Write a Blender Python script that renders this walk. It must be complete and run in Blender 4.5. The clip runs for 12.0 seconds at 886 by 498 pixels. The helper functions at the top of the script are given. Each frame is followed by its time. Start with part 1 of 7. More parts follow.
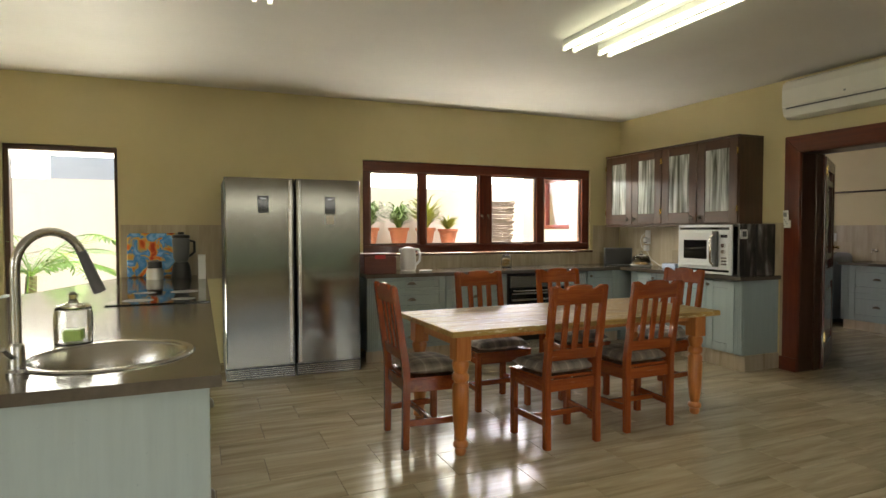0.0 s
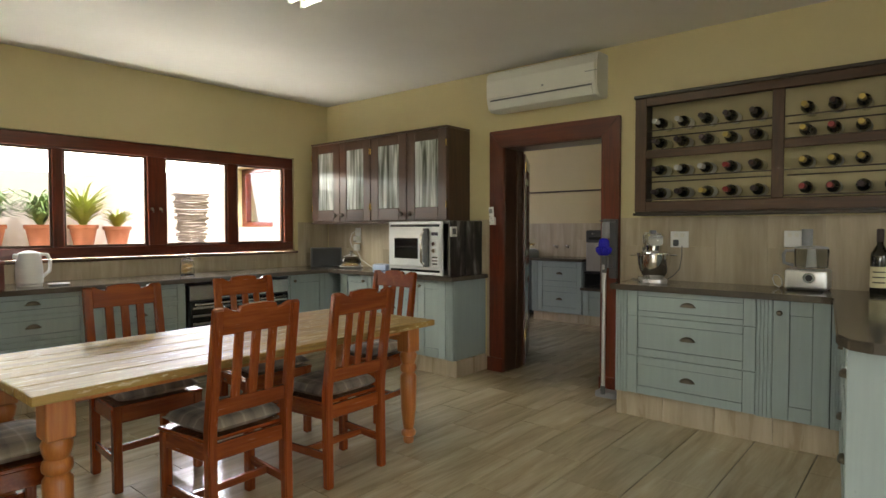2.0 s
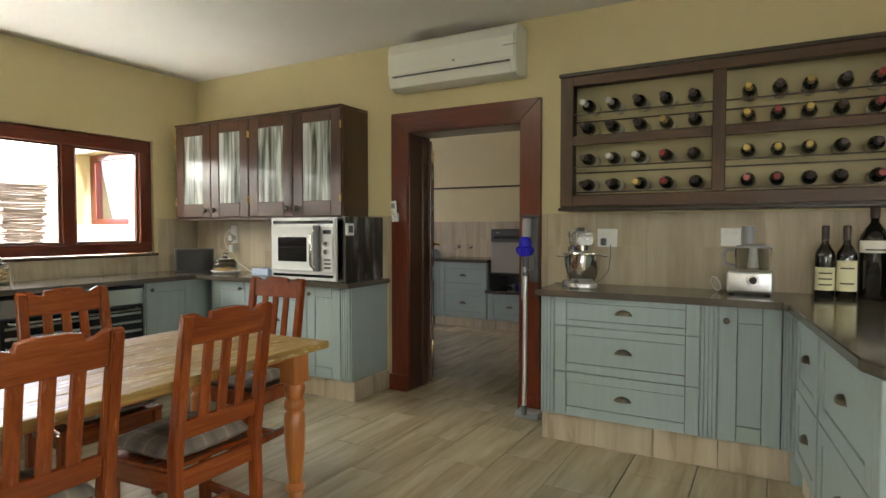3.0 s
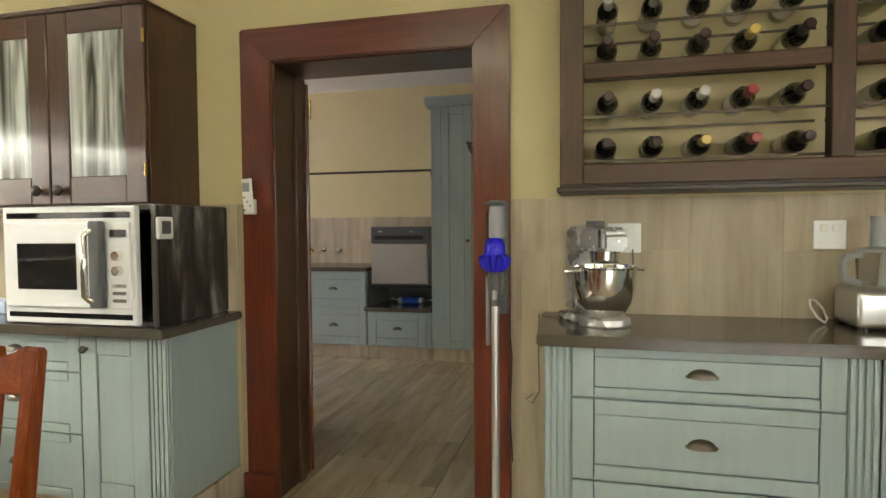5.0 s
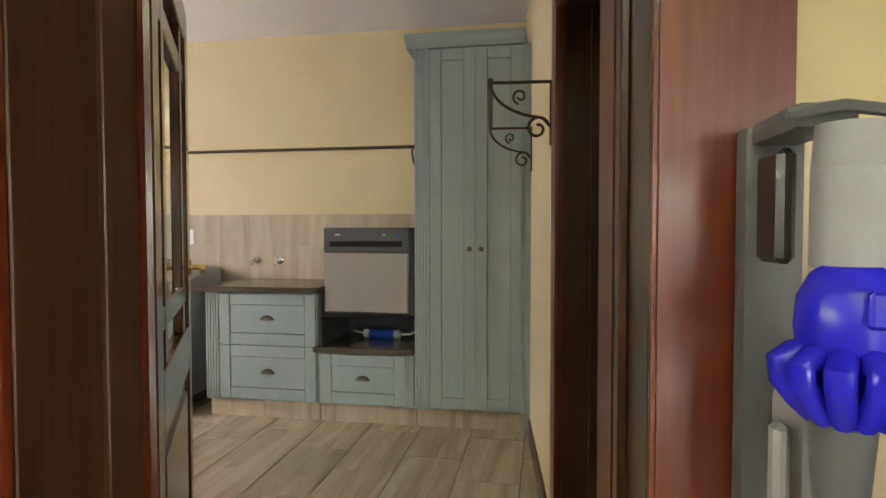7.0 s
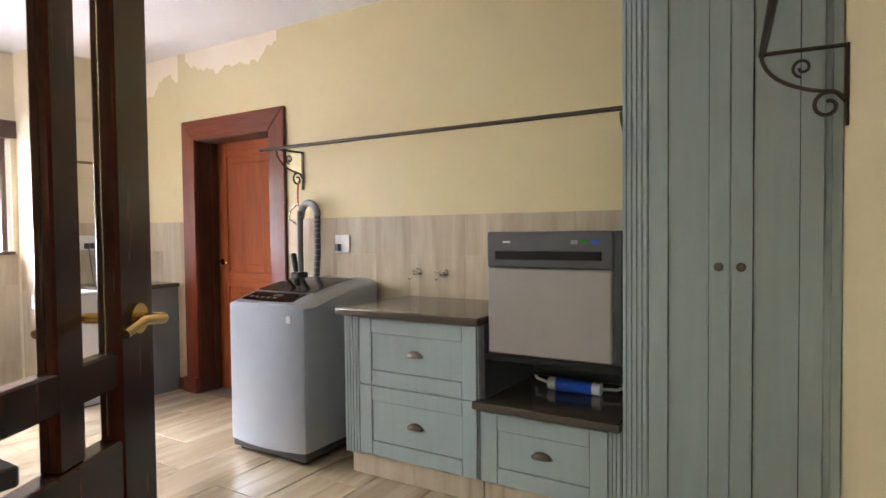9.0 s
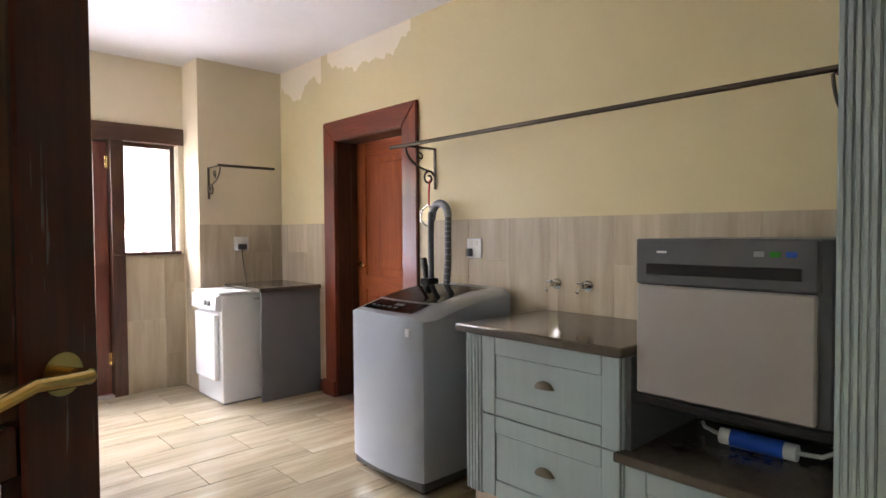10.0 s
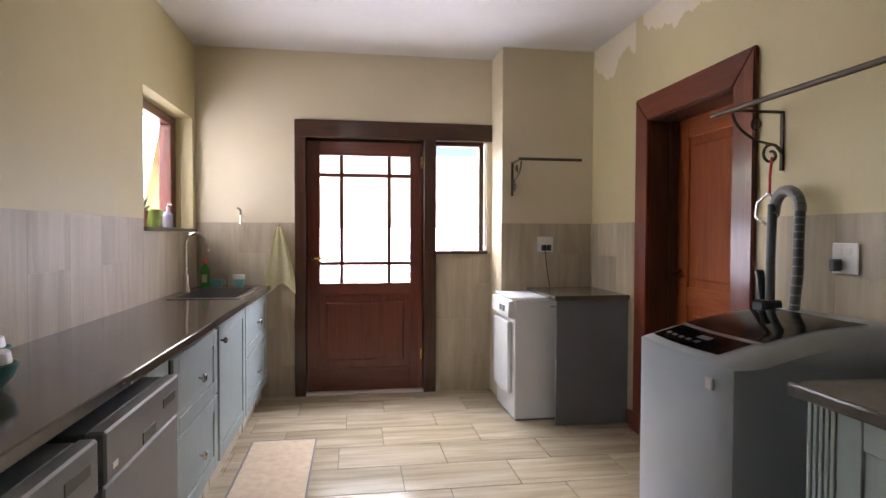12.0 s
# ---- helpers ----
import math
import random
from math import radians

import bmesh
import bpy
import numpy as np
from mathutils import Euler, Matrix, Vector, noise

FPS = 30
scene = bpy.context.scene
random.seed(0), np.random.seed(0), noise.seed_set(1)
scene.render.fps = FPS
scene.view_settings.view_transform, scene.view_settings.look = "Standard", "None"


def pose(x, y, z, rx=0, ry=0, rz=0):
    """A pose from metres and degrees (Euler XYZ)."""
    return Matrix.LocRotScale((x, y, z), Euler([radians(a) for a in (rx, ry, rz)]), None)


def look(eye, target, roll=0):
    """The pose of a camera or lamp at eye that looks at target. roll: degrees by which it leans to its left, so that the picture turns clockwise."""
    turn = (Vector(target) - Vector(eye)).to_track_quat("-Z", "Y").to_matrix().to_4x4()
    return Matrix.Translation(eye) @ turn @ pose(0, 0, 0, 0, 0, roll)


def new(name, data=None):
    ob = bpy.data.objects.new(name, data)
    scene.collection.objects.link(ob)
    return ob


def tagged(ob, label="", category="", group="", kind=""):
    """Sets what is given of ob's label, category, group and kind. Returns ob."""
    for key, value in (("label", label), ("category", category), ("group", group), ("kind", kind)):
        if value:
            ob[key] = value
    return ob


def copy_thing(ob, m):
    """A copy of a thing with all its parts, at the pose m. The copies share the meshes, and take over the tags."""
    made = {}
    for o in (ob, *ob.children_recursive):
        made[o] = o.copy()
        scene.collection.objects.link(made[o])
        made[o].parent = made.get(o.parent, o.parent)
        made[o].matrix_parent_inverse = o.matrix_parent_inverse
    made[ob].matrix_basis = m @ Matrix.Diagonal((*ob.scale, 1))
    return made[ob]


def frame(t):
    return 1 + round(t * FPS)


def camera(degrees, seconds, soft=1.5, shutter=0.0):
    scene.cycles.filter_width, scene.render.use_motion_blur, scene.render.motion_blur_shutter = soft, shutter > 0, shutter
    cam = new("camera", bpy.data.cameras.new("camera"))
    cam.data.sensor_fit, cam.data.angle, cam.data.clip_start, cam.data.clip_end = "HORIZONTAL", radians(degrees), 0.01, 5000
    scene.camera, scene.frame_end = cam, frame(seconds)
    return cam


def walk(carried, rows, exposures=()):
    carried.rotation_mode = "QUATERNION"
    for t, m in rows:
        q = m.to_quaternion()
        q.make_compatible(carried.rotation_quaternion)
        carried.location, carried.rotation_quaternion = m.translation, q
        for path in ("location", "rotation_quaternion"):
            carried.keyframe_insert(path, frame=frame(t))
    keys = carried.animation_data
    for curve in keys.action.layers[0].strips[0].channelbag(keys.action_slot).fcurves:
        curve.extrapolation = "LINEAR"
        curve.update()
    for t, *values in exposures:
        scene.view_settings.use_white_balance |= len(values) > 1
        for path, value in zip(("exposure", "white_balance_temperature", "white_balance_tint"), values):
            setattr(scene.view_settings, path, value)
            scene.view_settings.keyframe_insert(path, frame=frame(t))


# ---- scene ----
cam = camera(74.5, 12.0)
PATH = [
    (0, (0.663, 0.495, 1.35), (1.433, 2.339, 1.283), -0.1),
    (0.5, (0.81, 0.635, 1.356), (1.822, 2.359, 1.287), -0.2),
    (1, (0.981, 0.79, 1.35), (2.19, 2.382, 1.278), -0.2),
    (1.5, (1.163, 1.008, 1.342), (2.555, 2.442, 1.273), -0.2),
    (2, (1.399, 1.212, 1.332), (2.925, 2.503, 1.26), -0.1),
    (2.5, (1.658, 1.449, 1.323), (3.297, 2.592, 1.254), -0.0),
    (3, (1.94, 1.706, 1.31), (3.679, 2.693, 1.238), -0.0),
    (3.5, (2.203, 1.973, 1.3), (4.028, 2.79, 1.232), -0.0),
    (3.7, (2.356, 2.101, 1.294), (4.206, 2.858, 1.225), -0.0),
    (5.3, (3.614, 2.937, 1.3), (5.566, 3.368, 1.224), -0.3),
    (5.5, (3.781, 3.01, 1.294), (5.738, 3.415, 1.222), -0.1),
    (6, (4.232, 3.206, 1.271), (6.196, 3.575, 1.203), 0.1),
    (6.5, (4.644, 3.342, 1.284), (6.614, 3.677, 1.215), -0.2),
    (6.7, (4.826, 3.37, 1.282), (6.797, 3.703, 1.215), -0.1),
    (8.5, (6.018, 3.622, 1.301), (7.863, 4.39, 1.225), -0.6),
    (9, (6.324, 3.64, 1.301), (8.034, 4.674, 1.24), -0.6),
    (9.5, (6.58, 3.718, 1.31), (8.14, 4.97, 1.252), -0.5),
    (10, (6.782, 3.789, 1.325), (8.143, 5.252, 1.266), -0.4),
    (10.5, (7.021, 3.854, 1.322), (8.148, 5.506, 1.268), -0.2),
    (11, (7.21, 3.916, 1.325), (8.072, 5.72, 1.272), 0.0),
    (11.5, (7.337, 4.069, 1.338), (7.934, 5.977, 1.277), 0.1),
    (12, (7.451, 4.259, 1.315), (7.754, 6.235, 1.263), 0.2),
]
EXPOSURES = [(0, 0.25, 6800, 10), (2.0, 0.4, 6500, 10), (3.5, 0.95, 6300, 10), (5.5, 1.4, 6700, 10), (6.5, 1.7, 6700, 10), (8.5, 2.0, 6400, 10), (9.5, 1.65, 6400, 10), (10.5, 1.35, 6400, 10), (12, 0.8, 6400, 10)]
walk(cam, [(t, look(eye, target, roll)) for t, eye, target, roll in PATH], EXPOSURES)

# ---- light ----
world = bpy.data.worlds.new("sky")
scene.world = world
world.use_nodes = True
wn = world.node_tree
wn.nodes.clear()
sky = wn.nodes.new("ShaderNodeTexSky")
sky.sky_type = "NISHITA"
sky.sun_disc = False
sky.sun_elevation, sky.sun_rotation = radians(62), radians(215)
bg = wn.nodes.new("ShaderNodeBackground")
bg.inputs["Strength"].default_value = 0.15
wo = wn.nodes.new("ShaderNodeOutputWorld")
wn.links.new(sky.outputs["Color"], bg.inputs["Color"])
wn.links.new(bg.outputs["Background"], wo.inputs["Surface"])

sun_data = bpy.data.lights.new("sun", "SUN")
sun_data.energy, sun_data.angle, sun_data.color = 5.0, radians(6), (1.0, 0.97, 0.93)
sun_ob = new("sun", sun_data)
sun_ob.matrix_world = look((0, 0, 30), (9, 13, 0))


def sky_window(name, eye, target, w, h, power, color=(0.93, 0.97, 1.0)):
    d = bpy.data.lights.new(name, "AREA")
    d.shape, d.size, d.size_y, d.energy, d.color = "RECTANGLE", w, h, power, color
    ob = new(name, d)
    ob.matrix_world = look(eye, target)
    return ob


SKYLIT = (1.0, 0.98, 0.88)
GARDEN = (1.0, 0.97, 0.82)
PINKISH = (0.87, 0.84, 1.0)
# area lamps outside the windows, in place of the sky's light
sky_window("daylight_courtyard", (2.0, 11.6, 3.55), (2.6, 5.0, 1.2), 13.0, 3.0, 900, GARDEN)
sky_window("daylight_kitchen_window", (3.85, 7.85, 3.05), (3.85, 4.6, 0.4), 3.0, 1.3, 45, GARDEN)
# two hidden lamps added low outside, aimed up to brighten the ceiling
sky_window("up_fill_kitchen_window", (3.85, 6.98, 1.08), (3.85, 5.0, 2.9), 2.9, 0.13, 90, GARDEN)
sky_window("up_fill_glass_door", (-0.5, 7.15, 0.42), (0.3, 4.4, 2.9), 0.8, 0.7, 75, GARDEN)
sky_window("daylight_south_window", (1.4, -5.6, 3.2), (3.6, 2.0, 0.6), 9.0, 2.4, 330, SKYLIT)
# lamp outside the added west window, to brighten the west-facing drawers
sky_window("fill_lamp_west", (-6.2, 0.2, 2.7), (4.0, 2.2, 0.6), 8.0, 2.6, 300, SKYLIT)
sky_window("daylight_back_yard", (7.9, 11.2, 4.0), (7.7, 8.0, 0.4), 4.4, 2.4, 900, PINKISH)
# another added low lamp, aimed up through the back door's glass
sky_window("up_fill_back_door", (7.7, 9.75, 0.95), (7.6, 7.5, 1.9), 1.7, 0.9, 52, PINKISH)
sky_window("daylight_sink_window", (5.93, 8.45, 1.78), (8.2, 8.3, 1.3), 0.86, 0.78, 12, PINKISH)


# ---- materials ----
def make_mat(name):
    m = bpy.data.materials.new(name)
    m.use_nodes = True
    nt = m.node_tree
    return m, nt, nt.nodes["Principled BSDF"]


def coords(nt, scale=(1, 1, 1), per_piece=False):
    geo = nt.nodes.new("ShaderNodeNewGeometry")
    out = geo.outputs["Position"]
    if per_piece:
        info = nt.nodes.new("ShaderNodeObjectInfo")
        mul = nt.nodes.new("ShaderNodeMath")
        mul.operation = "MULTIPLY"
        mul.inputs[1].default_value = 37.0
        nt.links.new(info.outputs["Random"], mul.inputs[0])
        add = nt.nodes.new("ShaderNodeVectorMath")
        add.operation = "ADD"
        nt.links.new(out, add.inputs[0])
        nt.links.new(mul.outputs[0], add.inputs[1])
        out = add.outputs[0]
    mp = nt.nodes.new("ShaderNodeMapping")
    mp.inputs["Scale"].default_value = scale
    nt.links.new(out, mp.inputs["Vector"])
    return mp.outputs["Vector"]


def noise_tex(nt, vec, scale, detail=4, rough=0.6, distort=0.0):
    n = nt.nodes.new("ShaderNodeTexNoise")
    n.inputs["Scale"].default_value = scale
    n.inputs["Detail"].default_value = detail
    n.inputs["Roughness"].default_value = rough
    n.inputs["Distortion"].default_value = distort
    nt.links.new(vec, n.inputs["Vector"])
    return n.outputs["Fac"]


def ramp(nt, fac, stops):
    r = nt.nodes.new("ShaderNodeValToRGB")
    el = r.color_ramp.elements
    while len(el) < len(stops):
        el.new(0.5)
    for e, (p, c) in zip(el, stops):
        e.position, e.color = p, (*c, 1)
    nt.links.new(fac, r.inputs["Fac"])
    return r.outputs["Color"]


def mix(nt, fac, a, b, mode="MIX"):
    m = nt.nodes.new("ShaderNodeMix")
    m.data_type, m.blend_type = "RGBA", mode
    for sock, v in ((m.inputs[0], fac), (m.inputs[6], a), (m.inputs[7], b)):
        if isinstance(v, (int, float)):
            sock.default_value = v
        elif isinstance(v, tuple):
            sock.default_value = (*v, 1)
        else:
            nt.links.new(v, sock)
    return m.outputs[2]


def bump(nt, b, height, strength, dist=0.002):
    n = nt.nodes.new("ShaderNodeBump")
    n.inputs["Strength"].default_value, n.inputs["Distance"].default_value = strength, dist
    nt.links.new(height, n.inputs["Height"])
    nt.links.new(n.outputs["Normal"], b.inputs["Normal"])


def span(nt, fac, lo, hi):
    m = nt.nodes.new("ShaderNodeMapRange")
    m.inputs[3].default_value, m.inputs[4].default_value = lo, hi
    nt.links.new(fac, m.inputs[0])
    return m.outputs[0]


def plain(name, color, rough=0.5, metal=0.0, vary=0.08, scale=6.0, bumps=0.05, fine=160.0, stretch=(1, 1, 1), coat=0.0):
    """A surface with a broad and a fine variation of its colour and gloss."""
    m, nt, b = make_mat(name)
    v = coords(nt, stretch)
    big, small = noise_tex(nt, v, scale, 3), noise_tex(nt, v, fine, 4)
    c = tuple(max(0, x * (1 - vary)) for x in color)
    d = tuple(min(1, x * (1 + vary)) for x in color)
    nt.links.new(mix(nt, 0.35, ramp(nt, big, [(0.3, c), (0.7, d)]), ramp(nt, small, [(0.3, c), (0.7, d)])), b.inputs["Base Color"])
    nt.links.new(span(nt, big, max(0.02, rough * 0.85), min(1, rough * 1.15)), b.inputs["Roughness"])
    b.inputs["Metallic"].default_value = metal
    b.inputs["Coat Weight"].default_value = coat
    if bumps:
        bump(nt, b, small, bumps)
    return m


def wood(name, dark, mid, light, axis, rough=0.35, scale=1.0, coat=0.3, per_piece=False):
    """Wood with its grain along one axis of the world (0 x, 1 y, 2 z)."""
    m, nt, b = make_mat(name)
    s = [9.0 * scale] * 3
    s[axis] = 0.7 * scale
    v = coords(nt, tuple(s), per_piece)
    grain = noise_tex(nt, v, 2.2, 6, 0.65, 1.2)
    s2 = [60.0 * scale] * 3
    s2[axis] = 2.0
    fibre = noise_tex(nt, coords(nt, tuple(s2), per_piece), 2.0, 3)
    broad = noise_tex(nt, coords(nt), 1.7, 2)
    col = ramp(nt, grain, [(0.3, dark), (0.5, mid), (0.72, light)])
    col = mix(nt, 0.25, col, ramp(nt, fibre, [(0.35, dark), (0.65, light)]))
    col = mix(nt, 0.3, col, ramp(nt, broad, [(0.3, dark), (0.7, mid)]))
    nt.links.new(col, b.inputs["Base Color"])
    nt.links.new(span(nt, fibre, rough * 0.8, rough * 1.3), b.inputs["Roughness"])
    b.inputs["Coat Weight"].default_value, b.inputs["Coat Roughness"].default_value = coat, 0.15
    bump(nt, b, fibre, 0.12, 0.001)
    return m


def wall_paint(name, a, c):
    m, nt, b = make_mat(name)
    v = coords(nt)
    blotch, fine = noise_tex(nt, v, 0.9, 5, 0.6), noise_tex(nt, v, 220, 3)
    nt.links.new(ramp(nt, blotch, [(0.3, a), (0.72, c)]), b.inputs["Base Color"])
    b.inputs["Roughness"].default_value = 0.55
    bump(nt, b, fine, 0.12, 0.0015)
    return m


def tile_mat(name, axis, tones, rough, gloss_var=0.06):
    """Timber-look porcelain: soft streaks along one axis, each piece with its own."""
    m, nt, b = make_mat(name)
    s = [7.0] * 3
    s[axis] = 0.8
    v = coords(nt, tuple(s), True)
    streak = noise_tex(nt, v, 1.5, 5, 0.55, 0.6)
    s2 = [40.0] * 3
    s2[axis] = 3.0
    fine = noise_tex(nt, coords(nt, tuple(s2), True), 1.6, 3)
    info = nt.nodes.new("ShaderNodeObjectInfo")
    col = ramp(nt, streak, [(0.28, tones[0]), (0.5, tones[1]), (0.72, tones[2])])
    col = mix(nt, 0.15, col, ramp(nt, fine, [(0.35, tones[0]), (0.65, tones[2])]))
    shade = ramp(nt, info.outputs["Random"], [(0.0, (0.9, 0.9, 0.9)), (1.0, (1.06, 1.05, 1.04))])
    nt.links.new(mix(nt, 1.0, col, shade, "MULTIPLY"), b.inputs["Base Color"])
    nt.links.new(span(nt, streak, rough, rough + gloss_var), b.inputs["Roughness"])
    bump(nt, b, fine, 0.06, 0.0008)
    return m


def metal(name, color, rough, brush_axis=None):
    m, nt, b = make_mat(name)
    s = [1.0] * 3
    if brush_axis is not None:
        s = [140.0] * 3
        s[brush_axis] = 1.5
    v = coords(nt, tuple(s))
    n = noise_tex(nt, v, 2.0 if brush_axis is not None else 14.0, 3)
    big = noise_tex(nt, coords(nt), 4.0, 3)
    b.inputs["Base Color"].default_value = (*color, 1)
    b.inputs["Metallic"].default_value = 1
    nt.links.new(span(nt, mix(nt, 0.3, n, big), rough * 0.95, rough * 1.06), b.inputs["Roughness"])
    if brush_axis is not None:
        bump(nt, b, n, 0.004, 0.0002)
    return m


def smooth_steel(name, color, rough):
    """Fine satin steel with a faint vertical brushing in its tone alone."""
    m, nt, b = make_mat(name)
    n = noise_tex(nt, coords(nt, (90, 90, 0.6)), 1.5, 2)
    nt.links.new(ramp(nt, n, [(0.3, tuple(c * 0.96 for c in color)), (0.7, tuple(c * 1.04 for c in color))]), b.inputs["Base Color"])
    b.inputs["Metallic"].default_value, b.inputs["Roughness"].default_value = 1, rough
    return m


def glass(name, tint=(1, 1, 1), rough=0.0):
    m, nt, b = make_mat(name)
    b.inputs["Base Color"].default_value = (*tint, 1)
    b.inputs["Roughness"].default_value = rough
    b.inputs["Transmission Weight"].default_value = 1
    b.inputs["IOR"].default_value = 1.45
    return m


def worn_paint(name, base, dark, axis=2):
    """Cabinet paint, hand-rubbed: thin streaks along one axis and darker flecks."""
    m, nt, b = make_mat(name)
    s = [16.0] * 3
    s[axis] = 1.2
    streak = noise_tex(nt, coords(nt, tuple(s)), 1.8, 5, 0.6)
    fleck = noise_tex(nt, coords(nt), 55, 4, 0.7)
    lite = tuple(min(1, x * 1.05) for x in base)
    col = ramp(nt, streak, [(0.3, tuple(x * 0.93 for x in base)), (0.55, base), (0.75, lite)])
    col = mix(nt, ramp(nt, fleck, [(0.66, (0, 0, 0)), (0.8, (0.5, 0.5, 0.5))]), col, dark)
    nt.links.new(col, b.inputs["Base Color"])
    nt.links.new(span(nt, streak, 0.42, 0.55), b.inputs["Roughness"])
    bump(nt, b, streak, 0.08, 0.0008)
    return m


def rubbed_black(name):
    """Black timber panel with pale rubbed streaks."""
    m, nt, b = make_mat(name)
    v = coords(nt, (6, 6, 1.6))
    n = noise_tex(nt, v, 1.4, 4, 0.55, 0.6)
    nt.links.new(ramp(nt, n, [(0.4, (0.012, 0.011, 0.01)), (0.52, (0.07, 0.06, 0.052)), (0.64, (0.3, 0.3, 0.3))]), b.inputs["Base Color"])
    b.inputs["Roughness"].default_value = 0.35
    bump(nt, b, n, 0.1)
    return m


def streak_glass(name):
    """Painted glass of the wall cabinets: grey-white vertical streaks."""
    m, nt, b = make_mat(name)
    v = coords(nt, (12, 12, 0.8))
    n = noise_tex(nt, v, 1.5, 4, 0.55, 0.6)
    nt.links.new(ramp(nt, n, [(0.36, (0.05, 0.055, 0.04)), (0.5, (0.3, 0.32, 0.3)), (0.62, (0.6, 0.63, 0.62))]), b.inputs["Base Color"])
    b.inputs["Roughness"].default_value = 0.12
    return m


def emit(name, color, strength):
    m, nt, b = make_mat(name)
    b.inputs["Base Color"].default_value = (*color, 1)
    b.inputs["Emission Color"].default_value = (*color, 1)
    b.inputs["Emission Strength"].default_value = strength
    return m


def plaid(name):
    """Checked cushion cloth, brown-grey with pale and dark bands."""
    m, nt, b = make_mat(name)
    v = coords(nt)
    sep = nt.nodes.new("ShaderNodeSeparateXYZ")
    nt.links.new(v, sep.inputs[0])
    outs = []
    for i in (0, 1):
        w = nt.nodes.new("ShaderNodeMath")
        w.operation = "MULTIPLY"
        w.inputs[1].default_value = 1 / 0.105
        nt.links.new(sep.outputs[i], w.inputs[0])
        f = nt.nodes.new("ShaderNodeMath")
        f.operation = "FRACT"
        nt.links.new(w.outputs[0], f.inputs[0])
        outs.append(ramp(nt, f.outputs[0], [(0.0, (0.15, 0.12, 0.095)), (0.42, (0.24, 0.2, 0.155)), (0.5, (0.48, 0.44, 0.36)), (0.58, (0.28, 0.235, 0.18)), (0.9, (0.07, 0.055, 0.048))]))
    weave = noise_tex(nt, v, 420, 2)
    col = mix(nt, 0.5, outs[0], outs[1])
    nt.links.new(mix(nt, 0.2, col, ramp(nt, weave, [(0.3, (0.08, 0.07, 0.06)), (0.7, (0.4, 0.36, 0.3))])), b.inputs["Base Color"])
    b.inputs["Roughness"].default_value = 0.9
    bump(nt, b, weave, 0.4, 0.001)
    return m


def table_top_mat(name):
    """Old yellow-brown planks with pale worn flecks along the grain."""
    m, nt, b = make_mat(name)
    g = noise_tex(nt, coords(nt, (0.7, 8, 8)), 2.0, 6, 0.65, 1.0)
    fl = noise_tex(nt, coords(nt, (5, 26, 26)), 1.6, 5, 0.7)
    col = ramp(nt, g, [(0.3, (0.14, 0.08, 0.018)), (0.5, (0.29, 0.175, 0.04)), (0.7, (0.42, 0.28, 0.08))])
    col = mix(nt, ramp(nt, fl, [(0.57, (0, 0, 0)), (0.65, (0.9, 0.9, 0.9))]), col, (0.64, 0.56, 0.38))
    nt.links.new(col, b.inputs["Base Color"])
    nt.links.new(span(nt, g, 0.42, 0.54), b.inputs["Roughness"])
    b.inputs["Coat Weight"].default_value, b.inputs["Coat Roughness"].default_value = 0.12, 0.25
    bump(nt, b, fl, 0.15, 0.001)
    return m


def picture_board(name):
    """Glossy board printed with large blue, red and yellow flower shapes."""
    m, nt, b = make_mat(name)
    n = noise_tex(nt, coords(nt), 8.0, 2, 0.5, 1.0)
    nt.links.new(ramp(nt, n, [(0.3, (0.5, 0.06, 0.02)), (0.42, (0.75, 0.2, 0.05)), (0.5, (0.6, 0.45, 0.12)), (0.56, (0.05, 0.25, 0.6)), (0.68, (0.25, 0.5, 0.8))]), b.inputs["Base Color"])
    b.inputs["Roughness"].default_value = 0.15
    return m


M_WALL = wall_paint("wall_paint", (0.55, 0.47, 0.25), (0.61, 0.525, 0.295))
M_CEIL = wall_paint("ceiling_paint", (0.66, 0.64, 0.61), (0.74, 0.72, 0.69))
M_PATCH = wall_paint("plaster_patch", (0.70, 0.60, 0.43), (0.76, 0.69, 0.56))
M_FLOOR = tile_mat("floor_tile", 0, ((0.24, 0.19, 0.115), (0.36, 0.30, 0.20), (0.48, 0.42, 0.305)), 0.145)
M_GROUT = plain("grout", (0.13, 0.11, 0.085), 0.85)
M_DADO = tile_mat("wall_tile", 2, ((0.32, 0.258, 0.165), (0.42, 0.35, 0.24), (0.51, 0.44, 0.32)), 0.5)
# the yellow wall paint again, with the daylight's paler tone put into its colour
M_WALL_DAYLIT = wall_paint("daylit_wall_paint", (0.58, 0.50, 0.34), (0.65, 0.57, 0.41))
M_LAWN = plain("lawn_green", (0.07, 0.11, 0.03), 0.9, vary=0.3, scale=3, fine=40)
M_SMOKE = glass("smoky_clear_plastic", (0.86, 0.87, 0.86), 0.12)
M_SMOKE.node_tree.nodes["Principled BSDF"].inputs["IOR"].default_value = 1.08
M_PLINTH = tile_mat("plinth_tile", 2, ((0.36, 0.29, 0.2), (0.46, 0.385, 0.28), (0.55, 0.48, 0.37)), 0.25)
M_BLUE = worn_paint("cabinet_paint", (0.31, 0.375, 0.375), (0.08, 0.09, 0.085))
M_BLUE_H = worn_paint("cabinet_paint_flat", (0.31, 0.375, 0.375), (0.08, 0.09, 0.085), 1)
# near-black colour standing in for the shade inside open cabinet joints
M_GAP = plain("joint_shadow_gap", (0.015, 0.015, 0.014), 0.9)
M_STONE = plain("worktop_stone", (0.088, 0.075, 0.06), 0.13, vary=0.16, scale=30, fine=300, bumps=0.004)
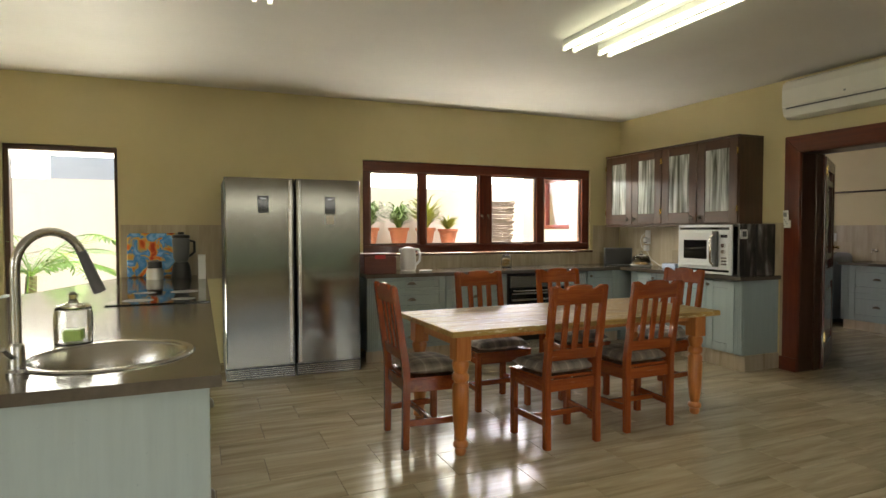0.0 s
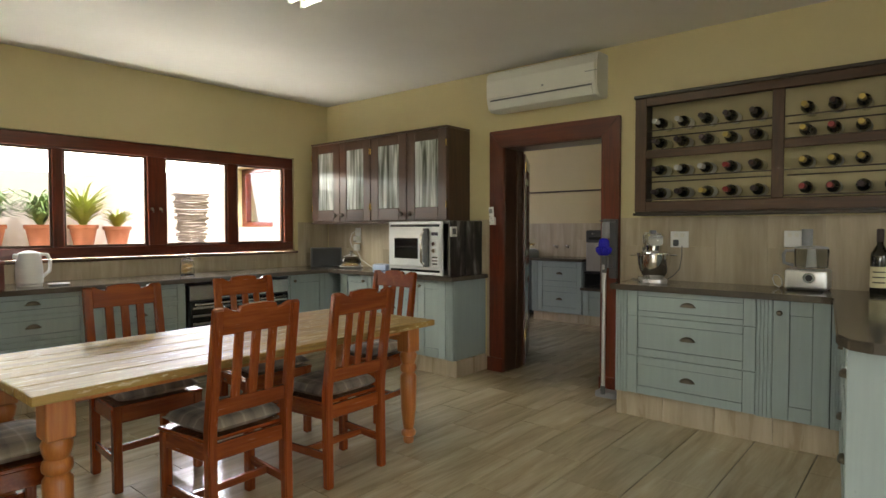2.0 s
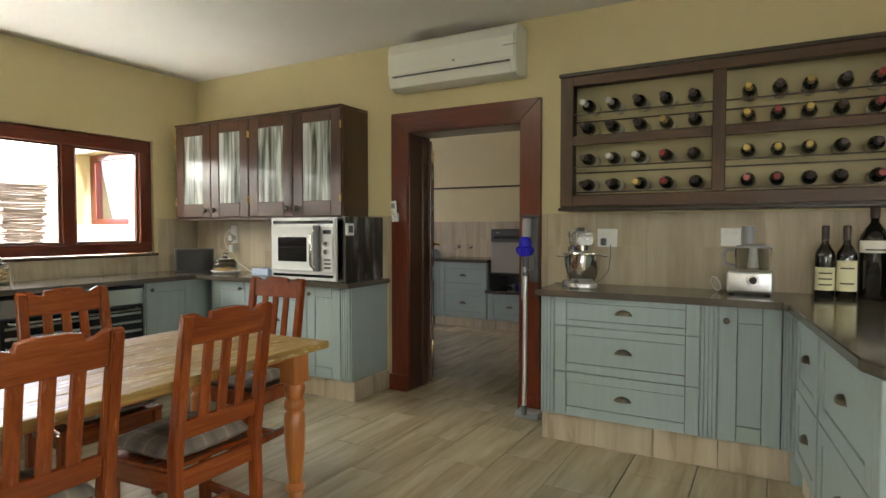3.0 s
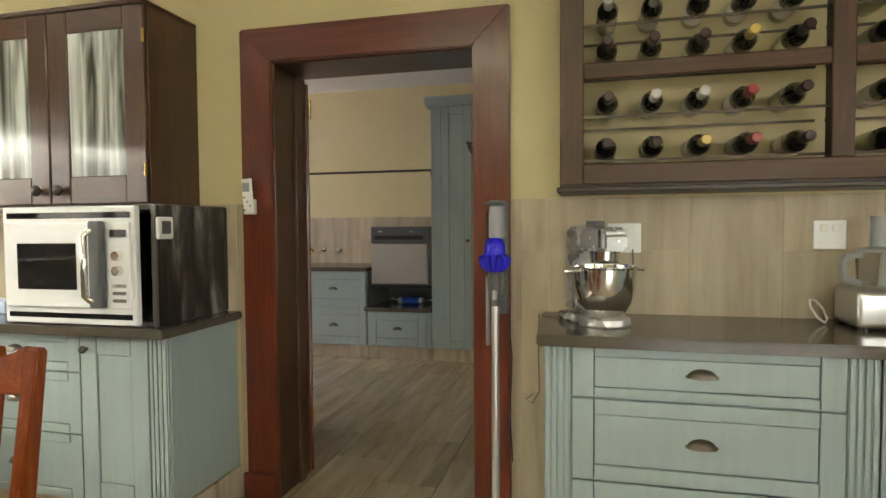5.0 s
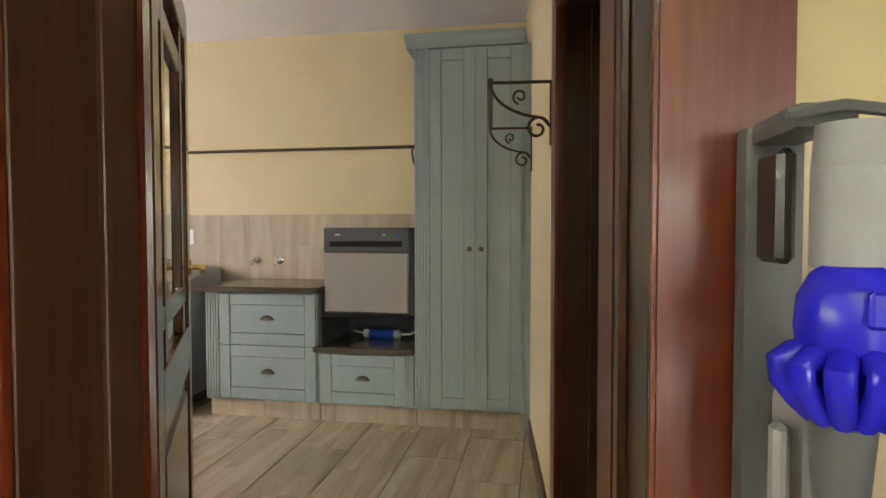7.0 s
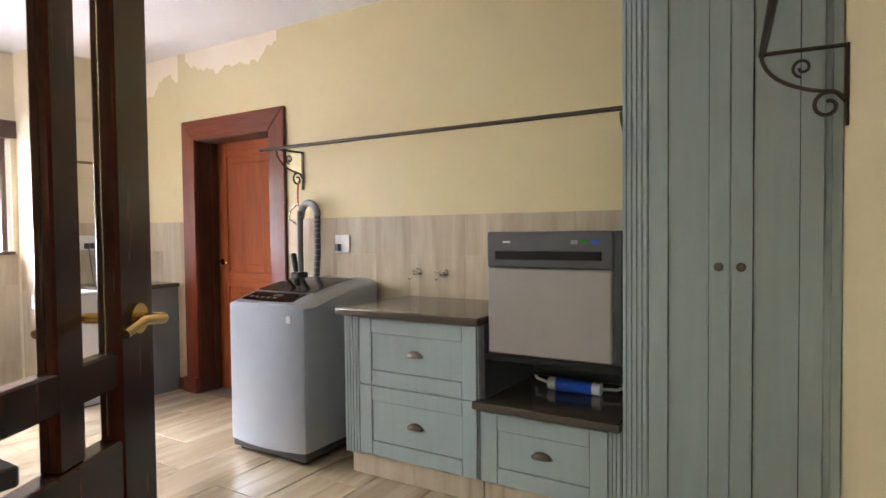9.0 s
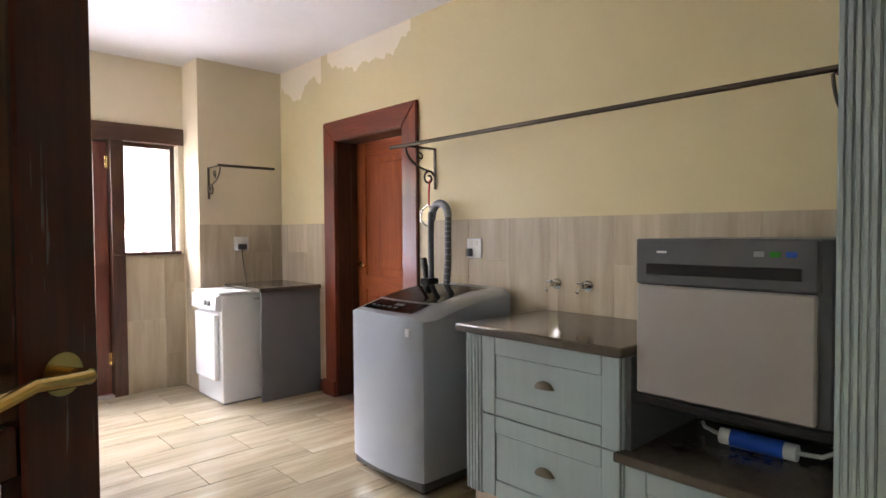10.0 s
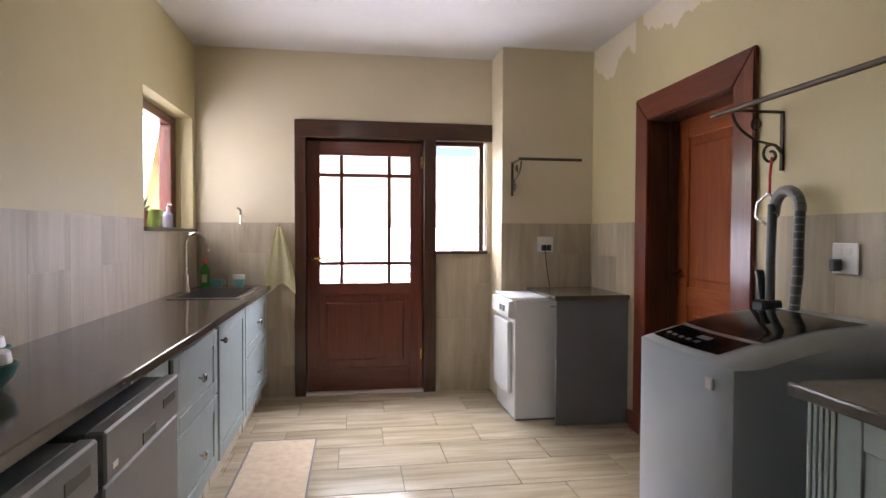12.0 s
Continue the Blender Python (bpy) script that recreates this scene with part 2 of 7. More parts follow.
M_RED = [wood(f"mahogany_{'xyz'[a]}", (0.05, 0.008, 0.003), (0.115, 0.018, 0.006), (0.21, 0.042, 0.011), a, 0.3, coat=0.22) for a in range(3)]
M_DOOR = [wood(f"door_wood_{'xyz'[a]}", (0.15, 0.03, 0.008), (0.26, 0.06, 0.013), (0.35, 0.1, 0.023), a, 0.62, coat=0.0) for a in range(3)]
for m_ in M_DOOR:
    m_.node_tree.nodes["Principled BSDF"].inputs["Specular IOR Level"].default_value = 0.2
M_BDOOR = [wood(f"back_door_wood_{'xyz'[a]}", (0.07, 0.018, 0.011), (0.13, 0.032, 0.018), (0.19, 0.055, 0.03), a, 0.3, coat=0.4) for a in range(3)]
M_GDOOR = [wood("dark_mahogany", (0.04, 0.010, 0.0055), (0.066, 0.014, 0.007), (0.1, 0.021, 0.009), 2, 0.24, coat=0.35)] * 3
M_DARK = [wood(f"dark_oak_{'xyz'[a]}", (0.026, 0.009, 0.005), (0.055, 0.02, 0.010), (0.10, 0.042, 0.02), a, 0.3, coat=0.4) for a in range(3)]
M_RACK = [wood(f"rack_oak_{'xyz'[a]}", (0.016, 0.011, 0.008), (0.032, 0.022, 0.014), (0.06, 0.04, 0.024), a, 0.42, coat=0.1) for a in range(3)]
M_RACKIN = [wood(f"rack_inner_{'xyz'[a]}", (0.032, 0.015, 0.007), (0.066, 0.03, 0.012), (0.13, 0.06, 0.023), a, 0.5, coat=0.05) for a in range(3)]
M_PINE = [wood(f"chair_pine_{'xyz'[a]}", (0.12, 0.019, 0.005), (0.21, 0.042, 0.008), (0.34, 0.095, 0.018), a, 0.24, coat=0.3, per_piece=True) for a in range(3)]
M_LEG = wood("table_leg_pine", (0.28, 0.075, 0.012), (0.42, 0.14, 0.025), (0.52, 0.23, 0.06), 2, 0.3, coat=0.3)
M_TABLE = table_top_mat("worn_table_planks")
M_PLAID = plaid("checked_cloth")
M_STEEL = metal("brushed_steel", (0.50, 0.49, 0.47), 0.26, 0)
M_STEEL_V = smooth_steel("fridge_steel", (0.19, 0.185, 0.165), 0.13)
M_CHROME = metal("chrome", (0.75, 0.74, 0.72), 0.09)
M_IRON = metal("dark_iron", (0.09, 0.075, 0.06), 0.45)
M_BRASS = metal("polished_brass", (0.72, 0.52, 0.2), 0.2)
M_PEWTER = metal("aged_pewter", (0.15, 0.13, 0.1), 0.35)
M_DWSTEEL = plain("grey_silver_enamel", (0.2, 0.2, 0.212), 0.4, metal=0.3, vary=0.04)
M_SATIN = plain("satin_silver_lacquer", (0.47, 0.46, 0.45), 0.28, metal=0.65, vary=0.03)
M_FRONT = plain("satin_steel_front", (0.40, 0.38, 0.355), 0.4, metal=0.45, vary=0.05, scale=3)
M_ALU = metal("satin_aluminium", (0.68, 0.68, 0.68), 0.28)
M_BLACK = plain("black_plastic", (0.014, 0.014, 0.015), 0.3)
M_GREY = plain("grey_plastic", (0.09, 0.095, 0.1), 0.4)
M_MID = plain("mid_grey_plastic", (0.25, 0.255, 0.26), 0.4)
M_WHITE = plain("white_plastic", (0.72, 0.72, 0.70), 0.35, vary=0.03)
M_ENAMEL = plain("white_enamel", (0.74, 0.76, 0.77), 0.22, vary=0.03)
M_SILVER = plain("silver_lacquer", (0.37, 0.41, 0.47), 0.3, metal=0.25, vary=0.04)
M_ACWHITE = plain("cream_white_plastic", (0.70, 0.69, 0.62), 0.35, vary=0.03)
M_PANEL = plain("grey_board", (0.16, 0.175, 0.185), 0.45, vary=0.1)
M_GLASSBLK = plain("black_glass", (0.008, 0.008, 0.009), 0.05, bumps=0)
M_BOTTLE = plain("bottle_glass", (0.010, 0.009, 0.007), 0.06, bumps=0, coat=0.6)
M_CAPS = [plain("cap_dark", (0.03, 0.012, 0.012), 0.35), plain("cap_gold", (0.50, 0.36, 0.09), 0.35), plain("cap_silver", (0.55, 0.53, 0.5), 0.35), plain("cap_red", (0.25, 0.03, 0.025), 0.35)]
M_LABEL = plain("paper_label", (0.62, 0.58, 0.36), 0.6, vary=0.06)
M_LABELW = plain("pale_label", (0.66, 0.63, 0.56), 0.6, vary=0.06)
M_INK = plain("print_ink", (0.05, 0.045, 0.035), 0.6)
M_VBLUE = plain("cobalt_blue_plastic", (0.018, 0.014, 0.52), 0.22, bumps=0.02)
M_BLUEP = plain("blue_plastic", (0.02, 0.09, 0.5), 0.3)
M_LAMP = emit("fluorescent_tube", (0.97, 1.0, 0.74), 5.5)
M_BULB = emit("light_bulb", (1.0, 0.97, 0.92), 24.0)
M_SLATE = wall_paint("blue_grey_render", (0.30, 0.34, 0.40), (0.36, 0.41, 0.47))
M_GLASS = glass("window_glass")
M_CLEAR = glass("clear_glass", (0.97, 0.98, 0.97))
M_STREAK = streak_glass("streaked_cabinet_glass")
M_RUB = rubbed_black("rubbed_black_timber")
M_BOARD = picture_board("flower_print")
M_TERRA = plain("terracotta", (0.42, 0.15, 0.08), 0.75, vary=0.15)
M_LEAF = plain("leaf_green", (0.17, 0.27, 0.08), 0.5, vary=0.3, scale=12)
M_PALM = plain("palm_green", (0.2, 0.36, 0.07), 0.45, vary=0.3, scale=12)
M_LEAFY = plain("leaf_yellow_green", (0.34, 0.38, 0.06), 0.5, vary=0.3, scale=12)
M_COURT = wall_paint("courtyard_render", (0.74, 0.66, 0.60), (0.80, 0.73, 0.67))
M_PAVE = plain("courtyard_paving", (0.35, 0.32, 0.28), 0.8, vary=0.15)
M_TWIG = plain("grey_twigs", (0.20, 0.165, 0.135), 0.85, vary=0.3, scale=40)
M_WICKER = wood("basket_wood", (0.07, 0.015, 0.01), (0.13, 0.03, 0.015), (0.2, 0.05, 0.02), 0, 0.4)
M_CLOTH = plain("yellow_check_cloth", (0.8, 0.76, 0.5), 0.9, vary=0.12, scale=60)
M_TURQ = plain("turquoise_ceramic", (0.16, 0.42, 0.42), 0.3)
M_LIME = plain("lime_green_ceramic", (0.35, 0.5, 0.12), 0.35)
M_LILAC = plain("lilac_soap", (0.4, 0.36, 0.5), 0.3)
M_GREENB = plain("green_detergent", (0.05, 0.25, 0.04), 0.25)
M_REDP = plain("red_plastic", (0.5, 0.03, 0.03), 0.35)
M_MAT = plain("beige_rug", (0.46, 0.36, 0.24), 0.95, vary=0.18, scale=24, fine=260, bumps=0.5)
M_MATB = plain("rug_border", (0.16, 0.15, 0.15), 0.95)
M_COOKIE = plain("biscuits", (0.45, 0.28, 0.1), 0.8, vary=0.3, scale=70)


# ---- building helpers ----
BASE = {}


def thing(name, base, rz=0, label="", category="", group="", kind=""):
    ob = new(name)
    ob.matrix_world = pose(*base, 0, 0, rz)
    ob.empty_display_size = 0.1
    BASE[ob] = ob.matrix_world.copy()
    return tagged(ob, label, category, group, kind)


def part(name, bm, material, parent=None, label="", world_space=False, smooth=False):
    me = bpy.data.meshes.new(name)
    if world_space and parent is not None:
        bmesh.ops.transform(bm, matrix=BASE[parent].inverted(), verts=bm.verts)
    bm.to_mesh(me)
    bm.free()
    for mt in (material if isinstance(material, (list, tuple)) else [material]):
        me.materials.append(mt)
    if smooth:
        me.shade_smooth()
        me.set_sharp_from_angle(angle=radians(38))
    ob = new(name, me)
    if parent is not None:
        ob.parent = parent
        BASE[ob] = BASE[parent]
    if label:
        ob["label"] = label
    if material is M_CLEAR:
        ob.visible_shadow = False
    return ob


def box(bm, a, b, bevel=0.0, mat=0, rot=None, seg=1):
    lo = [min(p, q) for p, q in zip(a, b)]
    hi = [max(p, q) for p, q in zip(a, b)]
    c = Vector([(p + q) / 2 for p, q in zip(lo, hi)])
    m = Matrix.Translation(c)
    if rot is not None:
        m = m @ Euler([radians(r) for r in rot]).to_matrix().to_4x4()
    m = m @ Matrix.Diagonal((*[q - p for p, q in zip(lo, hi)], 1))
    made = bmesh.ops.create_cube(bm, size=1, matrix=m)
    faces = {f for v in made["verts"] for f in v.link_faces}
    for f in faces:
        f.material_index = mat
    if bevel:
        edges = {e for v in made["verts"] for e in v.link_edges}
        got = bmesh.ops.bevel(bm, geom=list(edges), offset=bevel, segments=seg, affect="EDGES", profile=0.6)
        for f in got["faces"]:
            f.material_index = mat
    return bm


def cyl(bm, p, q, r, r2=None, n=16, mat=0, caps=True):
    p, q = Vector(p), Vector(q)
    d = q - p
    m = Matrix.Translation((p + q) / 2) @ d.to_track_quat("Z", "Y").to_matrix().to_4x4()
    made = bmesh.ops.create_cone(bm, cap_ends=caps, segments=n, radius1=r, radius2=r if r2 is None else r2, depth=d.length, matrix=m)
    for f in {f for v in made["verts"] for f in v.link_faces}:
        f.material_index = mat
    return bm


def lathe(bm, profile, at=(0, 0, 0), n=24, mat=0, m=None, sx=1.0, sy=1.0):
    """A turned shape round the z axis; profile: (radius, height) pairs."""
    rings = []
    base = Matrix.Translation(at) @ (m or Matrix())
    for r, z in profile:
        rings.append([bm.verts.new(base @ Vector((r * sx * math.cos(2 * math.pi * i / n), r * sy * math.sin(2 * math.pi * i / n), z))) for i in range(n)])
    for a, b in zip(rings, rings[1:]):
        for i in range(n):
            j = (i + 1) % n
            f = bm.faces.new((a[i], a[j], b[j], b[i]))
            f.material_index = mat
    for ring, rev in ((rings[0], True), (rings[-1], False)):
        f = bm.faces.new(ring[::-1] if rev else ring)
        f.material_index = mat
    return bm


def tube(bm, pts, r, n=8, mat=0, sx=1.0):
    """A bent rod through the points, mitred, with closed ends."""
    pts = [Vector(p) for p in pts]
    rings, up = [], None
    for i, p in enumerate(pts):
        d = (pts[min(i + 1, len(pts) - 1)] - pts[max(i - 1, 0)]).normalized()
        if up is None:
            up = Vector((0, 0, 1)) if abs(d.z) < 0.9 else Vector((1, 0, 0))
        s = d.cross(up).normalized()
        up = s.cross(d).normalized()
        rings.append([bm.verts.new(p + r * (sx * math.cos(2 * math.pi * k / n) * s + math.sin(2 * math.pi * k / n) * up)) for k in range(n)])
    for a, b in zip(rings, rings[1:]):
        for k in range(n):
            f = bm.faces.new((a[k], a[(k + 1) % n], b[(k + 1) % n], b[k]))
            f.material_index, f.smooth = mat, True
    bm.faces.new(rings[0]).material_index = mat
    bm.faces.new(rings[-1][::-1]).material_index = mat
    return bm


def extrude_profile(bm, pts, axis, a, b, mat=0):
    """A closed outline of (u, v) pairs swept along one axis from a to b."""
    def vec(u, v, w):
        return {"x": (w, u, v), "y": (u, w, v), "z": (u, v, w)}[axis]
    lo = [bm.verts.new(vec(u, v, a)) for u, v in pts]
    hi = [bm.verts.new(vec(u, v, b)) for u, v in pts]
    n = len(pts)
    for i in range(n):
        bm.faces.new((lo[i], lo[(i + 1) % n], hi[(i + 1) % n], hi[i])).material_index = mat
    bm.faces.new(lo[::-1]).material_index = mat
    bm.faces.new(hi).material_index = mat
    bmesh.ops.recalc_face_normals(bm, faces=bm.faces)
    return bm


def B():
    return bmesh.new()


def solid(name, a, b, material, label="", category="", kind="structure", bevel=0.0):
    ob = part(name, box(B(), a, b, bevel), material)
    return tagged(ob, label, category, "", kind)


def wall_with_holes(name, axis, at, thick, u0, u1, z0, z1, holes, material, label):
    """A wall across one axis, from at to at + thick, pierced by (u0, u1, z0, z1) holes."""
    us = sorted({u0, u1, *[h[0] for h in holes], *[h[1] for h in holes]})
    zs = sorted({z0, z1, *[h[2] for h in holes], *[h[3] for h in holes]})
    bm = B()
    for ua, ub in zip(us, us[1:]):
        for za, zb in zip(zs, zs[1:]):
            uc, zc = (ua + ub) / 2, (za + zb) / 2
            if any(h[0] < uc < h[1] and h[2] < zc < h[3] for h in holes):
                continue
            if axis == "x":
                box(bm, (at, ua, za), (at + thick, ub, zb))
            else:
                box(bm, (ua, at, za), (ub, at + thick, zb))
    bmesh.ops.remove_doubles(bm, verts=bm.verts, dist=0.0005)
    seen, drop = {}, []
    for f in bm.faces:
        key = tuple(round(c, 3) for c in f.calc_center_median())
        if key in seen:
            drop += [f, seen[key]]
        seen[key] = f
    bmesh.ops.delete(bm, geom=list(set(drop)), context="FACES_ONLY")
    return tagged(part(name, bm, material), label, "wall", "", "structure")


CEIL = 2.77


# ---- structure ----
ex0, ex1 = 5.85, 6.14
floor = tagged(part("floor", box(B(), (-2.6, -2.2, -0.12), (9.6, 9.36, -0.006)), M_GROUT), "beige timber-look porcelain floor tiles with dark joints", "floor", "", "structure")
ceiling = tagged(part("ceiling", extrude_profile(B(), [(-2.6, -2.2), (9.6, -2.2), (9.6, 9.36), (5.85, 9.36), (5.85, 7.06), (-2.6, 7.06)], "z", CEIL, CEIL + 0.14), M_CEIL), "smooth white-painted ceiling", "ceiling", "", "structure")

wall_north = wall_with_holes("wall_north", "y", 6.78, 0.26, -2.6, 6.14, 0, CEIL, [(2.33, 5.37, 1.075, 2.12), (-0.95, -0.045, 0.0, 2.13)], M_WALL, "warm yellow painted kitchen wall with a long window")
wall_east = wall_with_holes("wall_east", "x", ex0, ex1 - ex0, -2.2, 9.3, 0, CEIL, [(3.27, 4.245, 0, 2.07), (7.92, 8.98, 1.35, 2.19)], M_WALL, "warm yellow painted wall between kitchen and scullery")
wall_with_holes("wall_west", "x", -2.6, 0.26, -2.2, 6.78, 0, CEIL, [(-1.5, 2.1, 0.1, 2.12)], M_WALL, "warm yellow painted wall closing the kitchen")
wall_with_holes("wall_south", "y", -2.2, 0.25, -2.34, 5.85, 0, CEIL, [(0.4, 4.4, 0.3, 2.15)], M_WALL, "warm yellow painted wall with a wide window")
wall_scullery_north = wall_with_holes("wall_scullery_north", "y", 9.06, 0.24, 6.14, 8.6, 0, CEIL, [(6.99, 8.12, 0, 2.22), (8.12, 8.56, 1.16, 2.22)], M_WALL_DAYLIT, "painted scullery wall around the back door, daylight put into its paler colour")
solid("wall_scullery_pier", (8.6, 8.71, 0), (9.345, 9.3, CEIL), M_WALL_DAYLIT, "painted pier beside the back door, daylight put into its paler colour", "wall")
wall_scullery_east = wall_with_holes("wall_scullery_east", "x", 9.345, 0.25, 3.2, 9.3, 0, CEIL, [(6.92, 7.79, 0, 2.06)], M_WALL, "yellow painted scullery wall above tiled dado")
wall_scullery_south = wall_with_holes("wall_scullery_south", "y", -0.25, 0.25, -3.24, 0.0, 0, CEIL, [(-3.04, -2.18, 0, 2.06)], M_WALL, "yellow painted scullery wall beside the tall cupboard")
wall_scullery_south.matrix_world = pose(9.345, 3.56, 0, 0, 0, 5.4)
wall_with_holes("wall_scullery_west", "x", 6.142, 0.088, 5.0, 9.058, 0, CEIL, [(7.92, 8.98, 1.35, 2.19)], M_WALL, "cream painted scullery wall above the sink")

# dark space behind the two inner doors
solid("wall_passage_south", (6.14, 2.2, 0), (9.6, 2.4, CEIL), M_WALL, "painted wall of the passage beyond", "wall")
solid("wall_passage_west", (6.14, 2.4, 0), (6.3, 3.2, CEIL), M_WALL, "painted wall of the passage beyond", "wall")


def architrave(name, axis, at, out, u0, u1, top, width, label, material, plinth=True, parent_label="door trim"):
    """Three mitred boards round an opening; out: the side they stand proud on."""
    t = thing(name, (at, (u0 + u1) / 2, 0) if axis == "x" else ((u0 + u1) / 2, at, 0), 0, label, "door frame", "", "structure")
    w0, w1 = u0 - width, u1 + width
    d = 0.028 * out

    def poly(nm, pts, mt):
        bm = B()
        extrude_profile(bm, pts, axis, at, at + d)
        bmesh.ops.bevel(bm, geom=list(bm.edges), offset=0.006, segments=2, affect="EDGES")
        part(nm, bm, mt, t, world_space=True)
    poly("side_board", [(w0, 0), (u0, 0), (u0, top), (w0, top + width)], material[2])
    poly("side_board", [(u1, 0), (w1, 0), (w1, top + width), (u1, top)], material[2])
    poly("head_board", [(w0, top + width), (u0, top), (u1, top), (w1, top + width)], material[1 if axis == "x" else 0])
    if plinth:
        for a, b in ((w0 - 0.012, u0 + 0.0), (u1 - 0.0, w1 + 0.012)):
            bm = B()
            if axis == "x":
                box(bm, (at + d * 1.05, a, 0), (at + d * 1.8, b, 0.13), 0.006)
            else:
                box(bm, (a, at + d * 1.05, 0), (b, at + d * 1.8, 0.13), 0.006)
            part("plinth_block", bm, material[0], t, world_space=True)
    return t


def jamb(name, axis, a, b, u0, u1, top, label, material, stop_at):
    """Lining boards inside an opening with a door stop."""
    t = thing(name, ((a + b) / 2, (u0 + u1) / 2, 0) if axis == "x" else ((u0 + u1) / 2, (a + b) / 2, 0), 0, label, "door lining", "", "structure")
    for nm, pa, pb, mt in (("jamb", (u0, 0), (u0 + 0.03, top), 2), ("jamb", (u1 - 0.03, 0), (u1, top), 2), ("head", (u0 + 0.03, top - 0.03), (u1 - 0.03, top), 1 if axis == "x" else 0),
                           ("stop", (u0 + 0.03, 0), (u0 + 0.045, top - 0.03), 2), ("stop", (u1 - 0.045, 0), (u1 - 0.03, top - 0.03), 2)):
        aa, bb = (a, b) if nm != "stop" else (stop_at, stop_at + 0.06)
        bm = B()
        if axis == "x":
            box(bm, (aa, pa[0], pa[1]), (bb, pb[0], pb[1]), 0.003)
        else:
            box(bm, (pa[0], aa, pa[1]), (pb[0], bb, pb[1]), 0.003)
        part(nm, bm, material[mt], t, world_space=True)
    return t


architrave("door_frame_kitchen", "x", 5.85, -1, 3.285, 4.23, 2.06, 0.16, "polished mahogany architrave round the scullery doorway", M_RED)
architrave("door_frame_scullery_side", "x", 6.14, 1, 3.285, 4.23, 2.06, 0.14, "polished mahogany architrave on the scullery side", M_RED)
jamb("door_lining_kitchen", "x", 5.85, 6.14, 3.255, 4.26, 2.085, "dark mahogany lining of the doorway", M_DARK, 6.03)
architrave("door_frame_inner", "x", 9.345, -1, 6.93, 7.78, 2.05, 0.16, "polished mahogany architrave round an inner door", M_RED)
jamb("door_lining_inner", "x", 9.345, 9.595, 6.9, 7.81, 2.075, "dark mahogany lining of the inner doorway", M_DARK, 9.47)
pf = architrave("door_frame_passage", "y", 0.0, 1, -3.01, -2.21, 2.05, 0.15, "polished mahogany architrave round the passage door", M_RED)
pl = jamb("door_lining_passage", "y", -0.25, 0.0, -3.04, -2.18, 2.075, "dark mahogany lining of the passage doorway", M_DARK, -0.15)
for ob in (pf, pl):
    ob.matrix_world = pose(9.345, 3.56, 0, 0, 0, 5.4) @ BASE[ob]


def lever(parent, m, mat_, flip=1, label="brass lever handle"):
    """Lever handle on a rose; local: plate on the xz plane, facing -y."""
    bm = B()
    cyl(bm, (0, 0.0, 0), (0, -0.008, 0), 0.027, n=20)
    cyl(bm, (0, -0.008, 0), (0, -0.05, 0), 0.010, n=12)
    tube(bm, [(0, -0.05, 0), (flip * 0.02, -0.055, 0.002), (flip * 0.07, -0.052, 0.006), (flip * 0.12, -0.05, -0.008)], 0.0085, 10)
    bmesh.ops.transform(bm, matrix=m, verts=bm.verts)
    return part("door_handle", bm, mat_, parent, label, smooth=True)


def glazed_door(name, base, rz, w, h, mats, label, handle_x, metal_mat, up=0.0, bar=0.016, cell=None):
    """Half-glazed door: nine panes with narrow outer rows and columns over a fielded panel. Local: x across, y thickness, z up."""
    t = thing(name, base, rz, label, "door")
    th = 0.044
    st, z0, z1, z2 = 0.105, 0.9 + up, h - 0.115, h
    for nm, a, b, mt in (("stile", (0, 0), (st, h), 2), ("stile", (w - st, 0), (w, h), 2), ("bottom_rail", (st, 0), (w - st, 0.2), 0), ("middle_rail", (st, 0.8), (w - st, z0), 0), ("top_rail", (st, z1), (w - st, z2), 0)):
        part(nm, box(B(), (a[0], -th / 2, a[1]), (b[0], th / 2, b[1]), 0.004), mats[mt], t)
    bm = B()
    box(bm, (st, -0.01, 0.2), (w - st, 0.01, 0.8))
    box(bm, (st + 0.05, -0.018, 0.26), (w - st - 0.05, 0.018, 0.74), 0.008)
    part("panel", bm, mats[2], t)
    side = (w - 2 * st) * 0.235 if cell is None else cell + bar
    xa, xb = st + side, w - st - side
    row = 0.16 if cell is None else cell + bar
    za, zb = z0 + row, z1 - row
    for x in (xa, xb):
        part("mullion", box(B(), (x - bar, -0.017, z0), (x + bar, 0.017, z1), 0.004), mats[2], t)
    for z in (za, zb):
        part("glazing_bar", box(B(), (st, -0.0165, z - bar), (w - st, 0.0165, z + bar), 0.004), mats[0], t)
    for pa, pb in ((st, xa), (xa, xb), (xb, w - st)):
        for qa, qb in ((z0, za), (za, zb), (zb, z1)):
            g = part("pane", box(B(), (pa + 0.01, -0.002, qa + 0.01), (pb - 0.01, 0.002, qb - 0.01)), M_GLASS, t)
            g.visible_shadow = False
    fl = 1 if handle_x < w / 2 else -1
    lever(t, pose(handle_x, -th / 2, 1.1 + up), metal_mat, fl)
    lever(t, pose(handle_x, th / 2, 1.1 + up, 0, 0, 180), metal_mat, -fl)
    hx = w if handle_x < w / 2 else 0
    for z in (0.25, 1.85):
        bm = B()
        box(bm, (hx - 0.018, -th / 2 - 0.004, z), (hx + 0.018, -th / 2 + 0.001, z + 0.1), 0.001)
        cyl(bm, (hx, -th / 2 - 0.006, z), (hx, -th / 2 - 0.006, z + 0.1), 0.007, n=10)
        part("hinge", bm, metal_mat, t, "brass butt hinge")
    return t


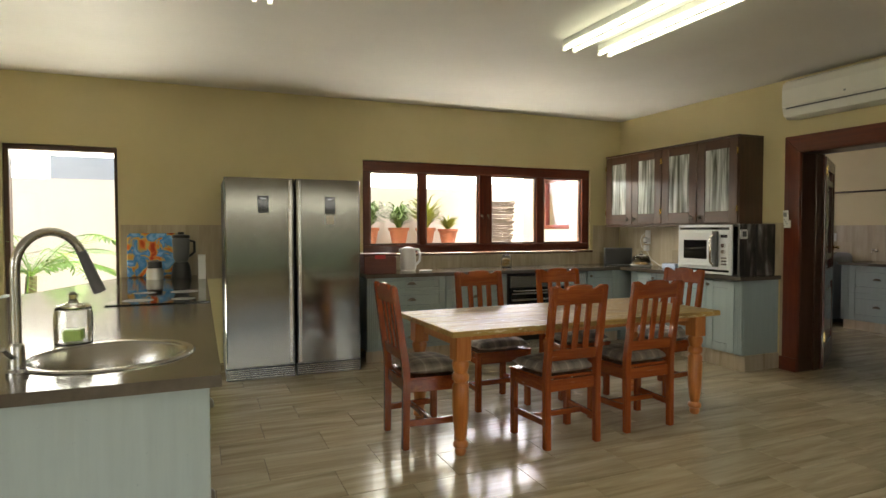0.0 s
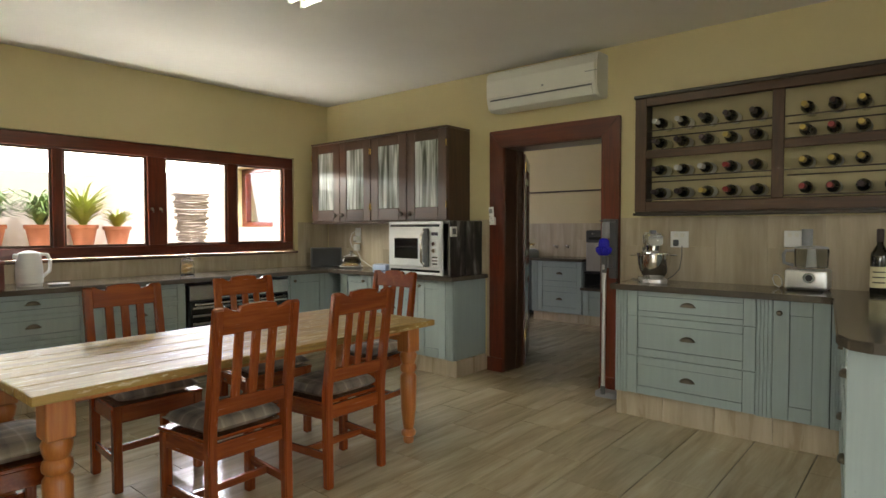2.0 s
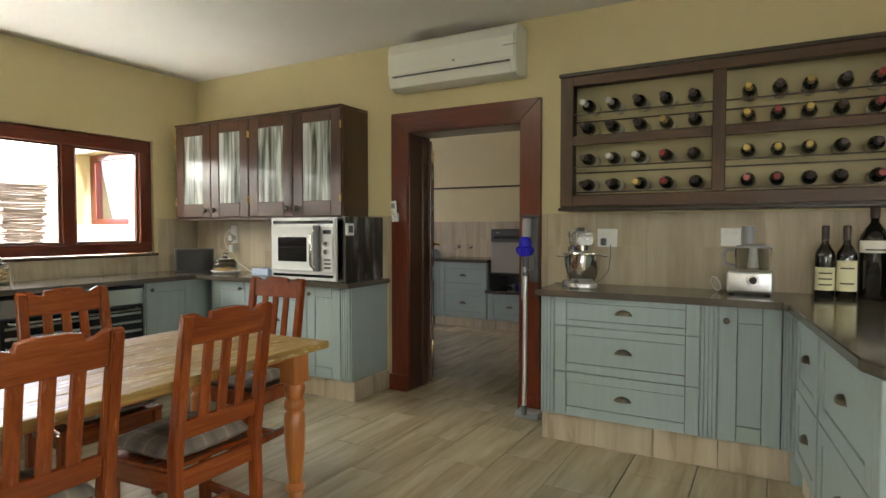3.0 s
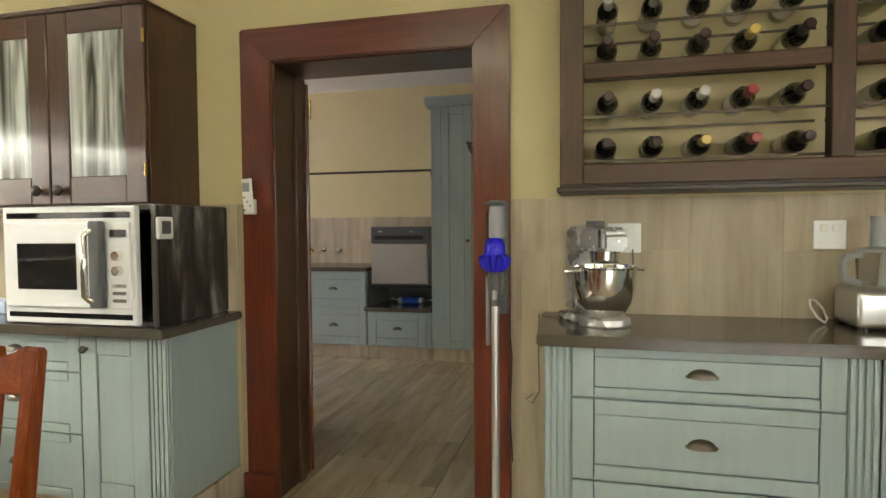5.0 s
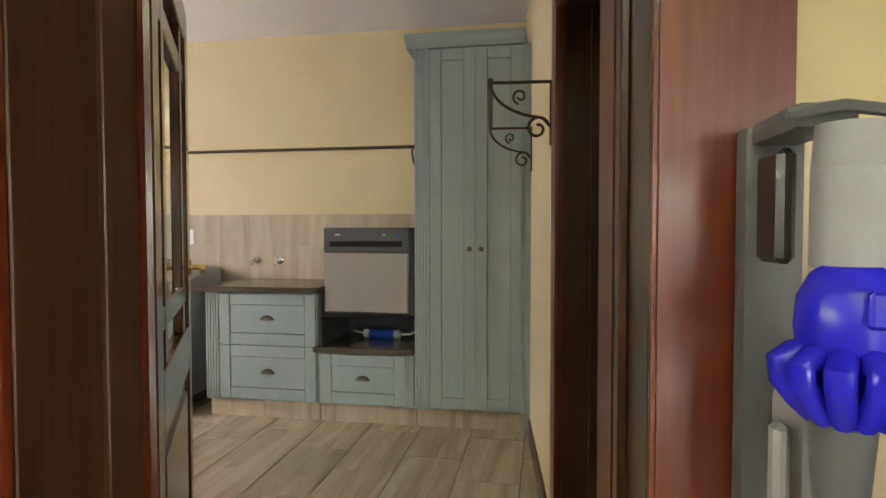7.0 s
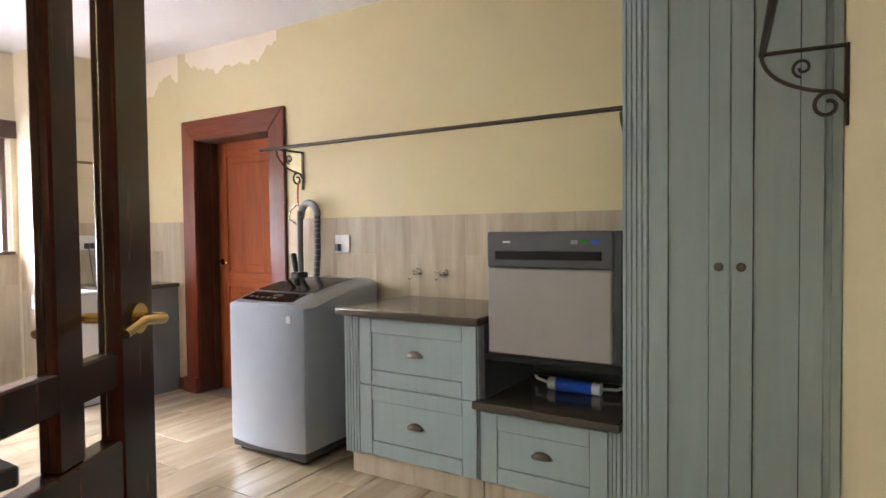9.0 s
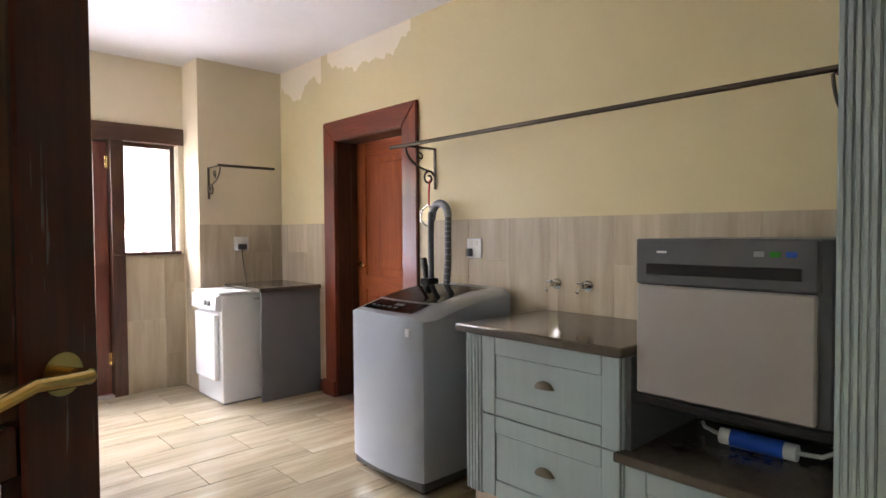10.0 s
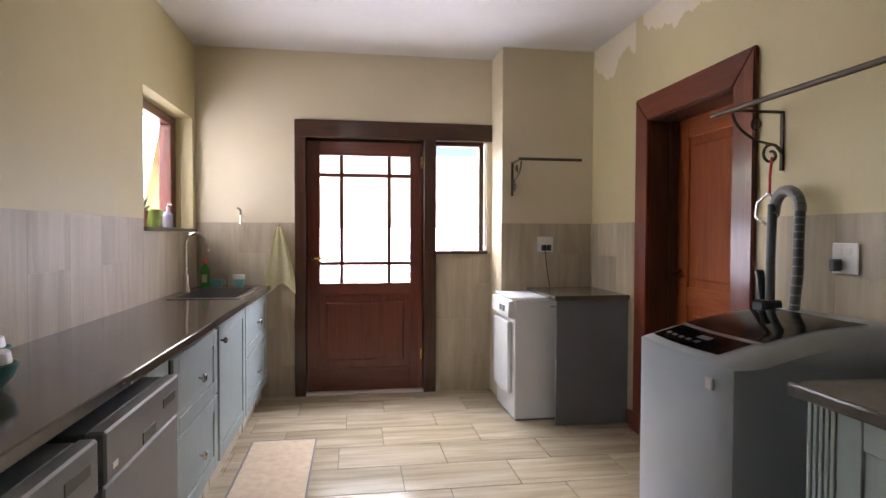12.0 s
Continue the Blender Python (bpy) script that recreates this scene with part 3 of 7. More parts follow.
# open glazed door into the scullery
glazed_door("door_1", (6.16, 4.235, 0.008), 29.3, 0.918, 2.03, M_GDOOR, "open dark mahogany half-glazed door with brass handle", 0.86, M_BRASS, 0.045, 0.031, 0.088)
# back door with its frame and side window
glazed_door("door_2", (7.075, 9.13, 0.008), 0, 0.945, 2.06, M_BDOOR, "closed reddish half-glazed wooden back door", 0.06, M_BRASS)
bf = thing("door_frame_back", (7.75, 9.07, 0), 0, "dark stained timber frame of back door and side window", "door frame", "", "structure")
for nm, a, b, mt in (("post", (6.985, 9.035, 0), (7.07, 9.2, 2.085), 2), ("post", (8.025, 9.035, 0), (8.125, 9.2, 2.085), 2), ("lintel", (6.985, 9.033, 2.085), (8.598, 9.2, 2.225), 0),
                     ("window_post", (8.5, 9.1, 1.165), (8.54, 9.2, 2.085), 2), ("window_head", (8.125, 9.1, 2.05), (8.5, 9.2, 2.085), 0), ("sill", (8.04, 9.02, 1.15), (8.56, 9.2, 1.175), 0)):
    part(nm, box(B(), a, b, 0.004), M_DARK[mt], bf, world_space=True)
g = part("pane", box(B(), (8.13, 9.16, 1.18), (8.5, 9.164, 2.05)), M_GLASS, bf, world_space=True)
g.visible_shadow = False
bm = B()
cyl(bm, (8.29, 9.13, 1.176), (8.29, 9.13, 1.19), 0.02)
tube(bm, [(8.29, 9.13, 1.19), (8.29, 9.125, 1.215), (8.29, 9.1, 1.22)], 0.006)
tube(bm, [(8.24, 9.1, 1.222), (8.34, 9.1, 1.222)], 0.006)
part("window_catch", bm, M_BRASS, bf, world_space=True)
for a, b in (((7.07, 9.156, 0.018), (7.1, 9.18, 2.085)), ((7.995, 9.156, 0.018), (8.025, 9.18, 2.085)), ((7.1, 9.156, 2.035), (7.995, 9.18, 2.085)), ((7.1, 9.156, 0.018), (7.995, 9.18, 0.045))):
    part("door_stop", box(B(), a, b, 0.002), M_DARK[2], bf, world_space=True)
part("threshold", box(B(), (7.07, 9.04, 0), (8.025, 9.2, 0.018), 0.004), M_ALU, bf, world_space=True)

# inner door, closed, deep in its frame
d3 = thing("door_3", (9.56, 7.785, 0.004), -90, "closed orange-brown panelled wooden door in a deep frame", "door")
for nm, a, b, mt in (("stile", (0, 0), (0.115, 2.045), 2), ("stile", (0.745, 0), (0.86, 2.045), 2), ("rail", (0.115, 0), (0.745, 0.2), 1), ("rail", (0.115, 0.86), (0.745, 0.98), 1), ("rail", (0.115, 1.92), (0.745, 2.045), 1)):
    part(nm, box(B(), (a[0], -0.022, a[1]), (b[0], 0.022, b[1]), 0.004), M_DOOR[mt], d3)
for z0, z1 in ((0.2, 0.86), (0.98, 1.92)):
    bm = B()
    box(bm, (0.115, -0.009, z0), (0.745, 0.009, z1))
    box(bm, (0.165, -0.017, z0 + 0.05), (0.695, 0.017, z1 - 0.05), 0.008)
    part("panel", bm, M_DOOR[2], d3)
lever(d3, pose(0.055, -0.022, 1.06), M_BRASS, 1)
d4 = thing("door_4", (6.36, 3.13, 0.008), 5.4, "closed dark panelled door to a passage", "door")
part("leaf", box(B(), (0, -0.02, 0), (0.76, 0.02, 2.03), 0.004), M_DARK[2], d4)
for z0, z1 in ((0.2, 0.86), (0.98, 1.91)):
    part("panel", box(B(), (0.12, 0.015, z0), (0.64, 0.03, z1), 0.008), M_DARK[2], d4)

# kitchen window: four lights, the middle post wider
kw = thing("window_1", (3.85, 6.83, 1.08), 0, "long dark mahogany window of four lights with sill", "window", "", "structure")
for nm, a, b, mt in (("head", (2.335, 6.8, 2.0), (5.365, 6.9, 2.115), 0), ("bottom_rail", (2.335, 6.8, 1.08), (5.365, 6.9, 1.175), 0), ("side_post", (2.335, 6.8, 1.175), (2.42, 6.9, 2.0), 2), ("side_post", (5.25, 6.8, 1.175), (5.365, 6.9, 2.0), 2),
                     ("mullion", (3.005, 6.81, 1.175), (3.09, 6.89, 2.0), 2), ("mullion", (3.77, 6.795, 1.175), (3.94, 6.9, 2.0), 2), ("mullion", (4.575, 6.81, 1.175), (4.685, 6.89, 2.0), 2)):
    part(nm, box(B(), a, b, 0.006), M_RED[mt], kw, world_space=True)
part("window_sill", box(B(), (2.3, 6.755, 1.05), (5.4, 6.8, 1.078), 0.006), M_DARK[0], kw, world_space=True)
for a, b in ((2.42, 3.005), (3.09, 3.77), (3.94, 4.575), (4.685, 5.25)):
    g = part("pane", box(B(), (a, 6.85, 1.175), (b, 6.854, 2.0)), M_GLASS, kw, world_space=True)
    g.visible_shadow = False
    bm = B()
    for p, q in (((a, 1.175), (a + 0.018, 2.0)), ((b - 0.018, 1.175), (b, 2.0)), ((a + 0.018, 1.175), (b - 0.018, 1.193)), ((a + 0.018, 1.982), (b - 0.018, 2.0))):
        box(bm, (p[0], 6.83, p[1]), (q[0], 6.847, q[1]), 0.003)
    part("glazing_bead", bm, M_DARK[0], kw, world_space=True)
for x in (3.80, 3.88):
    bm = B()
    box(bm, (x - 0.012, 6.785, 1.5), (x + 0.012, 6.796, 1.53), 0.003)
    tube(bm, [(x, 6.785, 1.515), (x, 6.765, 1.515), (x, 6.76, 1.48)], 0.006)
    part("window_catch", bm, M_PEWTER, kw, world_space=True)

# glazed garden door left of the fridges
gd = thing("window_2", (-0.5, 6.85, 0), 0, "tall glazed garden door in a brown timber frame", "window", "", "structure")
for nm, a, b, mt in (("head", (-0.945, 6.8, 2.08), (-0.05, 6.9, 2.125), 0), ("side_post", (-0.945, 6.8, 0), (-0.9, 6.9, 2.08), 2), ("side_post", (-0.075, 6.8, 0), (-0.05, 6.9, 2.08), 2), ("bottom_rail", (-0.9, 6.8, 0), (-0.075, 6.9, 0.1), 0)):
    part(nm, box(B(), a, b, 0.005), M_DARK[mt], gd, world_space=True)
g = part("pane", box(B(), (-0.9, 6.85, 0.1), (-0.075, 6.854, 2.08)), M_GLASS, gd, world_space=True)
g.visible_shadow = False

# wide south window behind the start of the walk
ww = thing("window_4", (2.4, -2.07, 0.3), 0, "wide dark timber window in the south wall", "window", "", "structure")
for nm, a, b, mt in (("head", (0.405, -2.12, 2.08), (4.395, -2.03, 2.145), 0), ("bottom_rail", (0.405, -2.12, 0.305), (4.395, -2.03, 0.38), 0), ("side_post", (0.405, -2.12, 0.38), (0.48, -2.03, 2.08), 2), ("side_post", (4.32, -2.12, 0.38), (4.395, -2.03, 2.08), 2), ("mullion", (2.37, -2.11, 0.38), (2.43, -2.04, 2.08), 2)):
    part(nm, box(B(), a, b, 0.005), M_RED[mt], ww, world_space=True)
for a, b in ((0.48, 2.37), (2.43, 4.32)):
    g = part("pane", box(B(), (a, -2.08, 0.38), (b, -2.076, 2.08)), M_GLASS, ww, world_space=True)
    g.visible_shadow = False

# unseen glazed opening added in the west wall, to light the west-facing fronts
wv = thing("window_5", (-2.47, 0.3, 0.1), 0, "wide glazed window added unseen in the west wall to light the kitchen", "window", "", "structure")
for nm, a, b, mt in (("head", (-2.52, -1.495, 2.05), (-2.43, 2.095, 2.115), 1), ("bottom_rail", (-2.52, -1.495, 0.105), (-2.43, 2.095, 0.18), 1), ("side_post", (-2.52, -1.495, 0.18), (-2.43, -1.42, 2.05), 2), ("side_post", (-2.52, 2.02, 0.18), (-2.43, 2.095, 2.05), 2), ("mullion", (-2.51, 0.27, 0.18), (-2.44, 0.33, 2.05), 2)):
    part(nm, box(B(), a, b, 0.005), M_RED[mt], wv, world_space=True)
for a, b in ((-1.42, 0.27), (0.33, 2.02)):
    g = part("pane", box(B(), (-2.48, a, 0.18), (-2.476, b, 2.05)), M_GLASS, wv, world_space=True)
    g.visible_shadow = False

# scullery sink window in the west wall
sw = thing("window_3", (6.06, 8.45, 1.35), 0, "small mahogany window above the scullery sink", "window", "", "structure")
for nm, a, b, mt in (("head", (6.02, 7.925, 2.12), (6.11, 8.975, 2.185), 1), ("bottom_rail", (6.02, 7.925, 1.355), (6.11, 8.975, 1.42), 1), ("side_post", (6.02, 7.925, 1.42), (6.11, 8.0, 2.12), 2), ("side_post", (6.02, 8.86, 1.42), (6.11, 8.975, 2.12), 2)):
    part(nm, box(B(), a, b, 0.005), M_RED[mt], sw, world_space=True)
part("window_sill", box(B(), (6.115, 7.9, 1.325), (6.26, 9.0, 1.3495), 0.004), M_STONE, sw, world_space=True)
g = part("pane", box(B(), (6.06, 8.0, 1.42), (6.064, 8.86, 2.12)), M_GLASS, sw, world_space=True)
g.visible_shadow = False

# outside: paving, walls of the court, far ground
solid("ground", (-80, -80, -0.4), (90, 90, -0.125), M_PAVE, "grey paving and ground round the house", "ground")
solid("lawn", (-40, -60, -0.124), (45, -2.9, -0.105), M_LAWN, "green lawn beyond the wide window", "lawn")
solid("courtyard_wall", (-9.0, 9.85, -0.12), (6.1, 10.05, 2.05), M_COURT, "pinkish rendered courtyard wall", "wall")
solid("courtyard_ledge", (1.2, 9.15, -0.12), (5.8, 9.85, 1.12), M_COURT, "low rendered planter ledge in the courtyard", "ledge")
wall_with_holes("outer_render", "x", ex0 - 0.012, 0.01, 7.04, 9.3, -0.12, CEIL, [(7.92, 8.98, 1.35, 2.19)], M_COURT, "pale rendered outer face of the scullery wall")
solid("yard_wall", (6.1, 12.0, -0.12), (16, 12.2, 2.35), M_COURT, "pale rendered garden wall beyond the back door", "wall")
solid("outbuilding", (-1.3, 10.4, -0.12), (0.6, 11.2, 2.42), M_SLATE, "blue-grey outbuilding beyond the courtyard wall", "building")


# ---- cabinets ----
def cup_pull(parent, x, z, y=0.0):
    """Half-shell pull; local: front plane y, facing -y."""
    bm = B()
    prof = [(0.0, 0.034), (0.012, 0.033), (0.021, 0.028), (0.028, 0.017), (0.03, 0.0)]
    n = 13
    rings = []
    for d, r in prof:
        rings.append([bm.verts.new((x + 1.35 * r * math.cos(math.pi * i / (n - 1)), y - d * 0.9, z + 0.9 * r * math.sin(math.pi * i / (n - 1)))) for i in range(n)])
    for a, b in zip(rings, rings[1:]):
        for i in range(n - 1):
            bm.faces.new((a[i], a[i + 1], b[i + 1], b[i]))
    bmesh.ops.remove_doubles(bm, verts=bm.verts, dist=0.0003)
    bmesh.ops.solidify(bm, geom=list(bm.faces), thickness=0.002)
    box(bm, (x - 0.05, y - 0.003, z - 0.002), (x + 0.05, y + 0.001, z + 0.008), 0.001)
    return part("cup_pull", bm, M_PEWTER, parent, "aged metal cup pull", smooth=True)


def knob(parent, x, z, y=0.0, r=0.016, mt=None):
    bm = lathe(B(), [(0.007, 0), (0.006, 0.012), (r, 0.02), (r * 1.02, 0.027), (r * 0.7, 0.034), (0.002, 0.036)], n=16, m=pose(0, 0, 0, 90, 0, 0))
    bmesh.ops.translate(bm, vec=(x, y, z), verts=bm.verts)
    return part("knob", bm, mt or M_PEWTER, parent, "aged metal knob", smooth=True)


def front(t, name, x0, x1, z0, z1, rail=0.075, pull=None, mid=None, y=0.0, head=None):
    """Framed front: four rails, a recessed panel with open joints; faces -y at y."""
    r, h = rail, head if head is not None else rail
    z0, z1 = z0 + Z_OFF, z1 + Z_OFF
    mid = None if mid is None else mid + Z_OFF
    g = 0.0025
    f = part(name, box(B(), (x0 + 0.003, y + 0.012, z0 + 0.003), (x1 - 0.003, y + 0.02, z1 - 0.003)), M_GAP, t, "grey-blue painted framed front")
    for nm, a, b, d in (("stile", (x0, z0), (x0 + r, z1), 0), ("stile", (x1 - r, z0), (x1, z1), 0), ("rail", (x0 + r + g, z1 - h), (x1 - r - g, z1), 0), ("rail", (x0 + r + g, z0), (x1 - r - g, z0 + h), 0), ("panel", (x0 + r + g, z0 + h + g), (x1 - r - g, z1 - h - g), 0.006)):
        part(nm, box(B(), (a[0], y + d, a[1]), (b[0], y + 0.0125, b[1]), 0.002), M_BLUE, f)
    if pull == "cup":
        cup_pull(f, (x0 + x1) / 2, (z0 + z1) / 2 - 0.005, y + 0.006)
    elif pull is not None:
        knob(f, x0 + 0.035 if pull == "l" else x1 - 0.035, z1 - 0.12 if mid is None else mid, y)
    return f


def pilaster(t, x0, x1, z0, z1, y=0.0):
    """Fluted strip between the fronts."""
    bm = B()
    z0, z1 = z0 + Z_OFF, z1 + Z_OFF
    box(bm, (x0, y + 0.008, z0), (x1, y + 0.02, z1))
    strip = part("fluted_strip", bm, M_BLUE, t)
    n = max(3, round((x1 - x0) / 0.022))
    w = (x1 - x0) / n
    for i in range(n):
        part("flute", box(B(), (x0 + i * w + 0.003, y, z0), (x0 + (i + 1) * w - 0.003, y + 0.0079, z1), 0.002), M_BLUE, strip)
    return strip


def carcass(t, w, d, z0, z1, y=0.02):
    part("body", box(B(), (0.0, y + 0.001, z0 + Z_OFF), (w, d, z1 + Z_OFF)), M_BLUE, t)


def plinth(t, w, d, z1, set_back=0.06, x0=0.0, left=False):
    n = max(1, round(w / 0.36))
    z1 = z1 + Z_OFF
    for i in range(n):
        a, b = x0 + (w - x0) * i / n, x0 + (w - x0) * (i + 1) / n
        part("plinth_tile", box(B(), (a + 0.001, set_back, 0), (b - 0.001, set_back + 0.012, z1), 0.0015), M_PLINTH, t)
    if left:
        part("plinth_tile", box(B(), (w - 0.012, set_back + 0.013, 0), (w, d, z1), 0.0015), M_PLINTH, t)


def counter(name, a, b, label, cut=None, edge=0.008):
    bm = B()
    if cut is None:
        box(bm, a, b, edge, seg=2)
    else:
        cx0, cy0, cx1, cy1 = cut
        box(bm, a, (b[0], cy0, b[2]), 0.004)
        box(bm, (a[0], cy1, a[2]), b, 0.004)
        box(bm, (a[0], cy0, a[2]), (cx0, cy1, b[2]))
        box(bm, (cx1, cy0, a[2]), (b[0], cy1, b[2]))
    return tagged(part(name, bm, M_STONE), label, "worktop")


Z_OFF = 0.0
ZT, ZU = 0.9, 0.862   # worktop top and underside
WT = 0.937   # the higher worktop of the east run

Z_OFF = 0.02   # this run stands a little higher
# east run beside the doorway, right of it: drawers and a door
t = thing("drawer_cabinet", (5.36, 2.95, 0), -90, "grey-blue painted three-drawer cabinet with cup pulls", "cabinet", "east base cabinets")
carcass(t, 0.999, 0.48, 0.15, 0.876)
pilaster(t, 0.0, 0.085, 0.15, 0.876)
front(t, "drawer", 0.09, 0.905, 0.705, 0.874, 0.07, "cup", head=0.032)
front(t, "drawer", 0.09, 0.905, 0.425, 0.698, 0.07, "cup", head=0.05)
front(t, "drawer", 0.09, 0.905, 0.155, 0.418, 0.07, "cup", head=0.055)
pilaster(t, 0.91, 0.995, 0.15, 0.876)
plinth(t, 0.999, 0.48, 0.148, 0.03)
t = thing("cabinet", (5.36, 1.95, 0), -90, "grey-blue painted single-door corner cabinet", "cabinet", "east base cabinets")
carcass(t, 0.40, 0.48, 0.15, 0.876)
front(t, "door", 0.0, 0.29, 0.155, 0.874, 0.085, "l", 0.80)
pilaster(t, 0.295, 0.34, 0.15, 0.876)
plinth(t, 0.40, 0.48, 0.148, 0.03)

part("corner_post", box(B(), (0.341, 0.0, 0.0), (0.425, 0.03, 0.896), 0.002), M_BLUE, t)
# solid near-black strip painted as the shaded gap beside the door
part("gap_shade_strip", box(B(), (0.291, 0.004, 0.17), (0.2945, 0.03, 0.895)), M_GAP, t)
# peninsula, fronts to the north, turned a little off the wall's square
PEN = 186.5
t = thing("drawer_cabinet", (5.29, 1.60, 0), PEN, "grey-blue painted narrow drawer cabinet of the peninsula", "cabinet", "peninsula cabinets")
carcass(t, 0.56, 0.62, 0.15, 0.876)
front(t, "drawer", 0.03, 0.53, 0.51, 0.874, 0.06, "cup")
front(t, "drawer", 0.03, 0.53, 0.155, 0.503, 0.06, "cup")
pilaster(t, 0.535, 0.56, 0.15, 0.876)
plinth(t, 0.56, 0.62, 0.148, 0.04)
t = thing("drawer_cabinet", (5.29 - 0.5605 * math.cos(radians(6.5)), 1.60 - 0.5605 * math.sin(radians(6.5)), 0), PEN, "grey-blue painted wide drawer cabinet ending the peninsula", "cabinet", "peninsula cabinets")
carcass(t, 0.82, 0.62, 0.15, 0.876)
front(t, "drawer", 0.01, 0.76, 0.51, 0.874, 0.07, "cup")
front(t, "drawer", 0.01, 0.76, 0.155, 0.503, 0.07, "cup")
pilaster(t, 0.765, 0.82, 0.15, 0.876)
part("end_panel", box(B(), (0.821, -0.002, 0.0), (0.845, 0.62, 0.896), 0.003), M_BLUE, t)
plinth(t, 0.82, 0.62, 0.148, 0.04)
bm = B()
extrude_profile(bm, [(5.315, 2.975), (5.845, 2.995), (5.845, 0.8), (3.85, 0.8), (3.85, 1.37), (3.885, 1.44), (3.98, 1.487), (5.25, 1.64), (5.30, 1.66), (5.315, 1.70)], "z", 0.897, WT)
bmesh.ops.bevel(bm, geom=list(bm.edges), offset=0.006, segments=2, affect="EDGES")
tagged(part("worktop", bm, M_STONE), "polished dark grey-brown stone worktop turning the corner", "worktop")

Z_OFF = 0.0
# east run left of the doorway
t = thing("cabinet", (5.36, 4.87, 0), -90, "grey-blue painted single-door cabinet with end panel", "cabinet", "corner cabinets")
carcass(t, 0.425, 0.48, 0.15, ZU)
front(t, "door", 0.0, 0.33, 0.155, 0.858, 0.08, "l", 0.80)
pilaster(t, 0.335, 0.42, 0.15, ZU)
plinth(t, 0.44, 0.48, 0.148, 0.03, 0, True)
t = thing("drawer_cabinet", (5.36, 5.56, 0), -90, "grey-blue painted drawer cabinet under the microwave", "cabinet", "corner cabinets")
carcass(t, 0.69, 0.48, 0.15, ZU)
for z0, z1 in ((0.70, 0.858), (0.435, 0.693), (0.155, 0.428)):
    front(t, "drawer", 0.0, 0.685, z0, z1, 0.06, "cup", head=0.035)
plinth(t, 0.69, 0.48, 0.148, 0.03)
t = thing("cabinet", (5.36, 6.0, 0), -90, "grey-blue painted corner cabinet door", "cabinet", "corner cabinets")
carcass(t, 0.44, 0.48, 0.15, ZU)
front(t, "door", 0.06, 0.435, 0.155, 0.858, 0.075, "r", 0.80)
plinth(t, 0.44, 0.48, 0.148, 0.03)
# north run
t = thing("drawer_cabinet", (2.2, 6.15, 0), 0, "wide grey-blue painted drawer cabinet under the window", "cabinet", "north base cabinets")
carcass(t, 1.6, 0.62, 0.12, ZU)
pilaster(t, 0.0, 0.1, 0.12, ZU)
for z0, z1 in ((0.715, 0.858), (0.53, 0.708), (0.345, 0.523), (0.13, 0.338)):
    front(t, "drawer", 0.105, 0.85, z0, z1, 0.07, "cup", head=0.035)
    front(t, "drawer", 0.86, 1.59, z0, z1, 0.07, "cup", head=0.035)
plinth(t, 1.6, 0.62, 0.118, 0.04)
t = thing("oven", (3.82, 6.15, 0), 0, "built-under steel range oven with dark glass door", "oven")
part("body", box(B(), (0.005, 0.02, 0.1), (1.02, 0.6, ZU - 0.03)), M_BLACK, t)
part("control_panel", box(B(), (0.01, -0.006, 0.70), (1.015, 0.02, 0.83), 0.004), M_STEEL, t)
part("door", box(B(), (0.01, -0.004, 0.2), (1.015, 0.02, 0.69), 0.004), M_GLASSBLK, t)
for z in (0.62, 0.55, 0.48, 0.24):
    part("trim_bar", box(B(), (0.03, -0.012, z), (0.995, -0.004, z + 0.022), 0.003), M_STEEL, t)
bm = B()
tube(bm, [(0.06, -0.004, 0.665), (0.06, -0.05, 0.665), (0.96, -0.05, 0.665), (0.96, -0.004, 0.665)], 0.01, 10)
part("handle", bm, M_STEEL, t)
part("kickboard", box(B(), (0.01, 0.04, 0.0), (1.015, 0.06, 0.19)), M_STEEL, t)
t = thing("cabinet", (4.86, 6.15, 0), 0, "grey-blue painted single-door cabinet beside the oven", "cabinet", "north base cabinets")
carcass(t, 0.48, 0.62, 0.12, ZU)
front(t, "door", 0.01, 0.45, 0.13, 0.858, 0.08, "l", 0.80)
plinth(t, 0.48, 0.62, 0.118, 0.04)
bm = B()
extrude_profile(bm, [(2.18, 6.1), (5.3, 6.1), (5.3, 4.415), (5.845, 4.415), (5.845, 6.775), (2.18, 6.775)], "z", ZU, ZT)
bmesh.ops.bevel(bm, geom=list(bm.edges), offset=0.006, segments=2, affect="EDGES")
tagged(part("worktop", bm, M_STONE), "polished dark stone worktop under the kitchen window", "worktop")

# filler cabinet in the corner under the window worktop
t = thing("corner_cabinet", (5.6, 6.45, 0), 0, "blue-grey painted filler cabinet in the corner", "cabinet", "window run cabinets")
part("body", box(B(), (5.36, 6.165, 0.13), (5.84, 6.77, ZU - 0.002)), M_BLUE, t, world_space=True)
part("filler_panel", box(B(), (5.29, 6.146, 0.13), (5.45, 6.164, ZU - 0.002), 0.003), M_BLUE, t, world_space=True)
part("plinth", box(B(), (5.4, 6.2, 0.0), (5.84, 6.76, 0.129)), M_BLUE, t, world_space=True)

# west run with sink and hob
t = thing("cabinet", (0.685, 2.46, 0), 90, "blue-grey painted cabinet run with plain end panel", "cabinet", "island cabinets")
part("end_panel", box(B(), (0.0, 0.0, 0.0), (0.025, 1.42, ZU - 0.001), 0.003), M_BLUE, t)
part("body", box(B(), (0.026, 0.025, 0.12), (3.4, 1.4, ZU - 0.17)), M_BLUE, t)
part("top_frame", box(B(), (0.8, 0.025, ZU - 0.169), (3.4, 1.4, ZU - 0.001)), M_BLUE, t)
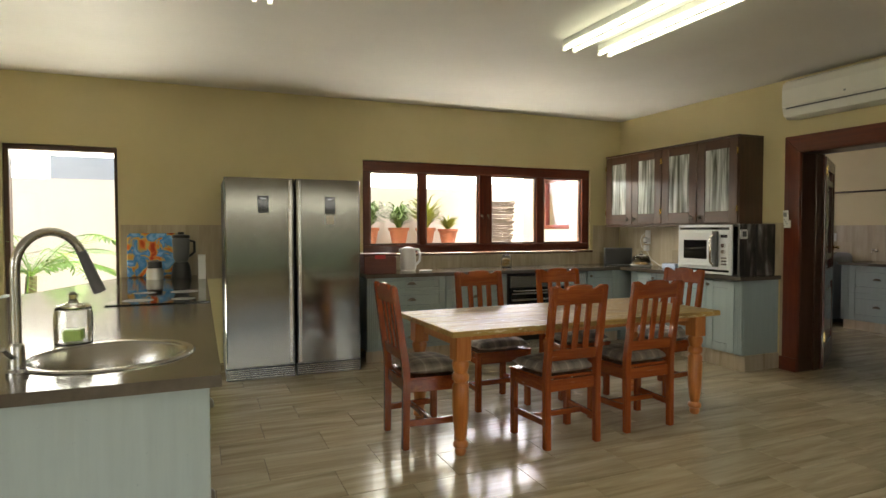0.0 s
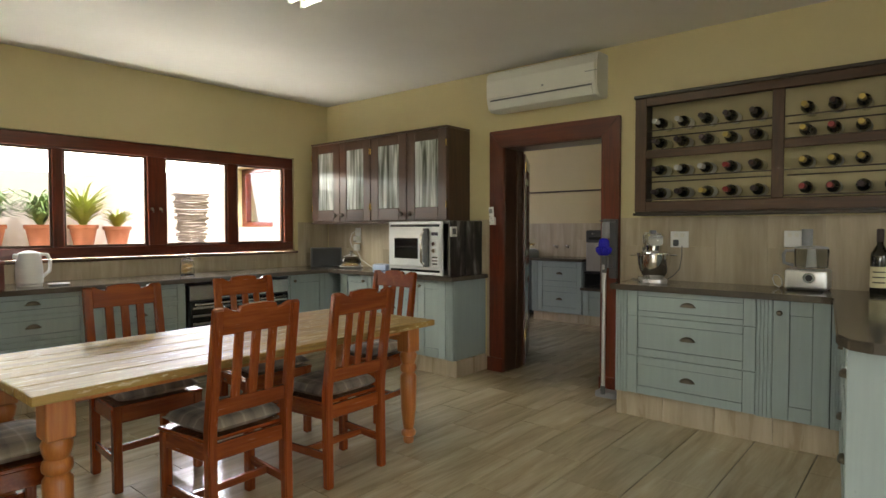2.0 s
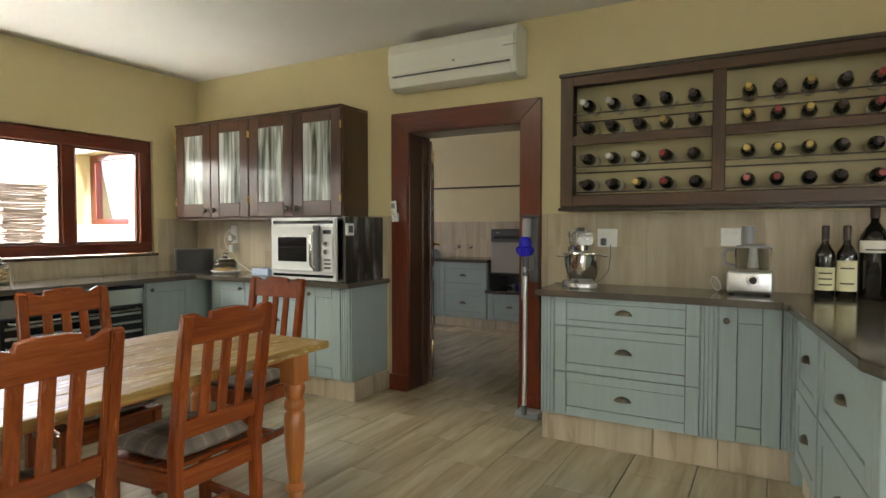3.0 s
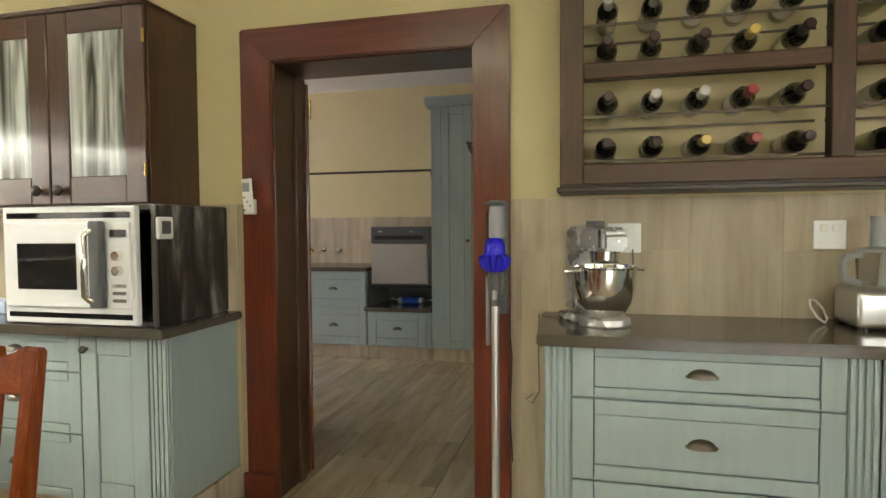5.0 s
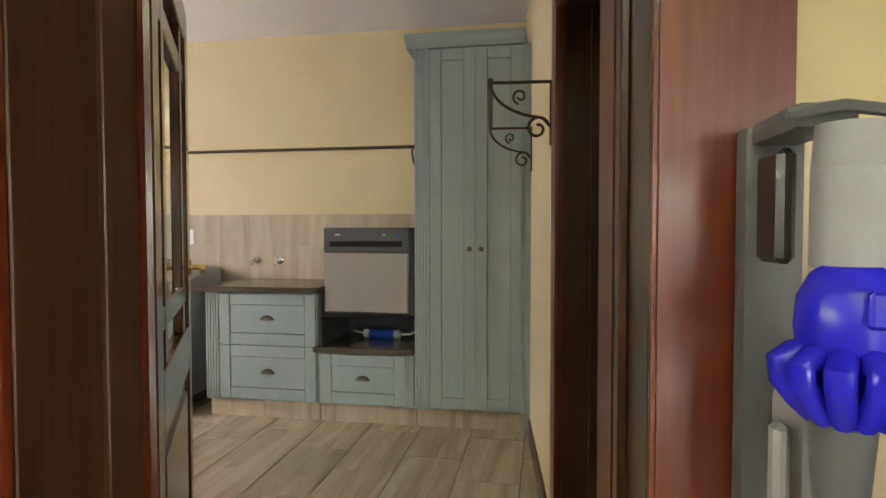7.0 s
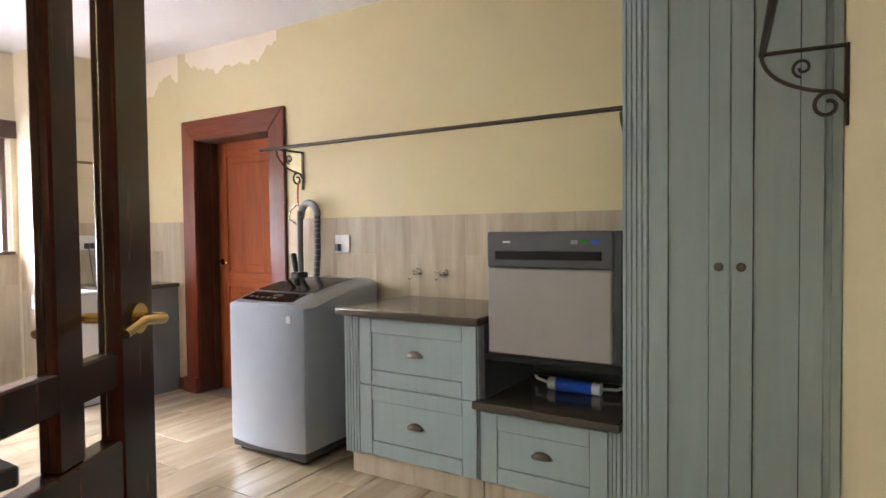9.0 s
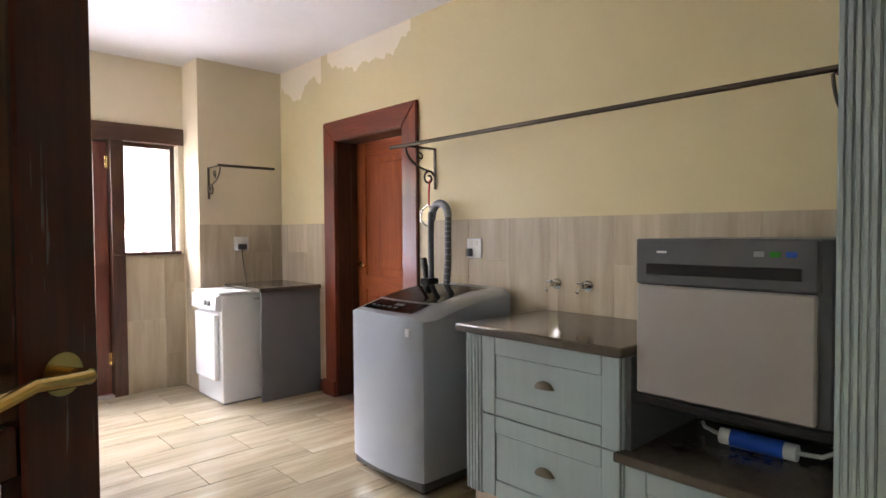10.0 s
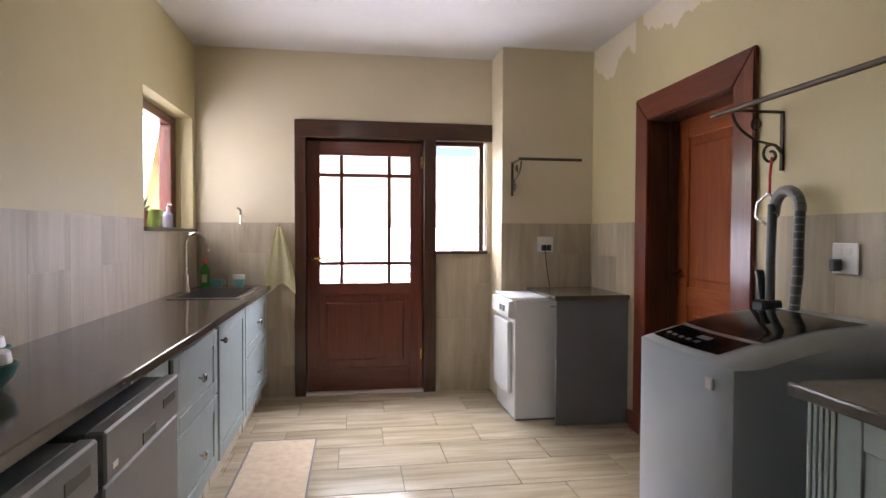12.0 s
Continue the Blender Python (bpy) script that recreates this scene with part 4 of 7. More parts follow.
for i in range(4):
    front(t, "drawer", 0.04 + i * 0.84, 0.86 + i * 0.84, 0.5, 0.85, 0.07, "cup", y=0.0)
    front(t, "drawer", 0.04 + i * 0.84, 0.86 + i * 0.84, 0.14, 0.493, 0.07, "cup", y=0.0)
# round sink set into the worktop
SX, SY, SR = 0.36, 2.88, 0.265
bm = B()
outline = [(-0.72, 2.42), (0.72, 2.42), (0.72, 6.775), (-0.03, 6.775), (-0.72, 4.6)]
holes = [(SX + SR * math.cos(2 * math.pi * i / 48), SY + SR * math.sin(2 * math.pi * i / 48)) for i in range(48)]
ov = [bm.verts.new((*p, ZT)) for p in outline]
hv = [bm.verts.new((*p, ZT)) for p in holes]
es = [bm.edges.new((ov[i], ov[(i + 1) % 5])) for i in range(5)] + [bm.edges.new((hv[i], hv[(i + 1) % 48])) for i in range(48)]
bmesh.ops.triangle_fill(bm, edges=es, use_beauty=True)
bmesh.ops.delete(bm, geom=[f for f in bm.faces if (f.calc_center_median() - Vector((SX, SY, ZT))).length < SR - 0.01 and all(v in hv for v in f.verts)], context="FACES_ONLY")
bmesh.ops.recalc_face_normals(bm, faces=bm.faces)
if sum(f.normal.z for f in bm.faces) < 0:
    bmesh.ops.reverse_faces(bm, faces=bm.faces)
ext = bmesh.ops.extrude_face_region(bm, geom=list(bm.faces))
bmesh.ops.translate(bm, vec=(0, 0, -(ZT - ZU)), verts=[v for v in ext["geom"] if isinstance(v, bmesh.types.BMVert)])
bmesh.ops.recalc_face_normals(bm, faces=bm.faces)
tagged(part("worktop", bm, M_STONE), "polished dark stone worktop with round sink and hob", "worktop")
t = thing("sink", (SX, SY, ZT), 0, "round stainless steel sink set into the stone worktop", "sink")
bm = lathe(B(), [(SR - 0.012, 0.001), (SR - 0.01, 0.006), (SR + 0.012, 0.007), (SR + 0.018, 0.001)], n=64)
bmesh.ops.delete(bm, geom=[f for f in bm.faces if len(f.verts) > 10], context="FACES_ONLY")
part("rim", bm, M_STEEL, t, smooth=True)
bm = lathe(B(), [(SR - 0.008, 0.003), (SR - 0.02, -0.01), (SR - 0.035, -0.12), (SR - 0.08, -0.155), (0.04, -0.16), (0.038, -0.163), (0.0015, -0.163)], n=64)
bm.faces.ensure_lookup_table()
bmesh.ops.delete(bm, geom=[f for f in bm.faces if len(f.verts) > 10 and f.calc_center_median().z > -0.05], context="FACES_ONLY")
part("bowl", bm, M_STEEL, t, smooth=True)
t = thing("tap", (0.135, 2.66, ZT), 0, "tall arched steel kitchen tap with pull-out spray", "tap")
bm = lathe(B(), [(0.03, 0), (0.03, 0.012), (0.022, 0.02), (0.022, 0.09), (0.017, 0.1)], n=20)
part("body", bm, M_STEEL, t, smooth=True)
bm = B()
pts = [(0, 0, 0.1), (0, 0, 0.3)] + [(0.085 - 0.085 * math.cos(a), 0.05 * (1 - math.cos(a)), 0.33 + 0.115 * math.sin(a)) for a in [math.pi * k / 14 for k in range(15)]]
tube(bm, pts[:-2], 0.014, 14)
part("spout", bm, M_STEEL, t, smooth=True)
e = Vector(pts[-3])
bm = cyl(B(), e, e + Vector((0.05, 0.02, -0.14)), 0.015, 0.02, 18)
part("spray_head", bm, M_GREY, t, smooth=True)
bm = B()
tube(bm, [(0, -0.02, 0.06), (0.0, -0.05, 0.065), (-0.01, -0.1, 0.1)], 0.007, 8)
part("lever", bm, M_STEEL, t)
t = thing("hob", (0.43, 4.85, ZT), 0, "black glass induction hob flush on the worktop", "hob")
part("glass_plate", box(B(), (-0.29, -0.45, 0.0005), (0.29, 0.45, 0.007), 0.002), M_GLASSBLK, t)
bm = B()
for x, y, r in ((-0.13, -0.25, 0.09), (0.13, -0.25, 0.075), (-0.13, 0.22, 0.075), (0.13, 0.22, 0.1)):
    lathe(bm, [(r - 0.002, 0.0075), (r, 0.0078)], (x, y, 0), 32)
part("zone_marks", bm, M_MID, t)


# ---- fridges ----
def fridge(x0, x1, label, left):
    t = thing("fridge", (x0, 5.94, 0), 0, label, "fridge", "pair of fridges")
    w, h = x1 - x0, 1.815
    part("body", box(B(), (0.004, 0.07, 0.03), (w - 0.004, 0.76, h - 0.012), 0.006), M_GREY, t)
    bm = B()
    r = 0.018
    outline = [(0.003, 0.062), (0.003, r), (0.009, 0.006), (r, 0.0), (w - r, 0.0), (w - 0.009, 0.006), (w - 0.003, r), (w - 0.003, 0.062)]
    extrude_profile(bm, outline, "z", 0.115, h)
    bmesh.ops.bevel(bm, geom=[e for e in bm.edges if abs(e.verts[0].co.z - e.verts[1].co.z) < 1e-5], offset=0.005, segments=2, affect="EDGES")
    door = part("door", bm, M_STEEL_V, t)
    hx = w - 0.055 if left else 0.025
    part("handle_recess", box(B(), (hx, -0.004, 0.13), (hx + 0.03, 0.004, h - 0.015), 0.003), M_STEEL, door)
    dx = 0.28 if left else 0.27
    part("display", box(B(), (dx, -0.003, 1.50), (dx + 0.1, 0.002, 1.655), 0.002), M_GLASSBLK, door)
    part("display_text", box(B(), (dx + 0.03, -0.004, 1.63), (dx + 0.07, -0.0028, 1.635)), M_MID, door)
    if not left:
        part("sticker", box(B(), (dx + 0.01, -0.0022, 1.40), (dx + 0.085, 0.001, 1.485)), M_LABELW, door)
    part("kick_plate", box(B(), (0.004, 0.02, 0.0), (w - 0.004, 0.06, 0.108)), M_BLACK, t)
    for i in range(5):
        part("grille_slat", box(B(), (0.01, 0.008, 0.012 + i * 0.019), (w - 0.01, 0.02, 0.022 + i * 0.019), 0.002), M_STEEL, t)
    return t


fridge(0.86, 1.468, "tall brushed steel fridge with dark display", True)
fridge(1.472, 2.085, "tall brushed steel freezer with display and sticker", False)


# ---- table and chairs ----
t = thing("dining_table", (3.036, 4.0, 0), 1.4, "long farmhouse table, worn yellow-brown plank top, turned legs", "table")
lx, ly, TZ = 1.063, 0.455, 0.765
for i in range(5):
    a, b = -ly + i * 2 * ly / 5, -ly + (i + 1) * 2 * ly / 5
    part("tabletop_plank", box(B(), (-lx, a + 0.0008, TZ - 0.036), (lx, b - 0.0008, TZ), 0.007, seg=2), M_TABLE, t)
for a, b in (((-lx + 0.16, -ly + 0.14, TZ - 0.085), (lx - 0.16, -ly + 0.165, TZ - 0.0365)), ((-lx + 0.16, ly - 0.165, TZ - 0.085), (lx - 0.16, ly - 0.14, TZ - 0.0365)), ((-lx + 0.12, -ly + 0.18, TZ - 0.13), (-lx + 0.145, ly - 0.18, TZ - 0.0365)), ((lx - 0.145, -ly + 0.18, TZ - 0.13), (lx - 0.12, ly - 0.18, TZ - 0.0365))):
    part("apron", box(B(), a, b, 0.003), M_LEG, t)
for sx in (-1, 1):
    for sy in (-1, 1):
        x, y = sx * (lx - 0.11), sy * (ly - 0.125)
        bm = B()
        box(bm, (x - 0.05, y - 0.05, 0.57), (x + 0.05, y + 0.05, TZ - 0.0362), 0.006)
        lathe(bm, [(0.028, 0.0), (0.034, 0.012), (0.035, 0.03), (0.027, 0.042), (0.044, 0.05), (0.047, 0.062), (0.044, 0.075), (0.03, 0.088), (0.037, 0.12), (0.047, 0.22), (0.05, 0.34), (0.05, 0.42), (0.042, 0.432), (0.038, 0.44), (0.05, 0.452), (0.052, 0.468), (0.05, 0.484), (0.04, 0.497), (0.048, 0.52), (0.053, 0.55), (0.044, 0.571)], (x, y, 0), 24)
        part("leg", bm, M_LEG, t, smooth=True)


def dining_chair(base, rz):
    """Slat-back chair, its seat wider in front; local: seat faces +y, back at -y."""
    t = thing("dining_chair", base, rz, "orange-brown pine slat-back chair with checked cushion", "chair", "chairs round the table")
    w, wf, d = 0.188, 0.212, 0.172
    for sx in (-1, 1):
        bm = B()
        x0, x1 = sx * w - 0.021, sx * w + 0.021
        extrude_profile(bm, [(-d - 0.02, 0), (-d + 0.022, 0), (-d + 0.03, 0.42), (-d + 0.028, 0.5), (-d - 0.052, 1.0), (-d - 0.07, 1.012), (-d - 0.086, 1.0), (-d - 0.02, 0.5), (-d - 0.016, 0.42)], "x", x0, x1)
        bmesh.ops.bevel(bm, geom=list(bm.edges), offset=0.005, segments=2, affect="EDGES")
        part("back_leg", bm, M_PINE[2], t)
        part("front_leg", box(B(), (sx * wf - 0.021, d - 0.02, 0), (sx * wf + 0.021, d + 0.022, 0.425), 0.005), M_PINE[2], t)
        for nm, th, z0, z1 in (("side_rail", 0.012, 0.352, 0.425), ("side_stretcher", 0.01, 0.14, 0.18)):
            bm = B()
            xa, xb = sx * w, sx * wf
            extrude_profile(bm, [(xa - th, -d + 0.027), (xa + th, -d + 0.027), (xb + th, d - 0.0205), (xb - th, d - 0.0205)], "z", z0, z1)
            bmesh.ops.bevel(bm, geom=list(bm.edges), offset=0.003, segments=1, affect="EDGES")
            part(nm, bm, M_PINE[1], t)
    part("front_rail", box(B(), (-wf + 0.022, d - 0.01, 0.352), (wf - 0.022, d + 0.014, 0.425), 0.003), M_PINE[0], t)
    part("back_rail", box(B(), (-w + 0.022, -d, 0.352), (w - 0.022, -d + 0.024, 0.425), 0.003), M_PINE[0], t)
    part("cross_stretcher", box(B(), (-w - 0.001, -0.012, 0.142), (w + 0.001, 0.012, 0.178), 0.003), M_PINE[0], t)

    def tilt(z):
        return -d + 0.003 - (z - 0.5) * 0.142
    bm = B()
    half = [(w - 0.0215, 0.893), (w - 0.0215, 1.012), (w * 0.78, 1.006), (w * 0.66, 0.992), (w * 0.5, 0.985), (w * 0.47, 1.008), (w * 0.2, 1.016)]
    extrude_profile(bm, half + [(-x, z) for x, z in half[::-1]], "y", -0.011, 0.011)
    bmesh.ops.bevel(bm, geom=list(bm.edges), offset=0.003, segments=1, affect="EDGES")
    bmesh.ops.transform(bm, matrix=Matrix.Translation((0, tilt(0.95), 0.95)) @ Matrix.Rotation(radians(8.1), 4, "X") @ Matrix.Translation((0, 0, -0.95)), verts=bm.verts)
    part("top_rail", bm, M_PINE[0], t)
    bm = box(B(), (-w + 0.0215, tilt(0.58) - 0.011, 0.545), (w - 0.0215, tilt(0.58) + 0.011, 0.615), 0.003, rot=(8.1, 0, 0))
    part("lower_rail", bm, M_PINE[0], t)
    for i in range(3):
        x = (i - 1) * 0.083
        bm = box(B(), (x - 0.0215, tilt(0.755) - 0.007, 0.60), (x + 0.0215, tilt(0.755) + 0.007, 0.91), 0.003, rot=(8.1, 0, 0))
        part("slat", bm, M_PINE[2], t)
    bm = B()
    extrude_profile(bm, [(-w - 0.01, -d + 0.03), (w + 0.01, -d + 0.03), (wf + 0.024, d + 0.026), (-wf - 0.024, d + 0.026)], "z", 0.4252, 0.442)
    bmesh.ops.bevel(bm, geom=list(bm.edges), offset=0.004, segments=1, affect="EDGES")
    part("seat", bm, M_PINE[0], t)
    bm = B()
    n, m2 = 16, 16
    grid = {}
    for s in (1, -1):
        for i in range(n + 1):
            for j in range(m2 + 1):
                u, v = i / n * 2 - 1, j / m2 * 2 - 1
                e = max(0, 1 - abs(u) ** 4) ** 0.5 * max(0, 1 - abs(v) ** 4) ** 0.5
                z = 0.478 + (0.047 if s > 0 else 0.034) * e * s + (0.004 * math.sin(5 * u + 2 * v) * e if s > 0 else 0)
                if s < 0 and (i in (0, n) or j in (0, m2)):
                    grid[(s, i, j)] = grid[(1, i, j)]
                else:
                    half_w = (w + wf) / 2 + 0.012 + v * (wf - w) * 0.5
                    grid[(s, i, j)] = bm.verts.new((u * half_w * (1 - 0.04 * (1 - e)), v * (d + 0.004) + 0.03, max(z, 0.4435)))
        for i in range(n):
            for j in range(m2):
                q = [grid[(s, i, j)], grid[(s, i + 1, j)], grid[(s, i + 1, j + 1)], grid[(s, i, j + 1)]]
                bm.faces.new(q if s > 0 else q[::-1])
    part("cushion", bm, M_PLAID, t, "brown checked padded cushion", smooth=True)
    return t


ch = dining_chair((2.787, 3.675, 0), 1.5)
for x, y, rz in ((3.445, 3.73, 1), (1.98, 4.03, -90), (2.755, 4.51, 181), (3.50, 4.51, 178), (4.27, 4.31, 92)):
    copy_thing(ch, pose(x, y, 0, 0, 0, rz))


# ---- kitchen: wall cabinets, rack, appliances ----
def wall_cabinet(y0, y1, label):
    """Two-door wall cabinet with streaked glass; y0 the end nearer the doorway."""
    t = thing("wall_cabinet", (5.5, y1, 1.40), -90, label, "wall cabinet", "wall cabinets")
    w, h = y1 - y0, 0.855
    bm = B()
    box(bm, (0, 0.022, 0.0), (w, 0.347, h), 0.003)
    part("body", bm, M_DARK[2], t)
    part("cornice", box(B(), (-0.004, -0.008, h), (w + 0.004, 0.347, h + 0.018), 0.005), M_DARK[1], t)
    part("base_moulding", box(B(), (-0.003, -0.01, -0.022), (w + 0.003, 0.347, -0.0005), 0.005), M_DARK[1], t)
    for i in range(2):
        a, b = i * w / 2 + 0.004, (i + 1) * w / 2 - 0.003
        r = 0.105
        d = part("door", box(B(), (a + r - 0.01, 0.008, 0.12), (b - r + 0.01, 0.013, h - 0.09)), M_STREAK, t, "streaked grey-white glass pane")
        for nm, p, q, mt in (("stile", (a, 0.008), (a + r, h - 0.004), 2), ("stile", (b - r, 0.008), (b, h - 0.004), 2), ("rail", (a + r, h - 0.1), (b - r, h - 0.004), 1), ("rail", (a + r, 0.008), (b - r, 0.13), 1)):
            part(nm, box(B(), (p[0], 0.0, p[1]), (q[0], 0.021, q[1]), 0.004), M_DARK[mt], d)
        knob(d, b - 0.055 if i == 0 else a + 0.055, 0.07, 0.0, 0.024, M_IRON)
        hx = a if i == 0 else b
        for z in (0.12, h - 0.17):
            part("hinge", cyl(B(), (hx, -0.004, z), (hx, -0.004, z + 0.06), 0.007, n=8), M_BRASS, d)
    return t


wall_cabinet(4.635, 5.655, "dark oak wall cabinet with streaked glass doors")
wall_cabinet(5.66, 6.63, "dark oak wall cabinet with streaked glass doors")

# microwave in its rubbed black timber housing
t = thing("microwave", (5.335, 5.235, ZT), -90, "built-in white and steel microwave in black timber housing", "microwave")
w, h = 0.745, 0.497
for a, b in (((0, 0.03, 0), (0.022, 0.505, h)), ((w - 0.022, 0.03, 0), (w, 0.505, h)), ((0.022, 0.03, h - 0.022), (w - 0.022, 0.505, h)), ((0.022, 0.03, 0.001), (w - 0.022, 0.505, 0.02)), ((0.022, 0.48, 0.02), (w - 0.022, 0.505, h - 0.022))):
    part("housing_board", box(B(), a, b, 0.003), M_RUB, t, "black timber board with pale rubbed streaks")
part("housing_strip", box(B(), (w - 0.001, 0.24, 0.005), (w + 0.006, 0.262, h - 0.004), 0.002), M_BLACK, t)
part("housing_strip", box(B(), (w - 0.001, 0.032, 0.005), (w + 0.006, 0.05, h - 0.004), 0.002), M_BLACK, t)
part("housing_strip", box(B(), (w - 0.001, 0.485, 0.005), (w + 0.006, 0.503, h - 0.004), 0.002), M_BLACK, t)
part("surround", box(B(), (0.012, 0.0, 0.006), (0.675, 0.03, h - 0.006), 0.004), M_ENAMEL, t)
part("vent_grille", box(B(), (0.035, -0.003, h - 0.055), (0.655, 0.0, h - 0.03), 0.001), M_GLASSBLK, t)
part("vent_grille", box(B(), (0.035, -0.003, 0.03), (0.655, 0.0, 0.052), 0.001), M_GLASSBLK, t)
dr = part("door", box(B(), (0.04, -0.022, 0.075), (0.485, -0.001, 0.425), 0.006), M_ENAMEL, t)
part("door_window", box(B(), (0.11, -0.024, 0.15), (0.41, -0.0215, 0.34), 0.001), M_GLASSBLK, dr)
bm = B()
box(bm, (0.487, -0.045, 0.08), (0.545, -0.012, 0.43), 0.006)
part("handle_post", bm, M_GREY, t)
bm = B()
tube(bm, [(0.5, -0.046, 0.11), (0.5, -0.075, 0.13), (0.5, -0.075, 0.37), (0.5, -0.046, 0.39)], 0.013, 10)
part("handle", bm, M_CHROME, t)
part("panel", box(B(), (0.55, -0.012, 0.075), (0.66, -0.001, 0.425), 0.004), M_ENAMEL, t)
part("display", box(B(), (0.565, -0.014, 0.365), (0.645, -0.0115, 0.395), 0.001), M_GLASSBLK, t)
for z in (0.29, 0.23):
    part("dial", cyl(B(), (0.605, -0.012, z), (0.605, -0.034, z), 0.022, 0.019, 20), M_CHROME, t, smooth=True)
for z in (0.17, 0.14, 0.11):
    part("button", box(B(), (0.575, -0.017, z - 0.008), (0.64, -0.0115, z + 0.006), 0.002), M_STEEL, t)
t = thing("temperature_display", (5.40, 4.4835, 1.30), 0, "small white digital thermometer on the black housing", "thermometer")
part("case", box(B(), (-0.045, -0.018, -0.045), (0.045, 0.0, 0.045), 0.006), M_WHITE, t)
part("screen", box(B(), (-0.026, -0.0195, -0.024), (0.026, -0.0175, 0.028), 0.001), M_GREY, t)


# wine rack
RY0, RY1, RZ0, RZ1 = 1.06, 2.91, 1.435, 2.28
t = thing("wine_rack", (5.85, (RY0 + RY1) / 2, RZ0), 0, "wide dark oak wall wine rack full of bottles", "wine rack")


def rk(nm, a, b, mt, bev=0.004):
    return part(nm, box(B(), a, b, bev), (M_RACKIN if nm.startswith("face") else M_RACK)[mt], t, world_space=True)


rk("side_board", (5.6, RY0, RZ0 + 0.03), (5.848, RY0 + 0.03, RZ1 - 0.03), 2)
rk("side_board", (5.6, RY1 - 0.03, RZ0 + 0.03), (5.848, RY1, RZ1 - 0.03), 2)
rk("top_board", (5.6, RY0, RZ1 - 0.03), (5.848, RY1, RZ1), 1)
rk("bottom_board", (5.6, RY0, RZ0), (5.848, RY1, RZ0 + 0.03), 1)
rk("outer_moulding", (5.585, RY0 - 0.012, RZ1 - 0.012), (5.848, RY1 + 0.012, RZ1 + 0.012), 1)
rk("outer_moulding", (5.585, RY0 - 0.012, RZ0 - 0.015), (5.848, RY1 + 0.012, RZ0 + 0.004), 1)
rk("face_stile", (5.582, RY1 - 0.085, RZ0 + 0.012), (5.6, RY1 - 0.002, RZ1 - 0.015), 2)
rk("face_stile", (5.582, RY0 + 0.002, RZ0 + 0.012), (5.6, RY0 + 0.085, RZ1 - 0.015), 2)
rk("face_stile", (5.582, 1.95, RZ0 + 0.085), (5.6, 2.02, RZ1 - 0.075), 2)
rk("face_rail", (5.581, RY0 + 0.085, RZ1 - 0.075), (5.599, RY1 - 0.085, RZ1 - 0.015), 1)
rk("face_rail", (5.581, RY0 + 0.085, RZ0 + 0.012), (5.599, RY1 - 0.085, RZ0 + 0.085), 1)
rk("face_rail", (5.584, RY0 + 0.085, 1.83), (5.602, 1.95, 1.885), 1)
rk("face_rail", (5.584, 2.02, 1.83), (5.602, RY1 - 0.085, 1.885), 1)
rk("divider", (5.6025, 1.97, RZ0 + 0.03), (5.7, 2.0, RZ1 - 0.03), 2)
ROWS_Z = (2.045, 1.905, 1.71, 1.548)
for z in ROWS_Z:
    for x, dz in ((5.625, -0.012), (5.79, -0.035)):
        for ya, yb in ((RY0 + 0.03, 1.969), (2.001, RY1 - 0.03)):
            part("steel_bar", box(B(), (x, ya, z + dz - 0.005), (x + 0.004, yb, z + dz + 0.005)), M_IRON, t, world_space=True)


def bottle_profile(r=0.038, h=0.31):
    return [(r * 0.9, 0.0), (r, 0.006), (r, h * 0.58), (r * 0.93, h * 0.63), (r * 0.62, h * 0.70), (0.0155, h * 0.76), (0.0148, h * 0.95), (0.0165, h * 0.955), (0.0165, h * 0.985), (0.014, h)]


def wine_bottle(x, y, z, cap, label_mat, rz, tag):
    """A lying bottle, neck to the room."""
    b = thing("wine_bottle", (x, y, z), 0, tag, "wine bottle", "bottles in the rack")
    m = pose(0.13, 0, 0, 0, -90, 0) @ pose(0, 0, 0, 0, 0, rz)
    bm = lathe(B(), bottle_profile(), n=16, m=m)
    part("glass", bm, M_BOTTLE, b, smooth=True)
    bm = lathe(B(), [(0.0165, 0.232), (0.0162, 0.29), (0.0182, 0.294), (0.0182, 0.308), (0.015, 0.3125)], n=14, m=m)
    part("capsule", bm, cap, b, smooth=True)
    bm = lathe(B(), [(0.0386, 0.05), (0.0387, 0.14)], n=16, m=m)
    bmesh.ops.delete(bm, geom=[f for f in bm.faces if len(f.verts) > 6], context="FACES_ONLY")
    part("label", bm, label_mat, b, smooth=True)
    return b


rng = random.Random(7)
tags = {0: "dark wine bottle with black capsule lying in the rack", 1: "dark wine bottle with gold capsule lying in the rack", 2: "dark wine bottle with silver capsule lying in the rack", 3: "dark wine bottle with red capsule lying in the rack"}
CAPS = ([2, 2, 0, 0, 0, 1, 0, 1, 0, 3], [0, 0, 0, 1, 0, 1, 3, 1, 0, 3], [0, 2, 2, 3, 0, 1, 1, 1, 0, 0], [0, 0, 1, 3, 0, 3, 3, 0, 0, 3])
for z, caps in zip(ROWS_Z, CAPS):
    for i, c in enumerate(caps):
        y = 2.745 - i * 0.158 if i < 5 else 1.845 - (i - 5) * 0.148
        wine_bottle(5.685 + rng.uniform(-0.012, 0.01), y + rng.uniform(-0.008, 0.008), z + 0.036, M_CAPS[c], M_LABELW if rng.random() < 0.6 else M_LABEL, rng.uniform(0, 360), tags[c])

